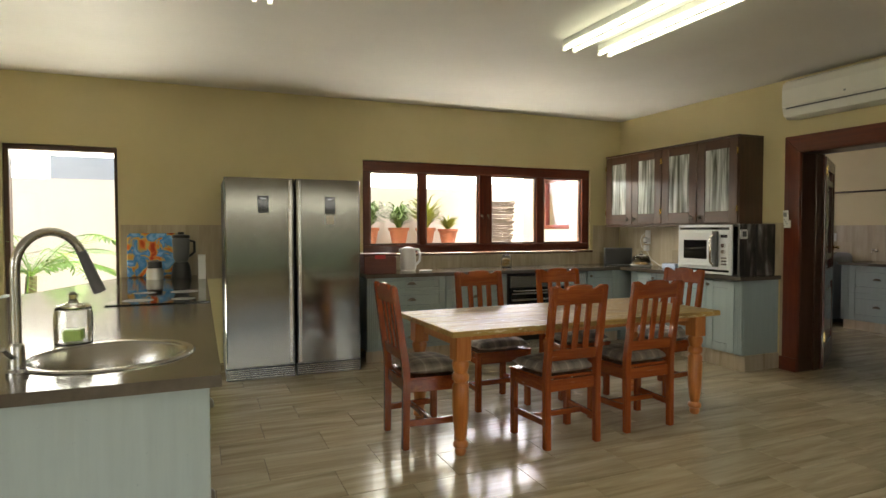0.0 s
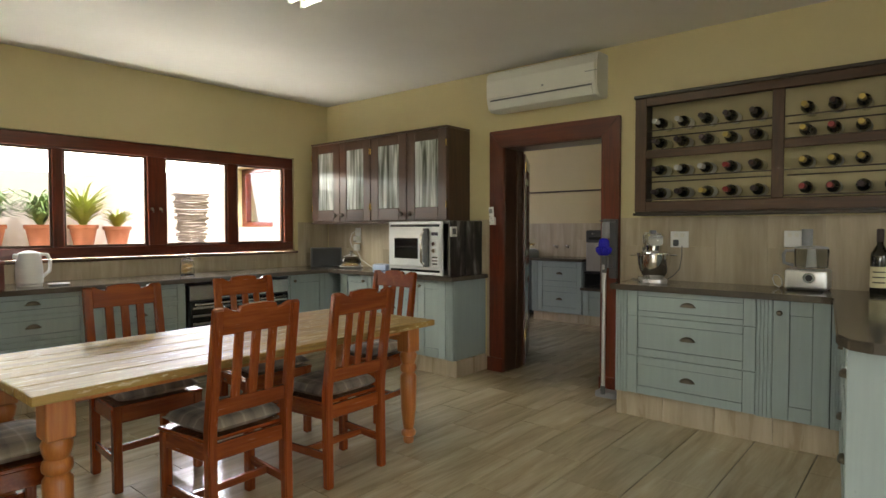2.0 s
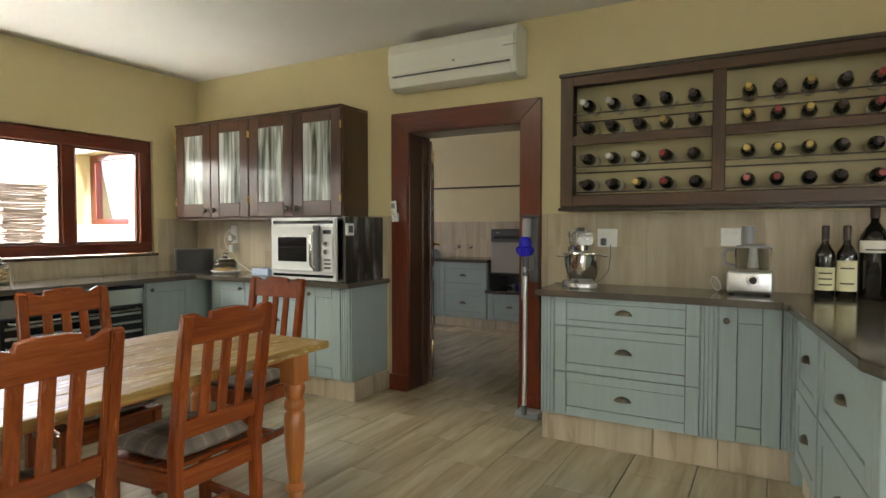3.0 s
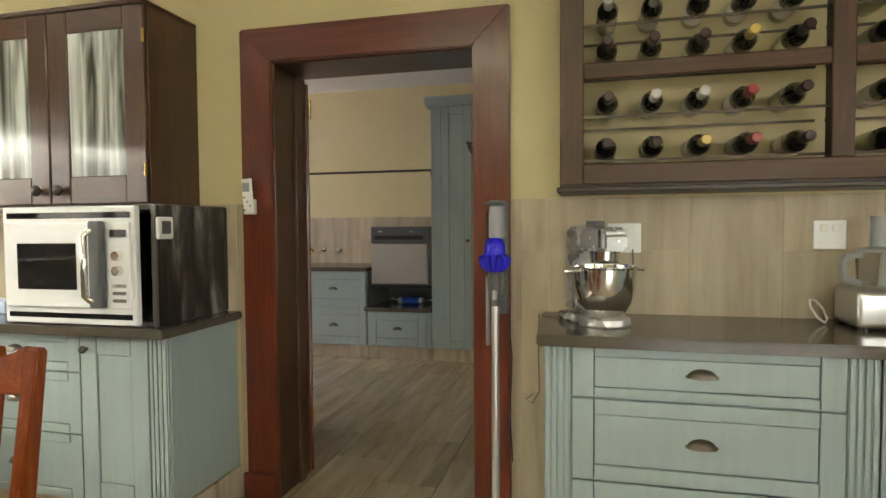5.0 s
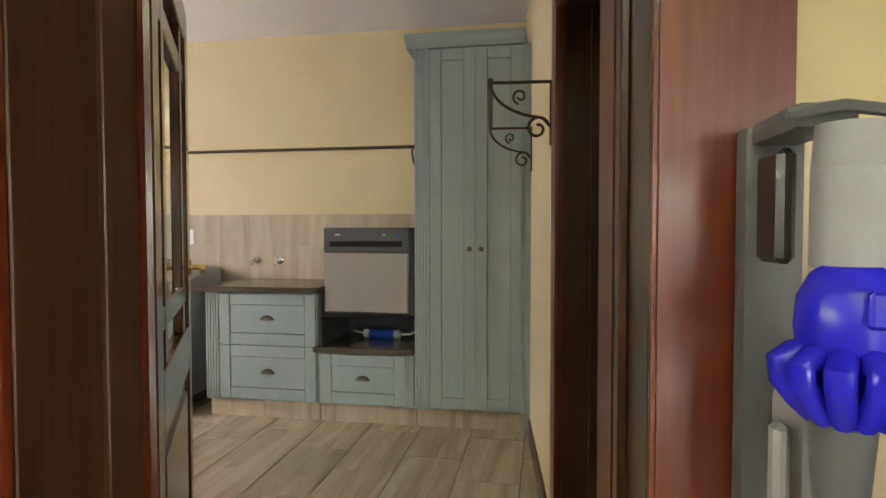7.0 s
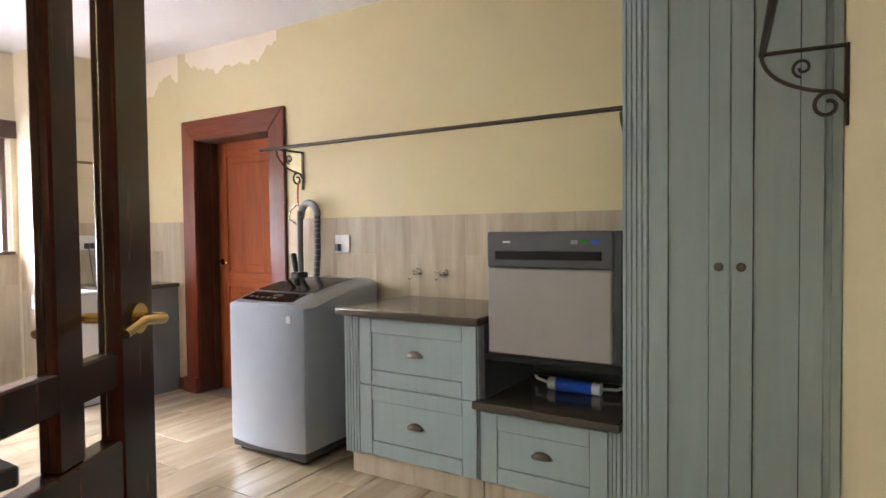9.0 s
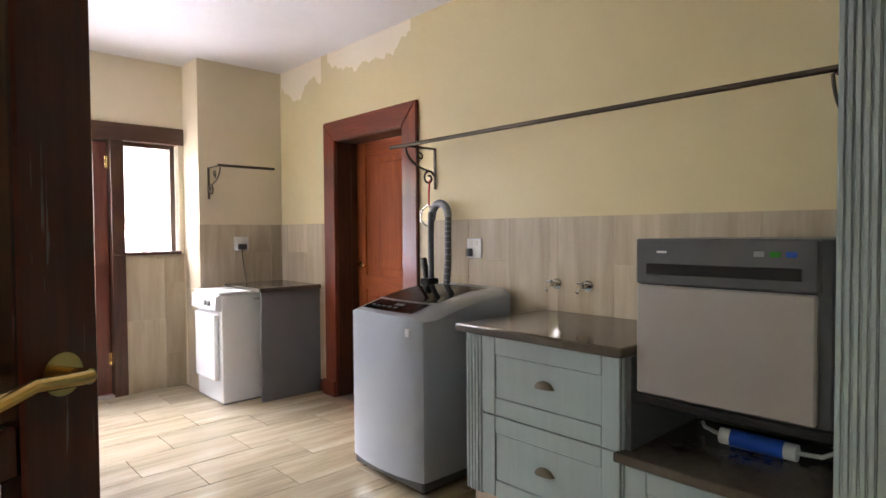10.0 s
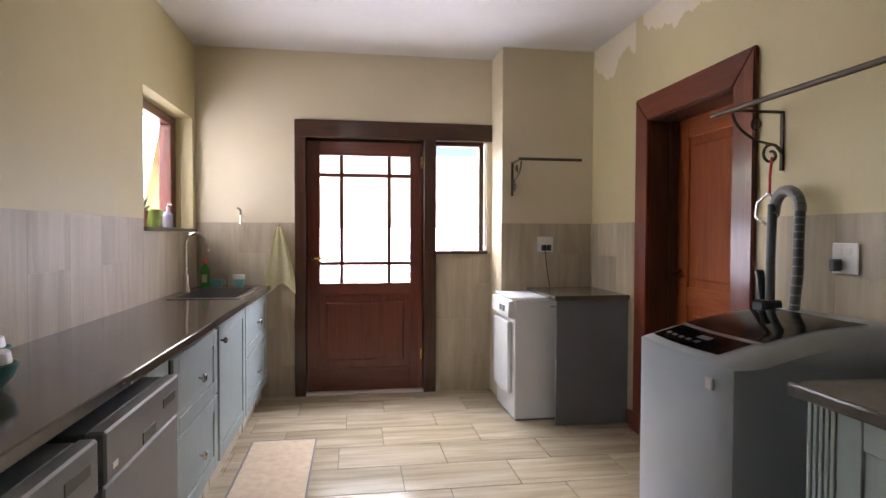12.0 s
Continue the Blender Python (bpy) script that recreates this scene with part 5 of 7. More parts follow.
# air conditioner
t = thing("air_conditioner", (5.85, 3.75, 2.34), 0, "cream-white wall-mounted split air conditioner", "air conditioner")
bm = B()
extrude_profile(bm, [(5.848, 2.345), (5.70, 2.335), (5.655, 2.36), (5.635, 2.42), (5.63, 2.60), (5.645, 2.66), (5.68, 2.685), (5.848, 2.69)], "y", 3.24, 4.285)
bmesh.ops.bevel(bm, geom=list(bm.edges), offset=0.008, segments=2, affect="EDGES")
part("casing", bm, M_ACWHITE, t, world_space=True, smooth=True)
bm = B()
extrude_profile(bm, [(5.6285, 2.44), (5.622, 2.45), (5.619, 2.59), (5.632, 2.652), (5.640, 2.655), (5.629, 2.59)], "y", 3.25, 4.275)
part("front_cover", bm, M_ACWHITE, t, world_space=True)
part("outlet_slot", box(B(), (5.6275, 3.28, 2.421), (5.64, 4.24, 2.432)), M_GREY, t, world_space=True)
bm = B()
extrude_profile(bm, [(5.628, 2.415), (5.654, 2.352), (5.660, 2.354), (5.634, 2.419)], "y", 3.28, 4.24)
part("louvre", bm, M_ACWHITE, t, world_space=True)
part("maker_mark", box(B(), (5.617, 3.70, 2.475), (5.6205, 3.72, 2.49), 0.001), M_MID, t, world_space=True)
part("lettering_bar", box(B(), (5.616, 3.23, 2.525), (5.6195, 3.33, 2.53)), M_MID, t, world_space=True)

t.matrix_world = pose(5.85, 3.75, 2.362)


# ceiling fluorescent fittings
def tube_light(x, y0, y1, label):
    t = thing("ceiling_light", (x, (y0 + y1) / 2, CEIL), 0, label, "ceiling light", "fluorescent fittings")
    part("batten", box(B(), (x - 0.045, y0, CEIL - 0.05), (x + 0.045, y1, CEIL - 0.001), 0.006), M_WHITE, t, world_space=True)
    for dx in (-0.045, 0.045):
        part("tube", cyl(B(), (x + dx, y0 + 0.02, CEIL - 0.075), (x + dx, y1 - 0.02, CEIL - 0.075), 0.013, n=14), M_LAMP, t, "glowing white fluorescent tube", world_space=True, smooth=True)
        for y in (y0 + 0.008, y1 - 0.03):
            part("lamp_holder", box(B(), (x + dx - 0.014, y, CEIL - 0.095), (x + dx + 0.014, y + 0.022, CEIL - 0.05), 0.004), M_WHITE, t, world_space=True)
    return t


tube_light(3.24, 2.75, 4.22, "lit twin fluorescent batten fixed to the ceiling")
tube_light(3.56, 2.75, 4.22, "lit twin fluorescent batten fixed to the ceiling")
tube_light(0.72, 2.65, 4.12, "lit twin fluorescent batten fixed to the ceiling")
tube_light(1.02, 2.65, 4.12, "lit twin fluorescent batten fixed to the ceiling")


# ---- kitchen: on the worktops ----
def socket(name, m, w, h, label, plugs=0, cat="socket"):
    """Wall plate; local: xz plane, facing -y."""
    s = new(name)
    s.matrix_world = m
    BASE[s] = m.copy()
    tagged(s, label, cat)
    part("plate", box(B(), (-w / 2, -0.01, -h / 2), (w / 2, -0.0005, h / 2), 0.003), M_WHITE, s)
    for i in range(2):
        part("switch", box(B(), (-w * 0.3 + i * w * 0.36, -0.0135, h * 0.12), (-w * 0.3 + i * w * 0.36 + w * 0.22, -0.0098, h * 0.36), 0.002), M_ACWHITE, s)
    for i in range(plugs):
        bm = box(B(), (-0.035 + i * 0.04, -0.05, -h * 0.42), (-0.003 + i * 0.04, -0.0105, -h * 0.02), 0.006)
        part("plug", bm, M_BLACK if plugs == 2 else M_GREY, s)
    return s


EAST = -90
socket("socket", pose(5.842, 2.665, 1.245, 0, 0, EAST), 0.13, 0.12, "white double wall socket with grey plug on the tiles", 1)
socket("socket", pose(5.842, 1.93, 1.255, 0, 0, EAST), 0.11, 0.11, "white wall socket behind the food processor", 0)
socket("socket", pose(5.842, 6.23, 1.25, 0, 0, EAST), 0.09, 0.17, "white upright wall socket with adapters and cables", 1)
socket("socket", pose(2.215, 6.772, 1.22, 0, 0, 0), 0.07, 0.12, "white wall socket beside the window", 0)

# stand mixer, its head towards the room
t = thing("stand_mixer", (5.60, 2.775, WT), 30, "silver stand mixer with polished steel bowl", "mixer")
bm = B()
box(bm, (0.02, -0.085, 0.0), (0.15, 0.085, 0.032), 0.014, seg=3)
lathe(bm, [(0.088, 0.0), (0.092, 0.006), (0.09, 0.026), (0.078, 0.033)], (-0.05, 0, 0), 32)
part("base", bm, M_SATIN, t, smooth=True)
bm = B()
extrude_profile(bm, [(0.075, 0.033), (0.15, 0.033), (0.14, 0.15), (0.145, 0.262), (0.06, 0.262), (0.07, 0.15)], "y", -0.055, 0.055)
bmesh.ops.bevel(bm, geom=list(bm.edges), offset=0.012, segments=2, affect="EDGES")
part("column", bm, M_SATIN, t, smooth=True)
bm = B()
extrude_profile(bm, [(-0.125, 0.268), (0.14, 0.263), (0.155, 0.285), (0.15, 0.345), (0.12, 0.36), (-0.11, 0.352), (-0.128, 0.33)], "y", -0.05, 0.05)
bmesh.ops.bevel(bm, geom=list(bm.edges), offset=0.011, segments=2, affect="EDGES")
part("motor_head", bm, M_SATIN, t, smooth=True)
part("head_knob", box(B(), (-0.02, -0.022, 0.3535), (0.045, 0.022, 0.377), 0.007, seg=2), M_GREY, t, smooth=True)
part("head_slot", box(B(), (0.09, 0.0495, 0.322), (0.135, 0.0515, 0.335)), M_BLACK, t)
part("nose_band", box(B(), (-0.108, -0.0515, 0.28), (-0.09, 0.0515, 0.345), 0.001), M_CHROME, t)
part("drive_collar", cyl(B(), (-0.05, 0, 0.226), (-0.05, 0, 0.268), 0.05, 0.055, 24), M_CHROME, t, smooth=True)
bm = lathe(B(), [(0.055, 0.034), (0.07, 0.042), (0.095, 0.085), (0.109, 0.14), (0.114, 0.205), (0.119, 0.21), (0.119, 0.214), (0.112, 0.212), (0.106, 0.14), (0.09, 0.09), (0.06, 0.05), (0.002, 0.048)], (-0.05, 0, 0), 40)
part("bowl", bm, M_CHROME, t, "mirror-polished steel bowl", smooth=True)
for sx in (-1, 1):
    bm = B()
    tube(bm, [(-0.07, sx * 0.108, 0.2), (-0.066, sx * 0.152, 0.197), (-0.05, sx * 0.157, 0.197), (-0.034, sx * 0.152, 0.197), (-0.03, sx * 0.108, 0.2)], 0.005, 8)
    part("bowl_handle", bm, M_CHROME, t, smooth=True)
part("speed_dial", cyl(B(), (0.07, -0.051, 0.305), (0.07, -0.07, 0.305), 0.022, 0.02, 18), M_GREY, t)
c = thing("mixer_cable", (5.70, 2.9, ZT), 0, "thin grey power cable hanging off the worktop end", "cable")
bm = B()
tube(bm, [(5.66, 2.84, 0.942), (5.70, 2.92, 0.942), (5.74, 2.975, 0.943), (5.76, 3.0, 0.936), (5.765, 3.004, 0.75), (5.77, 3.0, 0.62), (5.79, 3.03, 0.56), (5.80, 3.06, 0.57), (5.80, 3.03, 0.595)], 0.0028, 6)
part("cord", bm, M_GREY, c, world_space=True)
c = thing("plug_cable", (5.80, 2.63, ZT), 0, "thin grey cable from socket plug to mixer", "cable")
bm = B()
tube(bm, [(5.80, 2.635, 1.2), (5.79, 2.632, 1.12), (5.77, 2.64, 1.03), (5.72, 2.67, 0.98), (5.68, 2.70, 0.955)], 0.003, 6)
part("cord", bm, M_GREY, c, world_space=True)

# food processor
t = thing("food_processor", (5.68, 1.82, WT), -90, "grey-silver food processor with clear bowl and handle", "food processor")
bm = B()
box(bm, (-0.115, -0.1, 0.006), (0.115, 0.1, 0.135), 0.02, seg=3)
part("motor_base", bm, M_ALU, t, smooth=True)
for x in (-0.09, 0.09):
    for y in (-0.08, 0.08):
        part("foot", cyl(B(), (x, y, 0), (x, y, 0.008), 0.014, n=10), M_BLACK, t)
part("dial", cyl(B(), (0.02, -0.1, 0.085), (0.02, -0.125, 0.085), 0.036, 0.033, 24), M_CHROME, t, smooth=True)
part("dial_centre", cyl(B(), (0.02, -0.125, 0.085), (0.02, -0.128, 0.085), 0.02, n=20), M_BLACK, t)
bm = lathe(B(), [(0.075, 0.136), (0.09, 0.15), (0.095, 0.255), (0.092, 0.26), (0.088, 0.255), (0.083, 0.152), (0.002, 0.145)], (0.015, 0, 0), 28)
part("bowl", bm, M_SMOKE, t, smooth=True)
bm = lathe(B(), [(0.092, 0.261), (0.09, 0.272), (0.05, 0.28), (0.002, 0.281)], (0.015, 0, 0), 28)
part("lid", bm, M_MID, t, smooth=True)
part("feed_tube", cyl(B(), (-0.01, 0.0, 0.28), (-0.01, 0.0, 0.385), 0.03, 0.032, 20), M_MID, t, smooth=True)
part("blade_hub", cyl(B(), (0.015, 0, 0.146), (0.015, 0, 0.25), 0.03, 0.022, 16), M_WHITE, t, smooth=True)
bm = B()
tube(bm, [(-0.075, -0.02, 0.25), (-0.12, -0.03, 0.25), (-0.135, -0.03, 0.22), (-0.13, -0.03, 0.17), (-0.078, -0.02, 0.155)], 0.011, 10)
part("handle", bm, M_MID, t, smooth=True)
c = thing("white_cable", (5.7, 2.0, ZT), 0, "coiled white cable beside the food processor", "cable")
bm = B()
tube(bm, [(5.73 + 0.03 * math.cos(a * 0.9), 2.0 + 0.028 * math.sin(a * 0.9), 0.943 + 0.05 * (1 + math.sin(a * 0.9 + 1)) * 0.8) for a in range(14)], 0.004, 6)
part("cord", bm, M_WHITE, c, world_space=True)


def standing_bottle(x, y, r, h, label_mat, tag, bars, low=0.14, high=0.5):
    b = thing("standing_wine_bottle", (x, y, WT), 0, tag, "wine bottle", "bottles on the worktop")
    part("glass", lathe(B(), [(p * r / 0.038, z * h / 0.31) if p > 0.02 else (p * (0.6 + 0.4 * r / 0.038), z * h / 0.31) for p, z in bottle_profile()], n=24), M_BOTTLE, b, smooth=True)
    part("capsule", lathe(B(), [(0.0165 * (0.6 + 0.4 * r / 0.038) * 1.02, 0.80 * h), (0.0175 * (0.6 + 0.4 * r / 0.038), 0.99 * h), (0.014, 1.004 * h)], n=18), M_CAPS[0], b, smooth=True)
    bm = B()
    z0, z1 = low * h, high * h
    n = 12
    rings = [[bm.verts.new(((r + 0.0008) * math.cos(radians(105 + 150 * i / n)), (r + 0.0008) * math.sin(radians(105 + 150 * i / n)), z)) for i in range(n + 1)] for z in (z0, z1)]
    for i in range(n):
        bm.faces.new((rings[0][i], rings[0][i + 1], rings[1][i + 1], rings[1][i]))
    lab = part("label", bm, label_mat, b, smooth=True)
    for k in range(bars):
        bm = B()
        zc = z0 + (z1 - z0) * (0.25 + 0.5 * k / max(1, bars - 1))
        rr = [[bm.verts.new(((r + 0.0014) * math.cos(radians(140 + 80 * i / 8)), (r + 0.0014) * math.sin(radians(140 + 80 * i / 8)), zc + dz)) for i in range(9)] for dz in (-0.004, 0.004)]
        for i in range(8):
            bm.faces.new((rr[0][i], rr[0][i + 1], rr[1][i + 1], rr[1][i]))
        part("print_line", bm, M_INK, lab)
    return b


standing_bottle(5.70, 1.462, 0.047, 0.385, M_LABEL, "dark wine bottle with yellow-cream label on the worktop", 3, 0.1, 0.42)
standing_bottle(5.70, 1.365, 0.047, 0.385, M_LABEL, "dark wine bottle with tall cream label on the worktop", 2, 0.1, 0.52)
standing_bottle(5.73, 1.243, 0.068, 0.53, M_LABELW, "large dark magnum bottle with pale label band", 1, 0.46, 0.58)
standing_bottle(5.66, 1.15, 0.047, 0.385, M_LABEL, "dark wine bottle with cream label beside the magnum", 2, 0.1, 0.5)

# remote control in its holder, on the architrave
t = thing("remote_control", (5.81, 4.335, 1.36), -90, "white air conditioner remote in a wall holder", "remote control")
part("holder", box(B(), (-0.024, -0.022, 0.0), (0.026, 0.008, 0.07), 0.004), M_WHITE, t)
part("body", box(B(), (-0.027, -0.032, 0.0), (0.027, -0.0225, 0.165), 0.005, rot=(0, -4, 0)), M_WHITE, t)
part("screen", box(B(), (-0.024, -0.034, 0.105), (0.012, -0.0318, 0.145), 0.001), M_MID, t)
for i in range(3):
    for j in range(4):
        part("button", box(B(), (-0.02 + i * 0.015, -0.034, 0.015 + j * 0.019), (-0.01 + i * 0.015, -0.0318, 0.025 + j * 0.019), 0.001), M_MID if (i + j) % 3 == 0 else M_ACWHITE, t)

# cordless vacuum cleaner on the other side board
VY = 3.16
t = thing("vacuum_cleaner", (5.68, VY, 0), -90, "cordless stick vacuum, cobalt blue and grey, hung on its dock", "vacuum cleaner")
part("dock", box(B(), (-0.035, 0.10, 0.93), (0.03, 0.14, 1.40), 0.012, seg=2), M_GREY, t, smooth=True)
part("dock_arm", box(B(), (-0.03, -0.02, 1.375), (0.025, 0.1, 1.40), 0.008, seg=2), M_GREY, t, smooth=True)
part("wand", cyl(B(), (0.0, -0.06, 0.1), (0.0, -0.05, 1.0), 0.0155, n=18), M_ALU, t, smooth=True)
part("wand_collar", cyl(B(), (0.0, -0.05, 0.985), (0.0, -0.05, 1.115), 0.017, 0.027, 18), M_GREY, t, smooth=True)
part("release_button", box(B(), (-0.009, -0.075, 1.01), (0.009, -0.064, 1.05), 0.004), M_ALU, t)
part("battery", box(B(), (-0.02, -0.02, 1.02), (0.022, 0.06, 1.12), 0.012, seg=2), M_MID, t, smooth=True)
bm = lathe(B(), [(0.02, 1.135), (0.03, 1.142), (0.038, 1.165), (0.042, 1.2), (0.04, 1.225), (0.03, 1.245), (0.022, 1.252)], (0.0, -0.06, 0), 26)
part("motor_body", bm, M_VBLUE, t, "glossy cobalt blue cyclone body", smooth=True)
for k in range(7):
    a = math.pi * (k / 6) + math.pi
    ca, sa = math.cos(a), math.sin(a)
    bm = B()
    tube(bm, [(0.03 * ca, -0.06 + 0.03 * sa, 1.178), (0.044 * ca, -0.06 + 0.043 * sa, 1.177), (0.054 * ca, -0.06 + 0.052 * sa, 1.17), (0.052 * ca, -0.06 + 0.05 * sa, 1.156), (0.038 * ca, -0.06 + 0.038 * sa, 1.138), (0.026 * ca, -0.06 + 0.026 * sa, 1.127)], 0.0115, 10)
    part("cyclone_cone", bm, M_VBLUE, t, smooth=True)
part("logo_plate", box(B(), (-0.008, -0.109, 1.205), (0.008, -0.1, 1.235), 0.003), M_VBLUE, t)
part("bin_latch", box(B(), (-0.04, -0.01, 1.25), (-0.022, 0.05, 1.36), 0.006), M_BLACK, t)
part("dust_bin", cyl(B(), (0.006, -0.045, 1.25), (0.006, -0.045, 1.335), 0.031, 0.031, 24), M_MID, t, "smoky grey clear bin", smooth=True)
part("bin_cap", cyl(B(), (0.006, -0.045, 1.3352), (0.006, -0.045, 1.374), 0.031, 0.028, 24), M_MID, t, smooth=True)
bm = B()
tube(bm, [(-0.045, -0.04, 1.385), (0.0, -0.045, 1.39), (0.04, -0.04, 1.385)], 0.006, 8)
part("handle", bm, M_GREY, t, smooth=True)
part("crevice_tool", box(B(), (-0.043, -0.022, 0.82), (-0.028, 0.0, 1.1), 0.005), M_MID, t)
bm = B()
box(bm, (-0.085, -0.12, 0.0), (0.085, 0.0, 0.05), 0.016, seg=2)
bmesh.ops.translate(bm, vec=(0, 0.09, 0), verts=bm.verts)
part("floor_head", bm, M_MID, t, smooth=True)
bm = B()
tube(bm, [(0.0, -0.06, 0.045), (0.0, -0.065, 0.08), (0.0, -0.06, 0.105)], 0.019, 12)
part("neck", bm, M_GREY, t, smooth=True)
bm = B()
tube(bm, [(0.03, 0.1, 0.95), (0.045, 0.11, 0.75), (0.035, 0.12, 0.5), (0.045, 0.12, 0.3)], 0.003, 6)
part("charging_cord", bm, M_BLACK, t)

# along the window counter
t = thing("storage_box", (2.36, 6.33, ZT), 0, "dark red-brown lacquered wooden box with lid", "box")
part("body", box(B(), (-0.17, -0.12, 0.0), (0.17, 0.12, 0.175), 0.006), M_WICKER, t)
part("lid", box(B(), (-0.176, -0.126, 0.176), (0.176, 0.126, 0.205), 0.006), M_WICKER, t)
part("clasp", box(B(), (-0.06, -0.129, 0.15), (0.05, -0.1265, 0.19), 0.002), M_REDP, t)
t = thing("kettle", (2.73, 6.42, ZT), 0, "white electric jug kettle on its base", "kettle")
part("power_base", lathe(B(), [(0.08, 0.0), (0.082, 0.012), (0.07, 0.02)], n=28), M_WHITE, t, smooth=True)
part("jug", lathe(B(), [(0.084, 0.0205), (0.088, 0.03), (0.087, 0.13), (0.078, 0.225), (0.068, 0.25), (0.03, 0.265), (0.002, 0.268)], n=28), M_WHITE, t, smooth=True)
bm = B()
tube(bm, [(0.066, 0, 0.24), (0.118, 0, 0.235), (0.138, 0, 0.19), (0.132, 0, 0.11), (0.083, 0, 0.065)], 0.013, 10)
part("handle", bm, M_WHITE, t, smooth=True)
part("spout", box(B(), (-0.1, -0.024, 0.205), (-0.055, 0.024, 0.247), 0.01), M_WHITE, t)
t = thing("saucer", (2.9, 6.34, ZT), 0, "small white dish beside the kettle", "dish")
part("dish", lathe(B(), [(0.04, 0), (0.075, 0.012), (0.073, 0.014), (0.035, 0.005), (0.002, 0.005)], n=24), M_WHITE, t, smooth=True)
t = thing("biscuit_jar", (4.03, 6.6, ZT), 0, "clear glass jar of biscuits with domed lid", "jar")
part("glass", lathe(B(), [(0.05, 0.0), (0.062, 0.006), (0.066, 0.06), (0.058, 0.105), (0.05, 0.115), (0.047, 0.113), (0.055, 0.102), (0.062, 0.06), (0.058, 0.01), (0.002, 0.008)], n=28), M_CLEAR, t, smooth=True)
part("lid", lathe(B(), [(0.055, 0.117), (0.05, 0.135), (0.03, 0.155), (0.012, 0.16), (0.018, 0.178), (0.014, 0.192), (0.002, 0.195)], n=24), M_CLEAR, t, smooth=True)
bm = B()
r2 = random.Random(3)
for k in range(16):
    x, y, z = r2.uniform(-0.03, 0.03), r2.uniform(-0.03, 0.03), 0.02 + 0.07 * k / 16
    cyl(bm, (x, y, z), (x + r2.uniform(-0.003, 0.003), y + 0.004, z + 0.009), 0.02, 0.018, 10)
part("biscuits", bm, M_COOKIE, t)
t = thing("speaker", (5.57, 6.47, ZT), -32, "dark grey rectangular table speaker", "speaker")
part("cabinet", box(B(), (-0.17, -0.05, 0.0), (0.17, 0.06, 0.215), 0.01, seg=2), M_GREY, t)
part("grille", box(B(), (-0.155, -0.056, 0.012), (0.155, -0.0505, 0.203), 0.004), M_BLACK, t)
t = thing("cake_dome", (5.6, 6.08, ZT), 0, "clear glass dome over a white plate", "cake dome")
part("plate", lathe(B(), [(0.1, 0), (0.13, 0.018), (0.125, 0.024), (0.002, 0.02)], n=28), M_WHITE, t, smooth=True)
part("dome", lathe(B(), [(0.11, 0.0245), (0.11, 0.07), (0.085, 0.125), (0.03, 0.15), (0.014, 0.155), (0.022, 0.175), (0.004, 0.187)], n=28), M_CLEAR, t, smooth=True)
part("biscuits", lathe(B(), [(0.05, 0.0235), (0.055, 0.035), (0.03, 0.045), (0.002, 0.046)], n=14), M_COOKIE, t)
c = thing("adapter_cable", (5.8, 6.18, ZT), 0, "white adapters with a looping cable on the socket", "cable")
bm = B()
box(bm, (5.775, 6.2, 1.19), (5.829, 6.25, 1.24), 0.006)
box(bm, (5.775, 6.19, 1.08), (5.83, 6.245, 1.15), 0.006)
tube(bm, [(5.79, 6.22, 1.3), (5.76, 6.25, 1.27), (5.75, 6.27, 1.2), (5.77, 6.26, 1.12), (5.78, 6.22, 1.1)], 0.004, 6)
tube(bm, [(5.79, 6.2, 1.08), (5.77, 6.1, 0.98), (5.70, 5.88, 0.92), (5.66, 5.78, 0.905), (5.62, 5.68, 0.905)], 0.004, 6)
part("adapters", bm, M_WHITE, c, world_space=True)
t = thing("plastic_tub", (5.60, 5.58, ZT), -90, "pale blue plastic tub on the worktop", "tub")
part("tub", box(B(), (-0.1, -0.06, 0.0), (0.1, 0.06, 0.06), 0.012, seg=2), plain("pale_blue_plastic", (0.42, 0.5, 0.68), 0.4), t)
t = thing("card_box", (5.70, 5.50, ZT), -90, "small dark grey box behind the tub", "box")
part("box", box(B(), (-0.07, -0.03, 0.0), (0.07, 0.03, 0.14), 0.004), M_GREY, t)

# west worktop
t = thing("glass_jar", (0.20, 3.16, ZT), 0, "clear lidded glass jar with green sponge inside", "jar")
part("glass", lathe(B(), [(0.055, 0.0), (0.066, 0.006), (0.068, 0.12), (0.06, 0.14), (0.057, 0.138), (0.063, 0.118), (0.062, 0.012), (0.002, 0.01)], n=28), M_CLEAR, t, smooth=True)
part("lid", lathe(B(), [(0.064, 0.142), (0.06, 0.155), (0.02, 0.165), (0.012, 0.18), (0.02, 0.2), (0.003, 0.21)], n=24), M_CLEAR, t, smooth=True)
part("sponge", box(B(), (-0.035, -0.03, 0.015), (0.035, 0.03, 0.06), 0.006), M_LIME, t)
t = thing("soap_dispenser", (0.03, 2.72, ZT), 0, "clear soap bottle with white pump beside the tap", "soap bottle")
part("bottle", lathe(B(), [(0.03, 0), (0.036, 0.006), (0.036, 0.09), (0.015, 0.105), (0.012, 0.115)], n=20), M_CLEAR, t, smooth=True)
bm = B()
cyl(bm, (0, 0, 0.1151), (0, 0, 0.15), 0.011, n=12)
tube(bm, [(0, 0, 0.15), (0, 0, 0.16), (0.04, 0, 0.155)], 0.007, 8)
part("pump", bm, M_WHITE, t)
t = thing("picture_board", (0.27, 6.70, ZT), 0, "glossy cutting board printed with bright flowers", "board")
part("board", box(B(), (-0.24, -0.012, 0.004), (0.24, 0.012, 0.42), 0.008, rot=(-8, 0, 0)), M_BOARD, t)
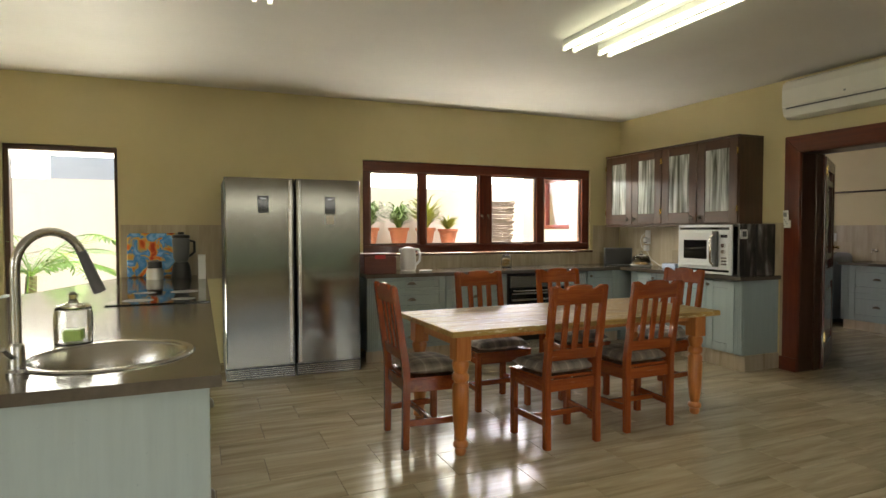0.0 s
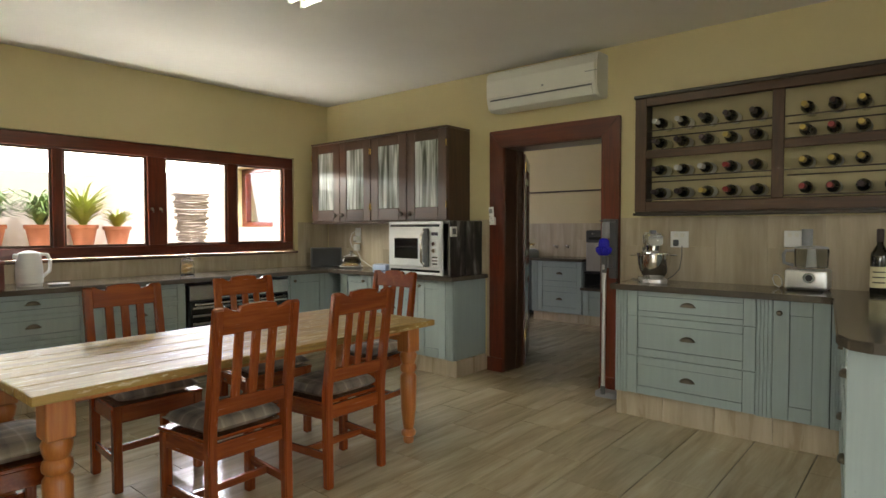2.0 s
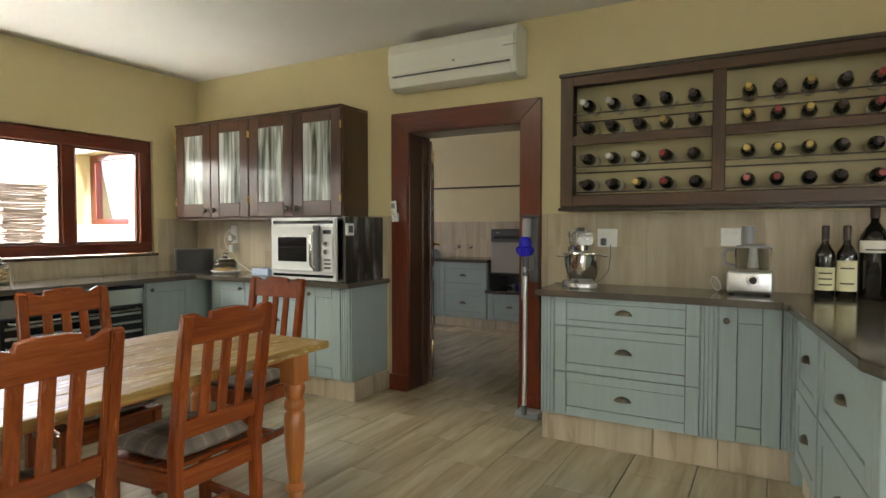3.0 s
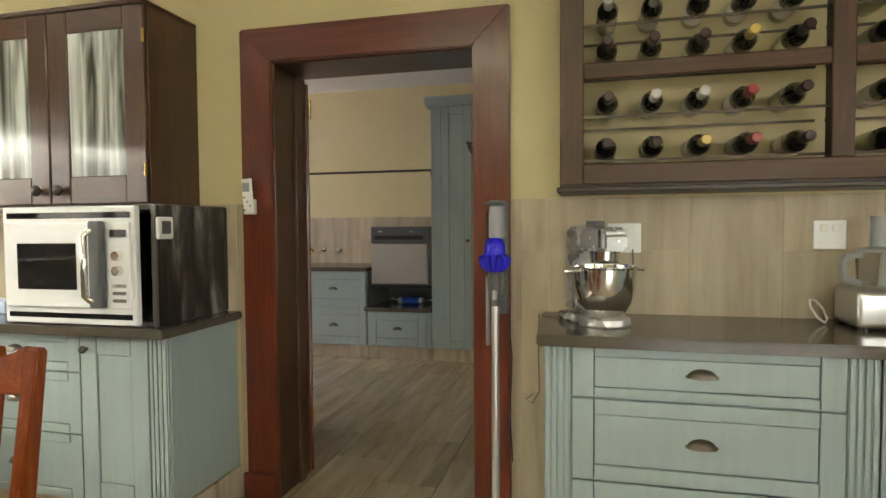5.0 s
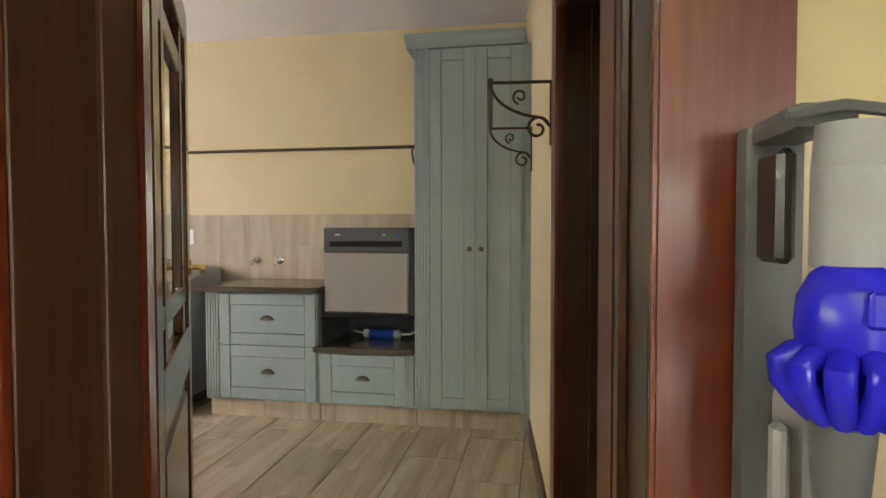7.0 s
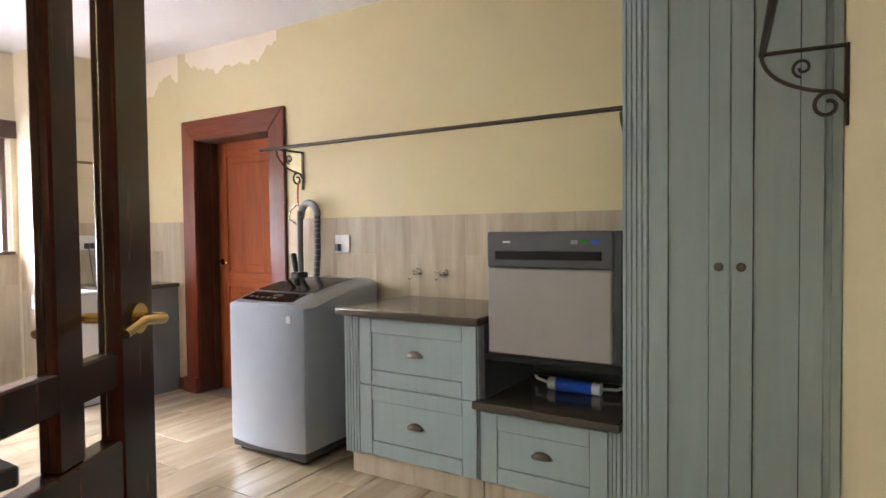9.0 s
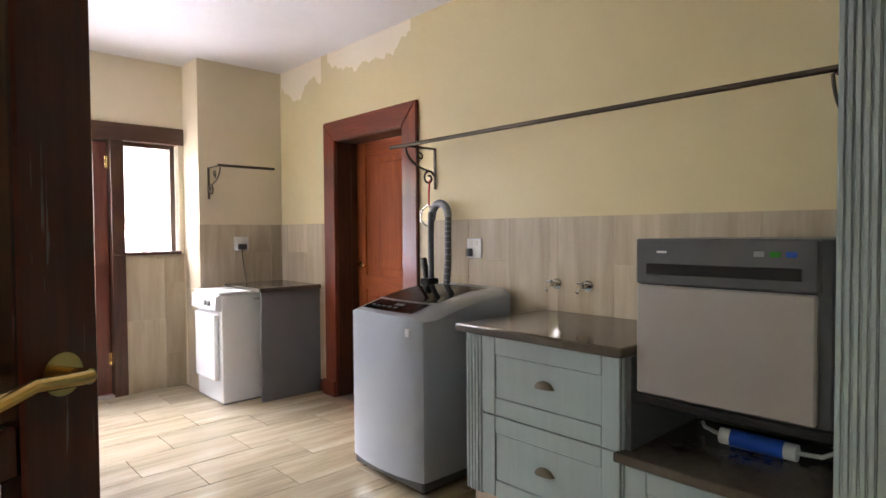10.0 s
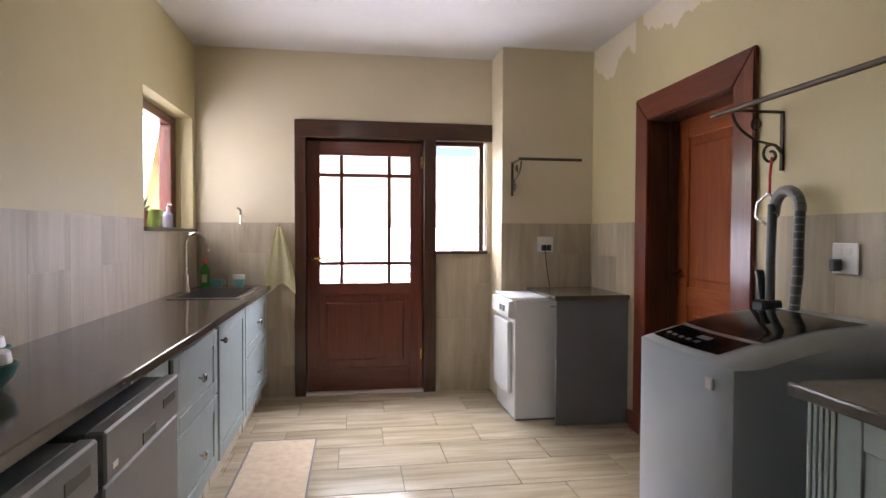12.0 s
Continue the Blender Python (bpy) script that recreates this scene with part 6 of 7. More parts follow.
t = thing("blender", (0.50, 6.5, ZT), 0, "black jug blender with dark glass jar", "blender")
part("base", lathe(B(), [(0.085, 0), (0.09, 0.01), (0.075, 0.12), (0.06, 0.15)], n=24), M_BLACK, t, smooth=True)
part("jug", lathe(B(), [(0.055, 0.151), (0.07, 0.2), (0.078, 0.36), (0.07, 0.372)], n=24), M_GREY, t, smooth=True)
part("lid", lathe(B(), [(0.08, 0.373), (0.078, 0.4), (0.03, 0.41), (0.025, 0.43), (0.003, 0.432)], n=24), M_BLACK, t, smooth=True)
bm = B()
tube(bm, [(0.07, 0, 0.35), (0.115, 0, 0.34), (0.115, 0, 0.24), (0.068, 0, 0.2)], 0.012, 8)
part("handle", bm, M_BLACK, t)
t = thing("coffee_grinder", (0.28, 6.42, ZT), 0, "small silver and black coffee grinder", "grinder")
part("base", lathe(B(), [(0.07, 0), (0.072, 0.08), (0.06, 0.1)], n=24), M_ALU, t, smooth=True)
part("lid", lathe(B(), [(0.062, 0.101), (0.06, 0.16), (0.02, 0.172), (0.003, 0.173)], n=24), M_BLACK, t, smooth=True)
t = thing("paper_box", (0.68, 6.35, ZT), 0, "white upright carton beside the fridge", "carton")
part("carton", box(B(), (-0.035, -0.1, 0), (0.03, 0.1, 0.22), 0.004), M_WHITE, t)


# ---- scullery ----
FX = 8.70
t = thing("tall_cupboard", (FX, 4.235, 0), -90, "tall grey-green painted two-door cupboard with fluted strips", "cupboard")
W = 0.70
part("body", box(B(), (0.0, 0.021, 0.13), (W, 0.62, 2.42)), M_BLUE, t)
pilaster(t, 0.0, 0.1, 0.13, 2.42)
front(t, "door", 0.103, 0.39, 0.14, 2.41, 0.07, "r", 1.16)
front(t, "door", 0.394, 0.68, 0.14, 2.41, 0.07, "l", 1.16)
pilaster(t, 0.683, W, 0.13, 2.42)
bm = B()
extrude_profile(bm, [(0.0, 2.421), (-0.01, 2.44), (-0.03, 2.455), (-0.05, 2.475), (-0.052, 2.5), (0.6, 2.5), (0.6, 2.421)], "x", -0.05, W)
part("cornice", bm, M_BLUE_H, t)
part("scribe_strip", box(B(), (8.702, 3.503, 0.0), (8.722, 3.5348, 2.42), 0.002), M_BLUE, t, world_space=True)
plinth(t, W, 0.6, 0.128, 0.06)
t = thing("drawer_cabinet", (FX, 5.70, 0), -90, "grey-green painted two-drawer scullery cabinet", "cabinet", "scullery cabinets")
carcass(t, 0.80, 0.62, 0.13, ZU)
pilaster(t, 0.0, 0.1, 0.13, ZU)
front(t, "drawer", 0.105, 0.795, 0.51, 0.855, 0.075, "cup")
front(t, "drawer", 0.105, 0.795, 0.14, 0.503, 0.075, "cup")
plinth(t, 0.80, 0.6, 0.128, 0.06)
counter("worktop", (8.665, 4.878, ZU), (9.34, 5.735, ZT), "polished dark stone worktop over the scullery drawers")
t = thing("drawer_cabinet", (FX, 4.895, 0), -90, "grey-green painted low single-drawer cabinet under the ice machine", "cabinet", "scullery cabinets")
carcass(t, 0.655, 0.62, 0.13, 0.474)
front(t, "drawer", 0.02, 0.60, 0.14, 0.465, 0.075, "cup")
pilaster(t, 0.605, 0.655, 0.13, 0.474)
plinth(t, 0.655, 0.6, 0.128, 0.06)
part("side_panel", box(B(), (0.0, 0.03, 0.513), (0.02, 0.62, 0.86)), M_GREY, t)
part("shelf", box(B(), (0.021, 0.02, 0.705), (0.654, 0.6, 0.73), 0.003), M_BLACK, t)
part("back_board", box(B(), (0.021, 0.6, 0.513), (0.654, 0.62, 1.25)), M_GREY, t)
counter("worktop", (8.675, 4.24, 0.475), (9.3, 4.918, 0.512), "polished dark stone low worktop of the alcove")
t = thing("ice_machine", (8.72, 4.565, 0.7305), -90, "stainless steel ice machine with black top panel", "ice machine")
w2 = 0.287
part("body", box(B(), (-w2, 0.03, 0), (w2 + 0.03, 0.56, 0.565), 0.005), M_GREY, t)
part("door", box(B(), (-w2 + 0.005, -0.005, 0.012), (w2 - 0.005, 0.029, 0.40), 0.006), M_FRONT, t)
part("top_panel", box(B(), (-w2, 0.0, 0.405), (w2, 0.029, 0.565), 0.006), M_GREY, t)
part("grip_slot", box(B(), (-w2 + 0.04, -0.003, 0.44), (w2 - 0.045, 0.001, 0.478), 0.002), M_BLACK, t)
part("maker_mark", box(B(), (-w2 + 0.08, -0.002, 0.515), (-w2 + 0.115, 0.001, 0.523)), M_ALU, t)
for x, mt in ((0.11, M_MID), (0.155, M_GREENB), (0.2, M_BLUEP)):
    part("button", box(B(), (x, -0.003, 0.51), (x + 0.03, 0.001, 0.527), 0.001), mt, t)
t = thing("water_filter", (9.05, 4.55, 0.5445), -90, "blue and white inline water filter with hoses", "water filter")
part("cartridge", cyl(B(), (-0.09, 0, 0), (0.09, 0, 0), 0.032, n=20), M_BLUEP, t, smooth=True)
for a, b in ((-0.13, -0.09), (0.09, 0.13)):
    part("end_cap", cyl(B(), (a, 0, 0), (b, 0, 0), 0.03, n=20), M_WHITE, t, smooth=True)
bm = B()
tube(bm, [(-0.13, 0, 0), (-0.2, 0.02, 0.01), (-0.24, 0.1, 0.0)], 0.008, 8)
part("hose", bm, M_WHITE, t)
bm = B()
tube(bm, [(0.13, 0, 0), (0.2, 0.02, 0.0), (0.24, 0.12, 0.01)], 0.008, 8)
part("hose", bm, M_WHITE, t)

# washing machine
t = thing("washing_machine", (8.97, 6.25, 0), -90, "silver top-loading washing machine with dark lid", "washing machine")
hw, hd, zt = 0.31, 0.33, 0.95
bm = B()
outl = []
for k in range(9):
    u = -1 + 2 * k / 8
    outl.append((u * (hw - 0.03), -hd - 0.035 * (1 - u * u)))
outl += [(hw - 0.008, -hd + 0.012), (hw, -hd + 0.04), (hw, hd), (-hw, hd), (-hw, -hd + 0.04), (-hw + 0.008, -hd + 0.012)]
extrude_profile(bm, outl, "z", 0.075, 0.88)
part("cabinet", bm, M_SILVER, t, smooth=True)
part("base", box(B(), (-hw + 0.015, -hd + 0.01, 0.02), (hw - 0.015, hd - 0.01, 0.0748), 0.01), M_GREY, t)
for sx in (-1, 1):
    for sy in (-1, 1):
        part("foot", cyl(B(), (sx * (hw - 0.06), sy * (hd - 0.06), 0), (sx * (hw - 0.06), sy * (hd - 0.06), 0.021), 0.022, n=12), M_BLACK, t)


def top_point(x, s, lift=0.0):
    """A point of the machine's curved top: x across, s from front (0) to back (1)."""
    y0 = -hd - 0.035 * max(0.0, 1 - (x / (hw - 0.03)) ** 2) + (0.012 if abs(x) > hw - 0.03 else 0.0)
    z = 0.90 + 0.085 * math.sin(min(1, s * 1.25) * math.pi / 2) + 0.02 * s
    edge = max(0.0, (abs(x) - (hw - 0.07)) / 0.07)
    return Vector((x, y0 + s * (hd - y0), max(0.882, z - 0.045 * edge ** 2.2) + lift))


bm = B()
xs = [-hw, -hw + 0.01, -hw + 0.03, -hw + 0.07] + [-0.16 + 0.08 * k for k in range(5)] + [hw - 0.07, hw - 0.03, hw - 0.01, hw]
vs = []
for k in range(13):
    s_ = k / 12
    vs.append([bm.verts.new(top_point(x, s_)) for x in xs])
low = [bm.verts.new((v.co.x, v.co.y, 0.8805)) for v in vs[0]]
lowb = [bm.verts.new((v.co.x, v.co.y, 0.8805)) for v in vs[-1]]
for a, b in zip([low] + vs, vs + [lowb]):
    for k in range(len(xs) - 1):
        bm.faces.new((a[k], a[k + 1], b[k + 1], b[k]))
for side in (0, -1):
    bm.faces.new([low[side]] + [r_[side] for r_ in vs] + [lowb[side]])
bmesh.ops.recalc_face_normals(bm, faces=bm.faces)
part("top_cover", bm, M_SILVER, t, smooth=True)


def on_top(nm, x0, x1, s0, s1, lift, mt, lab=""):
    bm = B()
    grid = [[bm.verts.new(top_point(x0 + (x1 - x0) * k / 6, s0 + (s1 - s0) * i / 6, lift)) for k in range(7)] for i in range(7)]
    for a, b in zip(grid, grid[1:]):
        for k in range(6):
            bm.faces.new((a[k], a[k + 1], b[k + 1], b[k]))
    bmesh.ops.solidify(bm, geom=list(bm.faces), thickness=-0.002)
    bmesh.ops.recalc_face_normals(bm, faces=bm.faces)
    return part(nm, bm, mt, t, lab, smooth=True)


on_top("control_panel", -0.22, 0.21, 0.05, 0.24, 0.003, M_GLASSBLK, "black glass control panel")
on_top("lid", -0.235, 0.235, 0.27, 0.86, 0.004, M_GLASSBLK, "dark tinted glass lid")
on_top("lid_edge", -0.235, 0.235, 0.245, 0.265, 0.005, M_ALU)
for k in range(5):
    on_top("key", -0.17 + k * 0.05, -0.14 + k * 0.05, 0.10, 0.125, 0.007, M_MID)
on_top("display", 0.0, 0.07, 0.15, 0.19, 0.007, M_MID)
part("badge", box(B(), (0.20, -hd - 0.022, 0.80), (0.235, -hd - 0.012, 0.84), 0.002), M_ALU, t)
on_top("warning_label", 0.12, 0.19, 0.82, 0.84, 0.008, M_LIME)

# dryer and its worktop with side panel
t = thing("tumble_dryer", (8.545, 8.2, 0), 0, "white tumble dryer with front door bulge", "dryer")
part("cabinet", box(B(), (0.02, 0.0, 0.01), (0.6, 0.5, 0.85), 0.012, seg=2), M_ENAMEL, t)
part("top", box(B(), (0.0, -0.004, 0.851), (0.6, 0.5, 0.87), 0.006), M_ENAMEL, t)
bm = B()
extrude_profile(bm, [(0.02, 0.72), (-0.028, 0.735), (-0.022, 0.84), (0.02, 0.85)], "y", 0.004, 0.496)
part("control_panel", bm, M_ENAMEL, t)
part("door", box(B(), (-0.022, 0.05, 0.18), (0.019, 0.45, 0.7), 0.014, seg=2), M_ENAMEL, t)
for y in (0.12, 0.2):
    part("dial", cyl(B(), (-0.022, y, 0.785), (-0.04, y, 0.785), 0.022, n=16), M_MID, t)
part("maker_mark", box(B(), (0.28, -0.006, 0.80), (0.36, -0.0005, 0.808)), M_MID, t)
part("skirt", box(B(), (0.03, 0.003, 0.0), (0.59, 0.48, 0.012)), M_GREY, t)
t = thing("side_panel", (9.07, 8.06, 0), 0, "grey laminated side panel under the dryer worktop", "panel")
part("board", box(B(), (-0.25, -0.001, 0.0), (0.272, 0.022, ZU - 0.001), 0.002), M_PANEL, t)
counter("worktop", (8.80, 8.04, ZU), (9.342, 8.705, ZT - 0.005), "dark stone worktop slab beside the inner door", None, 0.005)

# sink run along the west wall, fronts to the east
WX = 6.77


def west(y0, label, nm="cabinet", cat="cabinet"):
    return thing(nm, (WX, y0, 0), 90, label, cat, "sink run cabinets")


t = west(6.575, "grey-blue painted drawer cabinet beside the dishwasher", "drawer_cabinet")
carcass(t, 0.78, 0.52, 0.13, ZU - 0.002)
for a, b in ((0.51, 0.83), (0.14, 0.503)):
    f = front(t, "drawer", 0.03, 0.75, a, b, 0.07)
    knob(f, 0.39, (a + b) / 2, 0.0, 0.02, M_CHROME)
plinth(t, 0.78, 0.5, 0.128, 0.05)
part("filler_panel", box(B(), (-0.22, 0.012, 0.1), (-0.002, 0.03, ZU - 0.002), 0.002), M_BLUE, t)
t = west(7.36, "grey-blue painted door cabinet under the sink")
carcass(t, 0.74, 0.52, 0.13, 0.69)
front(t, "door", 0.01, 0.73, 0.14, 0.855, 0.07, "l", 0.76)
plinth(t, 0.74, 0.5, 0.128, 0.05)
t = west(8.105, "grey-blue painted two-drawer cabinet by the back door", "drawer_cabinet")
carcass(t, 0.94, 0.52, 0.13, 0.69)
for a, b in ((0.51, 0.85), (0.14, 0.503)):
    f = front(t, "drawer", 0.01, 0.90, a, b, 0.07)
    knob(f, 0.45, (a + b) / 2, 0.0, 0.02, M_CHROME)
part("top_rail", box(B(), (0.0, 0.022, 0.70), (0.94, 0.04, ZU - 0.002)), M_BLUE, t)
plinth(t, 0.94, 0.5, 0.128, 0.05)


def dishwasher(y0, label):
    t = thing("dishwasher", (6.845, y0, 0), 90, label, "dishwasher", "two dishwashers")
    part("body", box(B(), (0.01, 0.03, 0.04), (0.59, 0.55, 0.83), 0.004), M_GREY, t)
    part("door", box(B(), (0.005, -0.012, 0.10), (0.595, 0.029, 0.70), 0.006), M_DWSTEEL, t)
    part("control_panel", box(B(), (0.005, -0.016, 0.703), (0.595, 0.029, 0.835), 0.006), M_DWSTEEL, t)
    part("display", box(B(), (0.43, -0.018, 0.765), (0.55, -0.0155, 0.795), 0.001), M_BLACK, t)
    part("grip", box(B(), (0.25, -0.0185, 0.715), (0.36, -0.0155, 0.75), 0.002), M_BLACK, t)
    part("badge", box(B(), (0.04, -0.018, 0.73), (0.075, -0.0155, 0.745)), M_ALU, t)
    part("kick_plate", box(B(), (0.01, 0.03, 0.0), (0.59, 0.045, 0.095)), M_GREY, t)
    return t


dishwasher(5.75, "silver dishwasher under the stone worktop")
dishwasher(5.12, "silver dishwasher under the stone worktop")
end_cab = thing("cabinet", (WX, 4.82, 0), 90, "grey-blue painted end cabinet of the sink run", "cabinet", "sink run cabinets")
carcass(end_cab, 0.29, 0.52, 0.13, ZU - 0.002)
front(end_cab, "door", 0.01, 0.28, 0.14, 0.85, 0.06, "r", 0.76)
plinth(end_cab, 0.29, 0.5, 0.128, 0.05)
counter("worktop", (6.232, 4.8, ZU), (6.80, 9.055, ZT), "long dark stone worktop with inset steel sink", (6.32, 8.1, 6.72, 8.86))
t = thing("sink", (6.52, 8.48, ZT), 0, "rectangular stainless steel sink with drainer", "sink")
bm = B()
for a, b in (((-0.22, -0.40, 0.0005), (-0.19, 0.40, 0.006)), ((0.19, -0.40, 0.0005), (0.22, 0.40, 0.006)), ((-0.19, -0.40, 0.0005), (0.19, -0.37, 0.006)), ((-0.19, 0.37, 0.0005), (0.19, 0.40, 0.006))):
    box(bm, a, b, 0.002)
part("rim", bm, M_STEEL, t)
bm = B()
box(bm, (-0.19, -0.37, -0.16), (0.19, 0.37, 0.004))
bm.faces.ensure_lookup_table()
bmesh.ops.delete(bm, geom=[f for f in bm.faces if f.calc_center_median().z > 0], context="FACES_ONLY")
bmesh.ops.reverse_faces(bm, faces=bm.faces)
part("bowl", bm, M_STEEL, t)
t = thing("tap", (6.29, 8.55, ZT), 0, "chrome swan-neck mixer tap behind the sink", "tap")
part("body", lathe(B(), [(0.028, 0), (0.026, 0.03), (0.02, 0.05), (0.02, 0.12), (0.012, 0.13)], n=20), M_CHROME, t, smooth=True)
bm = B()
tube(bm, [(0, 0, 0.125), (0, 0, 0.3)] + [(0.075 - 0.075 * math.cos(a), 0, 0.33 + 0.085 * math.sin(a)) for a in [math.pi * k / 10 for k in range(11)]] + [(0.15, 0, 0.29)], 0.011, 12)
part("spout", bm, M_CHROME, t, smooth=True)
bm = B()
tube(bm, [(0.0, 0.02, 0.08), (0.0, 0.06, 0.09)], 0.008, 8)
part("lever", bm, M_CHROME, t)
# on the sink side
t = thing("detergent_bottle", (6.33, 8.92, ZT), 0, "green washing-up liquid bottle with red cap", "bottle")
part("bottle", lathe(B(), [(0.03, 0), (0.034, 0.01), (0.033, 0.13), (0.014, 0.17), (0.012, 0.18)], n=18, sy=0.7), M_GREENB, t, smooth=True)
part("cap", lathe(B(), [(0.013, 0.181), (0.013, 0.205), (0.006, 0.21), (0.005, 0.225)], n=14), M_REDP, t, smooth=True)
part("label", box(B(), (-0.018, -0.0245, 0.04), (0.018, -0.0225, 0.1)), M_LABEL, t)
t = thing("plastic_basket", (6.42, 8.96, ZT), 0, "clear plastic basket of scourers by the sink", "basket")
bm = B()
box(bm, (-0.10, -0.045, 0.0), (0.06, 0.045, 0.09), 0.008)
part("basket", bm, M_CLEAR, t)
part("sponge", box(B(), (-0.06, -0.02, 0.012), (0.03, 0.02, 0.06), 0.006), M_TURQ, t)
t = thing("cup", (6.57, 8.96, ZT), 0, "white and turquoise enamel cup by the sink", "cup")
part("cup", lathe(B(), [(0.032, 0), (0.038, 0.01), (0.045, 0.06), (0.044, 0.09), (0.04, 0.09), (0.036, 0.02), (0.002, 0.015)], n=22), M_TURQ, t, smooth=True)
part("rim", lathe(B(), [(0.0455, 0.06), (0.0455, 0.092), (0.043, 0.093)], n=22), M_WHITE, t, smooth=True)
t = thing("dish_cloth", (6.90, 9.055, 1.0), 0, "pale yellow checked cloth hanging from a hook", "cloth")
bm = B()
n, m2 = 14, 12
rows = []
for j in range(m2 + 1):
    v = j / m2
    z = 1.375 - 0.48 * v
    ring = []
    for i in range(n + 1):
        u = i / n * 2 - 1
        spread = 0.015 + 0.10 * min(1, v * 1.25) ** 0.8
        ring.append(bm.verts.new((6.865 + u * spread + 0.012 * v, 9.03 - 0.012 * math.cos(u * 7 + 1.5) * min(1, v + 0.3) - 0.012, z - 0.05 * v * abs(u) ** 1.5 + 0.02 * v * math.sin(3 * u + 1))))
    rows.append(ring)
for a, b in zip(rows, rows[1:]):
    for i in range(n):
        bm.faces.new((a[i], a[i + 1], b[i + 1], b[i]))
bmesh.ops.solidify(bm, geom=list(bm.faces), thickness=0.003)
part("cloth", bm, M_CLOTH, t, world_space=True, smooth=True)
part("hook", tube(B(), [(6.865, 9.05, 1.40), (6.865, 9.02, 1.395), (6.865, 9.01, 1.375), (6.865, 9.02, 1.365)], 0.004, 6), M_CHROME, t, world_space=True)
t = thing("wall_tap", (6.58, 9.05, 1.44), 0, "small chrome wall tap above the tiles", "tap")
bm = B()
cyl(bm, (6.58, 9.05, 1.45), (6.58, 9.0, 1.45), 0.012, n=12)
tube(bm, [(6.58, 9.0, 1.46), (6.58, 8.97, 1.5), (6.56, 8.95, 1.51)], 0.011, 10)
tube(bm, [(6.58, 8.99, 1.45), (6.585, 8.97, 1.4), (6.585, 8.97, 1.38)], 0.01, 10)
part("body", bm, M_CHROME, t, world_space=True, smooth=True)
for x, y, mt, h, r, lab in ((6.17, 8.02, M_TERRA, 0.1, 0.05, "small terracotta pot with leafy plant on the sill"), (6.18, 8.25, M_LIME, 0.115, 0.06, "lime green pot on the window sill")):
    t = thing("plant_pot", (x, y, 1.3498), 0, lab, "pot")
    part("pot", lathe(B(), [(r * 0.7, 0), (r, h), (r * 0.92, h), (r * 0.6, 0.02), (0.002, 0.02)], n=20), mt, t, smooth=True)
    if mt is M_TERRA:
        bm = B()
        r3 = random.Random(5)
        for k in range(40):
            a, l = r3.uniform(0, 6.28), r3.uniform(0.03, 0.09)
            p = Vector((0, 0, h * 0.8))
            q = p + Vector((math.cos(a) * l * 0.9, math.sin(a) * l * 0.9, r3.uniform(0.02, 0.12)))
            s = (q - p).cross(Vector((0, 0, 1))).normalized() * 0.012
            bm.faces.new([bm.verts.new(v) for v in (p, (p + q) / 2 + s, q, (p + q) / 2 - s)])
        part("leaves", bm, M_LEAF, t)
t = thing("soap_bottle", (6.19, 8.5, 1.3498), 0, "lilac soap bottle with pump on the sill", "soap bottle")
part("bottle", lathe(B(), [(0.03, 0), (0.034, 0.01), (0.034, 0.09), (0.012, 0.11), (0.01, 0.12)], n=18), M_LILAC, t, smooth=True)
bm = B()
cyl(bm, (0, 0, 0.121), (0, 0, 0.145), 0.01, n=12)
tube(bm, [(0, 0, 0.145), (0, 0, 0.16), (0.03, 0, 0.158)], 0.005, 8)
part("pump", bm, M_WHITE, t)
for x, y, z, mt, lab in ((6.345, 6.17, 0.0, M_TURQ, "turquoise bowl with white lid on the worktop"), (6.49, 5.93, 0.0, M_TURQ, "turquoise dish on the stone worktop")):
    t = thing("bowl", (x, y, ZT), 0, lab, "bowl")
    part("bowl", lathe(B(), [(0.04, 0), (0.07, 0.03), (0.085, 0.07), (0.08, 0.07), (0.06, 0.03), (0.002, 0.02)], n=26), mt, t, smooth=True)
    part("lid", lathe(B(), [(0.07, 0.071), (0.065, 0.1), (0.002, 0.105)], n=26), M_WHITE, t, smooth=True)
t = thing("rug", (7.02, 7.55, 0), 0, "beige woven rug with dark bound edge", "rug")
part("mat", box(B(), (-0.19, -0.4, 0.001), (0.19, 0.46, 0.011), 0.003), M_MAT, t)
for a, b in (((-0.2, -0.41, 0.001), (-0.1905, 0.47, 0.012)), ((0.1905, -0.41, 0.001), (0.2, 0.47, 0.012)), ((-0.19, 0.4605, 0.001), (0.19, 0.47, 0.012)), ((-0.19, -0.41, 0.001), (0.19, -0.4005, 0.012))):
    part("binding", box(B(), a, b, 0.002), M_MATB, t)


# iron rails on scrolled brackets
def spiral(c, r0, r1, a0, turns, n, u, v):
    return [Vector(c) + (r0 + (r1 - r0) * k / n) * (math.cos(a0 + turns * 2 * math.pi * k / n) * u + math.sin(a0 + turns * 2 * math.pi * k / n) * v) for k in range(n + 1)]


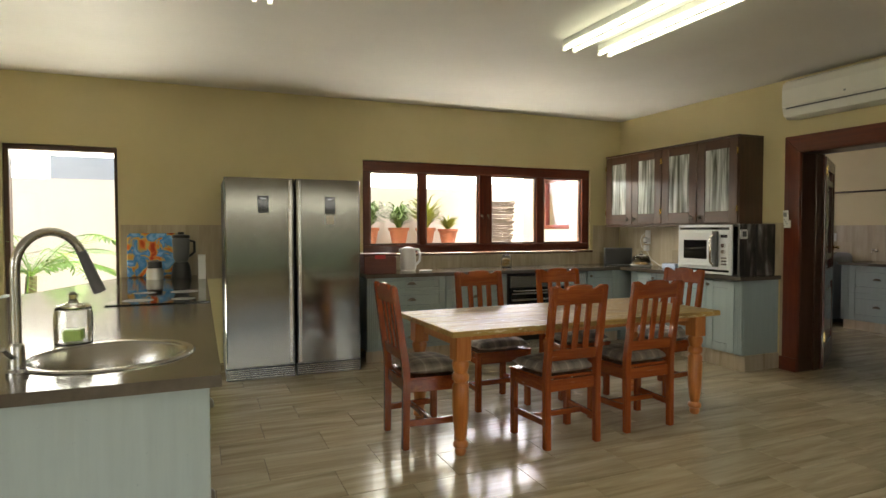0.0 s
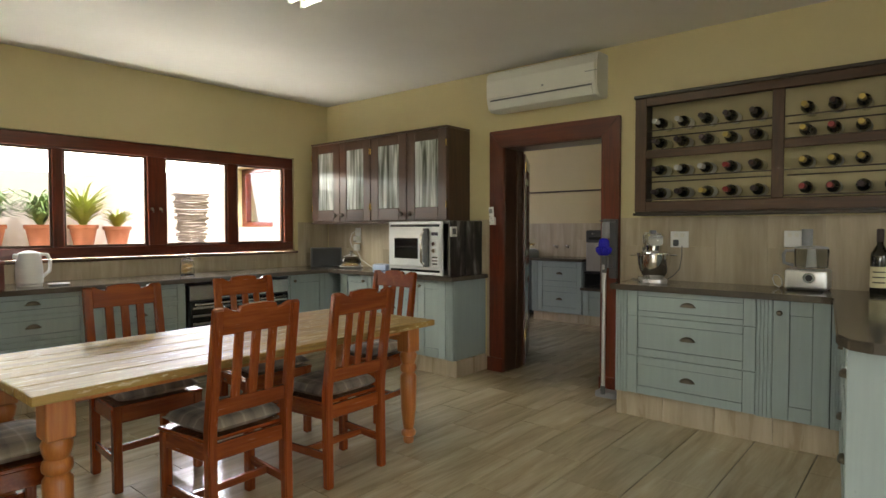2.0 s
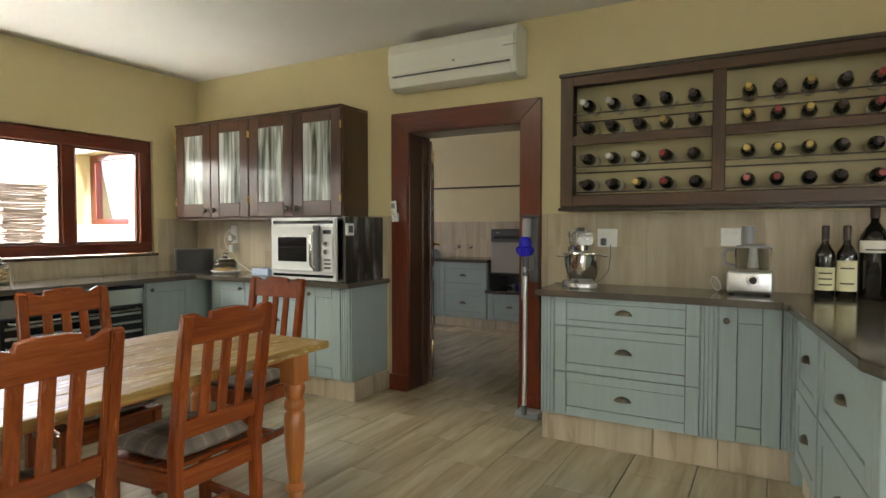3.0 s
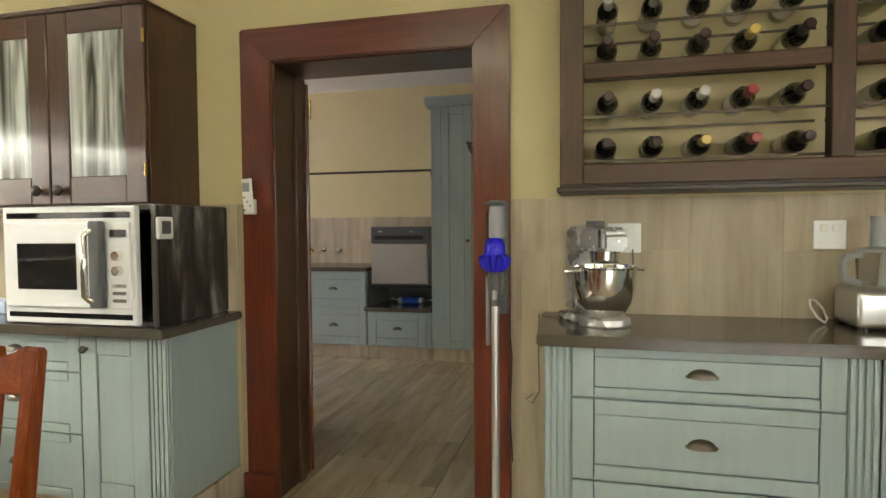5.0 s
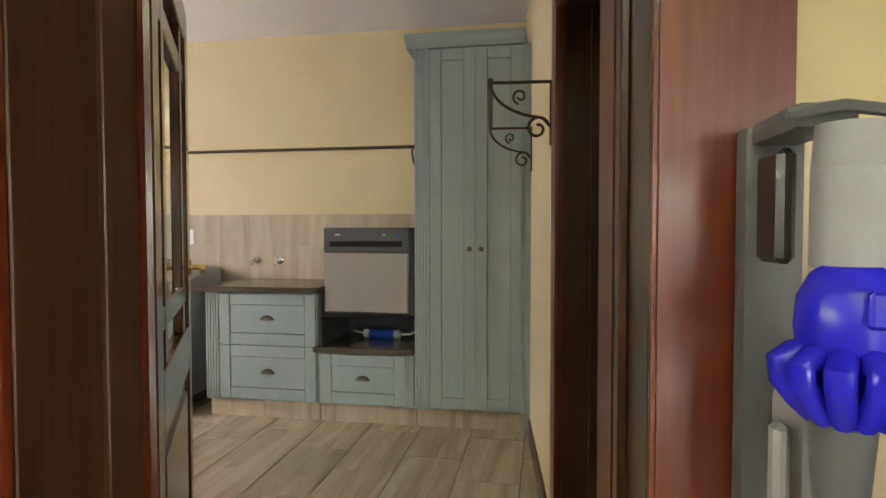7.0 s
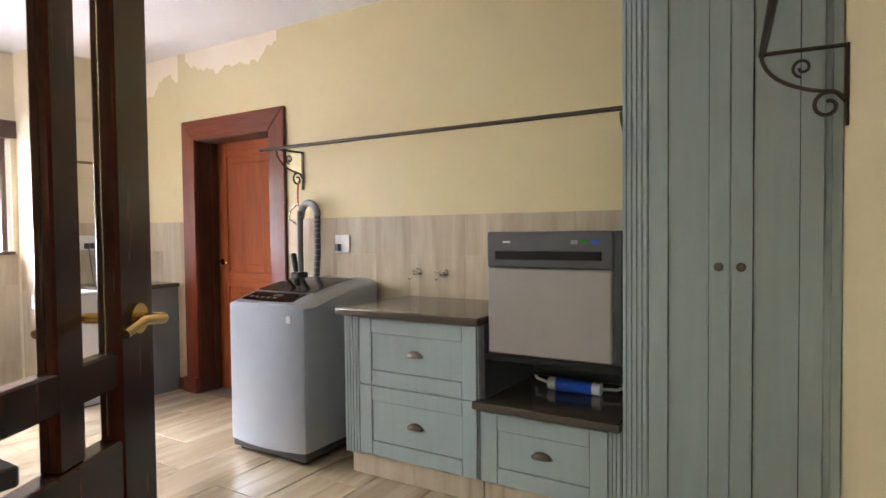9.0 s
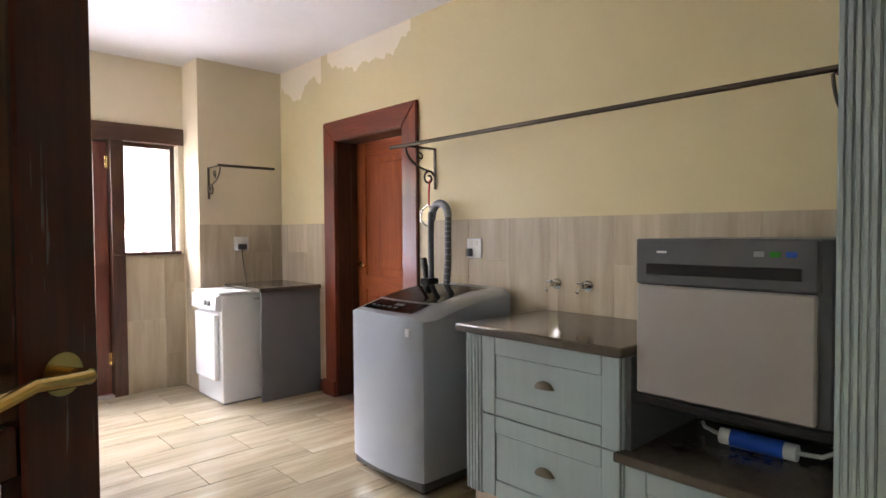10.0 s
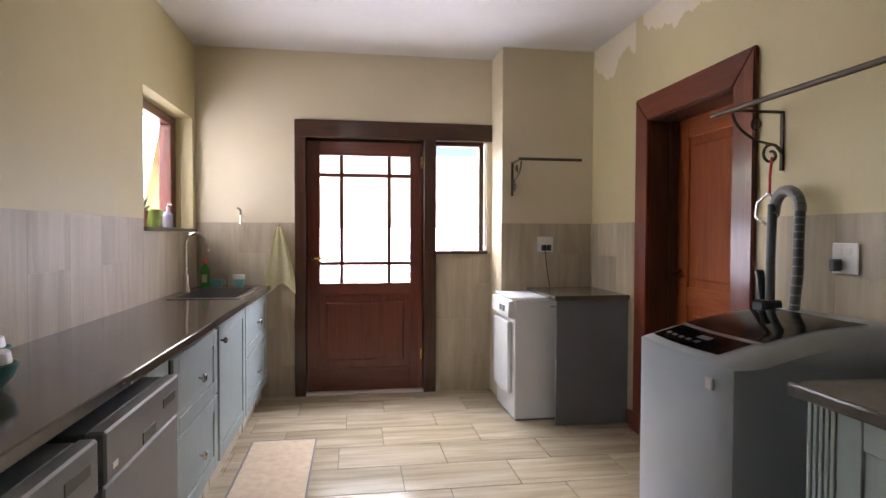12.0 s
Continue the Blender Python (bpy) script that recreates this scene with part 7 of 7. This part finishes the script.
def bracket(parent, wall, out, drop=0.26, reach=0.25):
    """Scrolled bracket: wall point at its top, out the way from the wall."""
    p, o, z = Vector(wall), Vector(out).normalized(), Vector((0, 0, 1))
    side = o.cross(z)
    bm = B()
    bmesh.ops.transform(box(bm, (-0.004, -0.009, -drop), (0.004, 0.009, 0.004)), matrix=Matrix.Translation(p + o * 0.005) @ o.to_track_quat("X", "Z").to_matrix().to_4x4(), verts=bm.verts)
    tube(bm, [p, p + o * reach], 0.007, 8)
    arc = [p + o * (reach * math.cos(a)) - z * (0.005 + (drop * 0.55) * math.sin(a)) for a in [math.pi / 2 * k / 10 for k in range(11)]]
    arc[0] -= z * 0.008
    c = p - z * (drop * 0.56 + 0.045) + o * 0.058
    tube(bm, arc[:-1] + spiral(c, 0.055, 0.014, math.pi * 0.8, 1.4, 22, o, -z)[2:], 0.0065, 8)
    tube(bm, spiral(p + o * (reach * 0.52) - z * 0.058, 0.032, 0.01, -math.pi * 0.45, 1.2, 16, o, z), 0.005, 8)
    return part("bracket", bm, M_IRON, parent, "scrolled wrought-iron bracket", world_space=True, smooth=True)


t = thing("hanging_rail", (9.345, 5.5, 1.86), 0, "long dark iron hanging rail on scrolled brackets", "rail")
bracket(t, (9.344, 6.61, 1.862), (-1, 0, 0))
bracket(t, (9.344, 4.34, 1.862), (-1, 0, 0))
part("rod", tube(B(), [(9.095, 6.76, 1.865), (9.095, 4.32, 1.865)], 0.012, 12), M_IRON, t, world_space=True, smooth=True)
t = thing("hanging_rail", (8.9, 8.71, 1.86), 0, "short dark iron hanging rail on the pier", "rail")
bracket(t, (8.68, 8.709, 1.872), (0, -1, 0))
part("rod", tube(B(), [(8.66, 8.46, 1.874), (9.15, 8.46, 1.874)], 0.011, 12), M_IRON, t, world_space=True, smooth=True)
SWM = pose(9.345, 3.56, 0, 0, 0, 5.4)
SWN = (SWM.to_3x3() @ Vector((0, 1, 0)))
t = thing("hanging_rail", (8.1, 3.45, 1.88), 0, "dark iron hanging rail on two scrolled brackets", "rail")
pa, pb = SWM @ Vector((-0.72, 0.001, 1.89)), SWM @ Vector((-1.82, 0.001, 1.89))
bracket(t, pa, SWN)
bracket(t, pb, SWN)
part("rod", tube(B(), [pa + SWN * 0.25 + Vector((0.02, 0, 0.003)), pb + SWN * 0.25 - Vector((0.02, 0, -0.003))], 0.012, 12), M_IRON, t, world_space=True, smooth=True)
socket("light_switch", SWM @ pose(-1.905, 0.0, 1.325, 0, 0, 180), 0.07, 0.13, "white rocker light switch on the painted wall", 0, "light switch")
socket("socket", pose(8.95, 8.702, 1.235, 0, 0, 0), 0.13, 0.12, "white double socket with two black plugs", 2)
socket("socket", pose(9.337, 6.25, 1.225, 0, 0, EAST), 0.12, 0.12, "white wall socket above the washing machine", 1)
c = thing("dryer_cable", (8.94, 8.65, 0.9), 0, "black cable from the socket to the dryer", "cable")
part("cord", tube(B(), [(8.94, 8.66, 1.19), (8.945, 8.655, 1.1), (8.96, 8.66, 1.0), (8.98, 8.67, 0.902)], 0.004, 6), M_BLACK, c, world_space=True)
for y in (5.64, 5.45):
    t = thing("wall_tap", (9.34, y, 1.045), -90, "chrome laundry tap on the tiled wall", "tap", "laundry taps")
    bm = B()
    cyl(bm, (0, 0.0, 0), (0, -0.012, 0), 0.03, n=20)
    cyl(bm, (0, -0.012, 0), (0, -0.06, 0), 0.014, n=14)
    part("valve", bm, M_CHROME, t, smooth=True)
    bm = B()
    tube(bm, [(0, -0.05, 0), (0, -0.085, -0.004), (0, -0.105, -0.03)], 0.009, 10)
    part("nozzle", bm, M_CHROME, t, smooth=True)
    bm = B()
    tube(bm, [(-0.035, -0.055, 0.016), (0.035, -0.055, 0.016)], 0.007, 8)
    cyl(bm, (0, -0.055, 0.008), (0, -0.055, 0.022), 0.011, n=12)
    part("cross_handle", bm, M_CHROME, t, smooth=True)

# vacuum hose hanging from a red strap
t = thing("vacuum_hose", (9.28, 6.5, 0.97), 0, "grey ribbed vacuum hose with black floor tool", "vacuum hose")
hp = [(9.26, 6.57, 1.05), (9.265, 6.575, 1.25), (9.27, 6.57, 1.40)] + [(9.28, 6.50 + 0.075 * math.cos(a), 1.42 + 0.085 * math.sin(a)) for a in [math.pi * k / 12 for k in range(13)]] + [(9.27, 6.418, 1.3), (9.262, 6.41, 1.15), (9.255, 6.42, 0.99)]
dense = []
for a, b in zip(hp[2:], hp[3:]):
    dense += [Vector(a).lerp(Vector(b), k / 4) for k in range(4)]
dense.append(Vector(hp[-1]))
bm = B()
tube(bm, dense, 0.021, 12)
part("hose", bm, M_GREY, t, world_space=True, smooth=True)
for a, b in zip(dense[::1], dense[1::1]):
    d = (b - a).normalized()
    part("rib", cyl(B(), a, a + d * 0.006, 0.0245, n=12), M_MID, t, world_space=True)
bm = B()
tube(bm, [(9.26, 6.565, 1.0), (9.262, 6.57, 1.2), (9.268, 6.572, 1.45)], 0.02, 12)
part("wand", bm, M_GREY, t, world_space=True, smooth=True)
bm = B()
box(bm, (9.20, 6.53, 0.98), (9.30, 6.61, 1.03), 0.01)
box(bm, (9.235, 6.60, 1.0), (9.275, 6.63, 1.16), 0.008, rot=(-12, 0, 0))
part("floor_tool", bm, M_BLACK, t, world_space=True)
bm = B()
tube(bm, [(9.262, 6.6, 1.36), (9.25, 6.655, 1.4), (9.252, 6.645, 1.46), (9.262, 6.59, 1.5), (9.265, 6.56, 1.47)], 0.008, 8)
part("grip", bm, M_CHROME, t, world_space=True)
bm = B()
tube(bm, [(9.28, 6.595, 1.66), (9.275, 6.6, 1.58), (9.268, 6.59, 1.49)], 0.006, 6)
part("strap", bm, M_REDP, t, "red hanging strap", world_space=True)


# ---- plaster repairs near the ceiling ----
def patch(name, x, ys, z_low, material, label):
    """Uneven patch of bare plaster on the east wall, up to the ceiling."""
    bm = B()
    r4 = random.Random(11)
    n = 140
    y0, y1 = ys
    low, top = [], []
    for k in range(n + 1):
        s = k / n
        y = y0 + (y1 - y0) * s
        low.append(bm.verts.new((x, y, z_low(s) + 0.05 * noise.noise((y * 9, 3.1, 0)) + 0.03 * noise.noise((y * 31, 1.7, 0)) + r4.uniform(-0.006, 0.006))))
        top.append(bm.verts.new((x, y, CEIL - 0.002)))
    for k in range(n):
        bm.faces.new((low[k], top[k], top[k + 1], low[k + 1]))
    return tagged(part(name, bm, material), label, "plaster patch", "", "structure")


patch("plaster_patch", 9.3435, (6.85, 7.9), lambda s: 2.70 - 0.14 * math.sin(math.pi * s) - 0.02 * math.sin(9 * s), M_PATCH, "pale bare plaster repair below the ceiling")
patch("plaster_patch", 9.3435, (8.0, 8.69), lambda s: 2.55 + 0.07 * math.sin(8 * s), M_PATCH, "pale bare plaster repair in the corner")


# ceiling lamp of the scullery
t = thing("ceiling_lamp", (7.4, 5.3, CEIL), 0, "bare glowing bulb in a white ceiling holder", "ceiling lamp")
part("holder", lathe(B(), [(0.05, -0.001), (0.05, -0.012), (0.028, -0.025), (0.024, -0.06)], n=24), M_WHITE, t, smooth=True)
part("bulb", lathe(B(), [(0.014, -0.061), (0.032, -0.085), (0.04, -0.11), (0.034, -0.135), (0.018, -0.15), (0.002, -0.154)], n=24), M_BULB, t, "glowing bulb", smooth=True)


# ---- courtyard plants ----
def leaf_tuft(base, n, length, spread, width, seed, material, droop=0.5):
    r = random.Random(seed)
    bm = B()
    for _ in range(n):
        a, l, up = r.uniform(0, 6.283), length * r.uniform(0.6, 1.1), r.uniform(0.5, 1.0)
        d, reach = Vector((math.cos(a), math.sin(a), 0)), r.uniform(0.3, 1.1)
        s = Vector((-d.y, d.x, 0))
        prev = None
        for k in range(5):
            t = k / 4
            p = Vector(base) + d * (spread * reach * t * (0.4 + 0.6 * t)) + Vector((0, 0, l * up * (t - droop * t * t)))
            w = width * (1 - t) ** 0.7 * (0.5 + t) if k < 4 else 0.001
            pair = [bm.verts.new(p - s * w), bm.verts.new(p + s * w)]
            if prev:
                bm.faces.new((prev[0], prev[1], pair[1], pair[0]))
            prev = pair
    return bm


for i, (x, h, mt, lab, n, ln) in enumerate(((3.12, 0.26, M_LEAF, "leafy green plant in a terracotta pot", 90, 0.85), (3.62, 0.26, M_LEAF, "drooping green plant in a terracotta pot", 90, 0.8), (4.08, 0.26, M_LEAFY, "yellow-green plant in a terracotta pot", 100, 0.7), (4.48, 0.24, M_LEAFY, "pale flowering plant in a terracotta pot", 60, 0.35))):
    t = thing("potted_plant", (x, 9.42, 1.1202), 0, lab, "potted plant", "courtyard pots")
    part("pot", lathe(B(), [(0.11, 0), (0.15, h * 0.8), (0.17, h * 0.82), (0.17, h), (0.14, h), (0.13, h * 0.8), (0.002, h * 0.75)], n=24), M_TERRA, t, smooth=True)
    part("leaves", leaf_tuft((0, 0, h * 0.8), n * 2, ln * 1.6, 0.5 if ln > 0.5 else 0.3, 0.022, 20 + i, mt, 0.72 if mt is M_LEAF else 0.5), mt, t)
t = thing("twig_screen", (5.5, 9.45, 1.1202), 0, "bundle screen of grey twigs leaning on the wall", "screen")
bm = B()
r5 = random.Random(9)
for k in range(34):
    z = 0.01 + k * 0.021
    w = 0.26 - 0.06 * (1 - z / 0.72) + r5.uniform(-0.03, 0.03)
    tube(bm, [(-w, r5.uniform(-0.02, 0.02), z + r5.uniform(0, 0.01)), (0, r5.uniform(-0.02, 0.02), z + r5.uniform(-0.008, 0.01)), (w, r5.uniform(-0.02, 0.02), z + r5.uniform(0, 0.012))], 0.011, 5)
tagged(part("twigs", bm, M_TWIG, t), kind="stuff")
t = thing("palm", (-0.98, 7.6, -0.12), 0, "green palm with feathered fronds beyond the glass door", "palm")
part("trunk", cyl(B(), (0, 0, 0), (0.05, 0, 1.0), 0.07, 0.05, 12), M_TWIG, t)
r6 = random.Random(4)
for k in range(15):
    a = 2 * math.pi * k / 15 + r6.uniform(-0.2, 0.2)
    d = Vector((math.cos(a), math.sin(a), 0))
    s = Vector((-d.y, d.x, 0))
    bm = B()
    pts = [Vector((0.05, 0, 1.0)) + d * (0.95 * q) + Vector((0, 0, (0.7 + 0.5 * (k % 3) / 2) * q - 0.85 * q * q)) for q in [j / 12 for j in range(13)]]
    tube(bm, pts, 0.008, 5)
    for j in range(2, 13):
        for sg in (-1, 1):
            for e in (0, 0.5):
                p = pts[j] if e == 0 else (pts[j] + pts[j - 1]) / 2
                q = p + s * sg * 0.24 * math.sin(math.pi * (j / 14 + 0.05)) + d * 0.1 - Vector((0, 0, 0.06))
                w = d * 0.013
                bm.faces.new([bm.verts.new(v) for v in (p - w, (p + q) / 2 - w * 1.4, q, (p + q) / 2 + w * 1.4, p + w)])
    part("frond", bm, M_PALM, t)
t = thing("washing_line", (7.62, 11.4, -0.12), 0, "grey washing line post with wire in the yard", "washing line")
part("post", cyl(B(), (7.62, 11.4, -0.12), (7.62, 11.4, 1.72), 0.022, n=10), M_MID, t, world_space=True)
part("wire", tube(B(), [(7.62, 11.4, 1.7), (9.0, 11.4, 1.66), (10.6, 11.4, 1.7)], 0.004, 5), M_MID, t, world_space=True)


# ---- skirting ----
def skirting(a, b, label):
    return solid("skirting", a, b, M_DARK[0], label, "skirting", "structure", 0.004)


sk = part("skirting", box(B(), (-2.02, 0.001, 0.0), (-0.62, 0.018, 0.1), 0.004), M_DARK[0])
sk.matrix_world = SWM
tagged(sk, "dark wooden skirting board along the scullery wall", "skirting", "", "structure")
skirting((9.326, 7.955, 0), (9.344, 8.06, 0.1), "dark wooden skirting board beside the inner door")


# ---- tiles: dado, then floor ----
def shared_box(name, size, material, bevel=0.0018):
    bm = box(B(), (-size[0] / 2, -size[1] / 2, -size[2] / 2), tuple(v / 2 for v in size), bevel)
    me = bpy.data.meshes.new(name)
    bm.to_mesh(me)
    bm.free()
    me.materials.append(material)
    return me


MESHES = {}


def tile(name, lo, hi, material, parent):
    size = tuple(round(b - a, 3) for a, b in zip(lo, hi))
    key = (name, size)
    if key not in MESHES:
        MESHES[key] = shared_box(name, size, material, 0.0016 if name == "floor_tile" else 0.0007)
    ob = new(name, MESHES[key])
    ob.parent = parent
    ob.location = [(a + b) / 2 for a, b in zip(lo, hi)]
    return ob


G, TH = 0.0007, 0.005


def dado(name, axis, at, out, u0, u1, z0, z1, label, skips=(), width=0.333, split=1.17, start=None):
    """Tiled strip on a wall: upright tiles with one level joint; skips: (u0, u1, z0, z1) left bare."""
    t = thing(name, (at, (u0 + u1) / 2, z0) if axis == "x" else ((u0 + u1) / 2, at, z0), 0, label, "wall tiles", "", "structure")
    m = BASE[t].inverted()
    d0, d1 = sorted((at + out * 0.0005, at + out * TH))
    c0 = start if start is not None else u0 + 0.3
    cuts = [c0 + width * k for k in range(-30, 31)]
    us = sorted({u0, u1, *[c for c in cuts if u0 + 0.02 < c < u1 - 0.02]} | {s for k in skips for s in k[:2] if u0 < s < u1})
    for k_, (a, b) in enumerate(zip(us, us[1:])):
        here = split if k_ % 2 else split - 0.3
        zs = sorted({z0, z1, *[s for s in (here, here - 0.6) if z0 < s < z1]} | {s for k in skips for s in k[2:] if z0 < s < z1 and k[0] < (a + b) / 2 < k[1]})
        for c, d in zip(zs, zs[1:]):
            if any(k[0] < (a + b) / 2 < k[1] and k[2] < (c + d) / 2 < k[3] for k in skips):
                continue
            lo, hi = ((d0, a + G, c + G), (d1, b - G, d - G)) if axis == "x" else ((a + G, d0, c + G), (b - G, d1, d - G))
            tile("wall_tile", m @ Vector(lo), m @ Vector(hi), M_DADO, t)
    return t


DL = "beige timber-look wall tiles"
dado("dado_kitchen_east", "x", 5.85, -1, 0.9, 3.124, 0.0, 1.41, DL + " beside the doorway above the worktop", start=2.416, split=1.193, skips=((0.9, 2.96, 0.0, 0.86),))
dado("dado_kitchen_corner", "x", 5.85, -1, 4.392, 6.77, 0.0, 1.41, DL + " behind the microwave", start=4.5, split=1.1, skips=((4.43, 6.77, 0.0, 0.86),))
dado("dado_kitchen_north", "y", 6.78, -1, -0.03, 5.84, 0.86, 1.40, DL + " below the kitchen window", start=0.2, split=1.05, skips=((2.29, 5.41, 1.047, 1.40),))
dado("dado_scullery_east", "x", 9.345, -1, 4.24, 6.768, 0.0, 1.40, DL + " behind the washing machine", start=5.644, split=1.155, skips=((4.24, 5.70, 0.0, 0.86),))
dado("dado_scullery_far", "x", 9.345, -1, 7.955, 8.7, 0.0, 1.40, DL + " beside the inner door", split=1.155)
dado("dado_scullery_pier", "y", 8.71, -1, 8.6, 9.335, 0.0, 1.40, DL + " on the pier", split=1.155)
dado("dado_scullery_pier_side", "x", 8.6, -1, 8.712, 9.02, 0.0, 1.40, DL + " on the side of the pier", split=1.155)
dado("dado_scullery_back", "y", 9.06, -1, 8.127, 8.59, 0.0, 1.15, DL + " under the side window", split=0.9)
dado("dado_scullery_north", "y", 9.06, -1, 6.24, 6.983, 0.0, 1.40, DL + " beside the back door", split=1.155)
dado("dado_scullery_west", "x", 6.23, 1, 5.01, 9.05, 0.86, 1.40, DL + " along the sink run", start=7.0, split=1.155, skips=((7.9, 9.0, 1.32, 1.40),))


rest = B()


def floor_tiles(x0, x1, y0, y1, seed, pitch=0.333, length=0.62):
    r = random.Random(seed)
    y, k = y0, 0
    while y < y1 - 0.02:
        yb = min(y + pitch, y1)
        x = x0 - length * (0.5 * (k % 2) + 0.06 * (k % 3))
        while x < x1:
            a, b = max(x, x0), min(x + length, x1)
            if b - a > 0.02:
                lo, hi = (a + 0.0013, y + 0.0025, -0.0085), (b - 0.0013, yb - 0.0025, r.choice((0.0, 0.0, 0.0005)) - 0.0005)
                if a > 0.3 and y > 2.2:
                    tile("floor_tile", lo, hi, M_FLOOR, floor)
                else:
                    box(rest, lo, hi, 0.0018)
            x += length
        y, k = yb, k + 1


floor_tiles(-2.34, 5.85, -1.95, 6.78, 1)
floor_tiles(5.85, 9.345, 3.2, 9.06, 2)
beyond = tagged(part("floor_tiles_beyond", rest, M_FLOOR), kind="stuff")
beyond.parent = floor
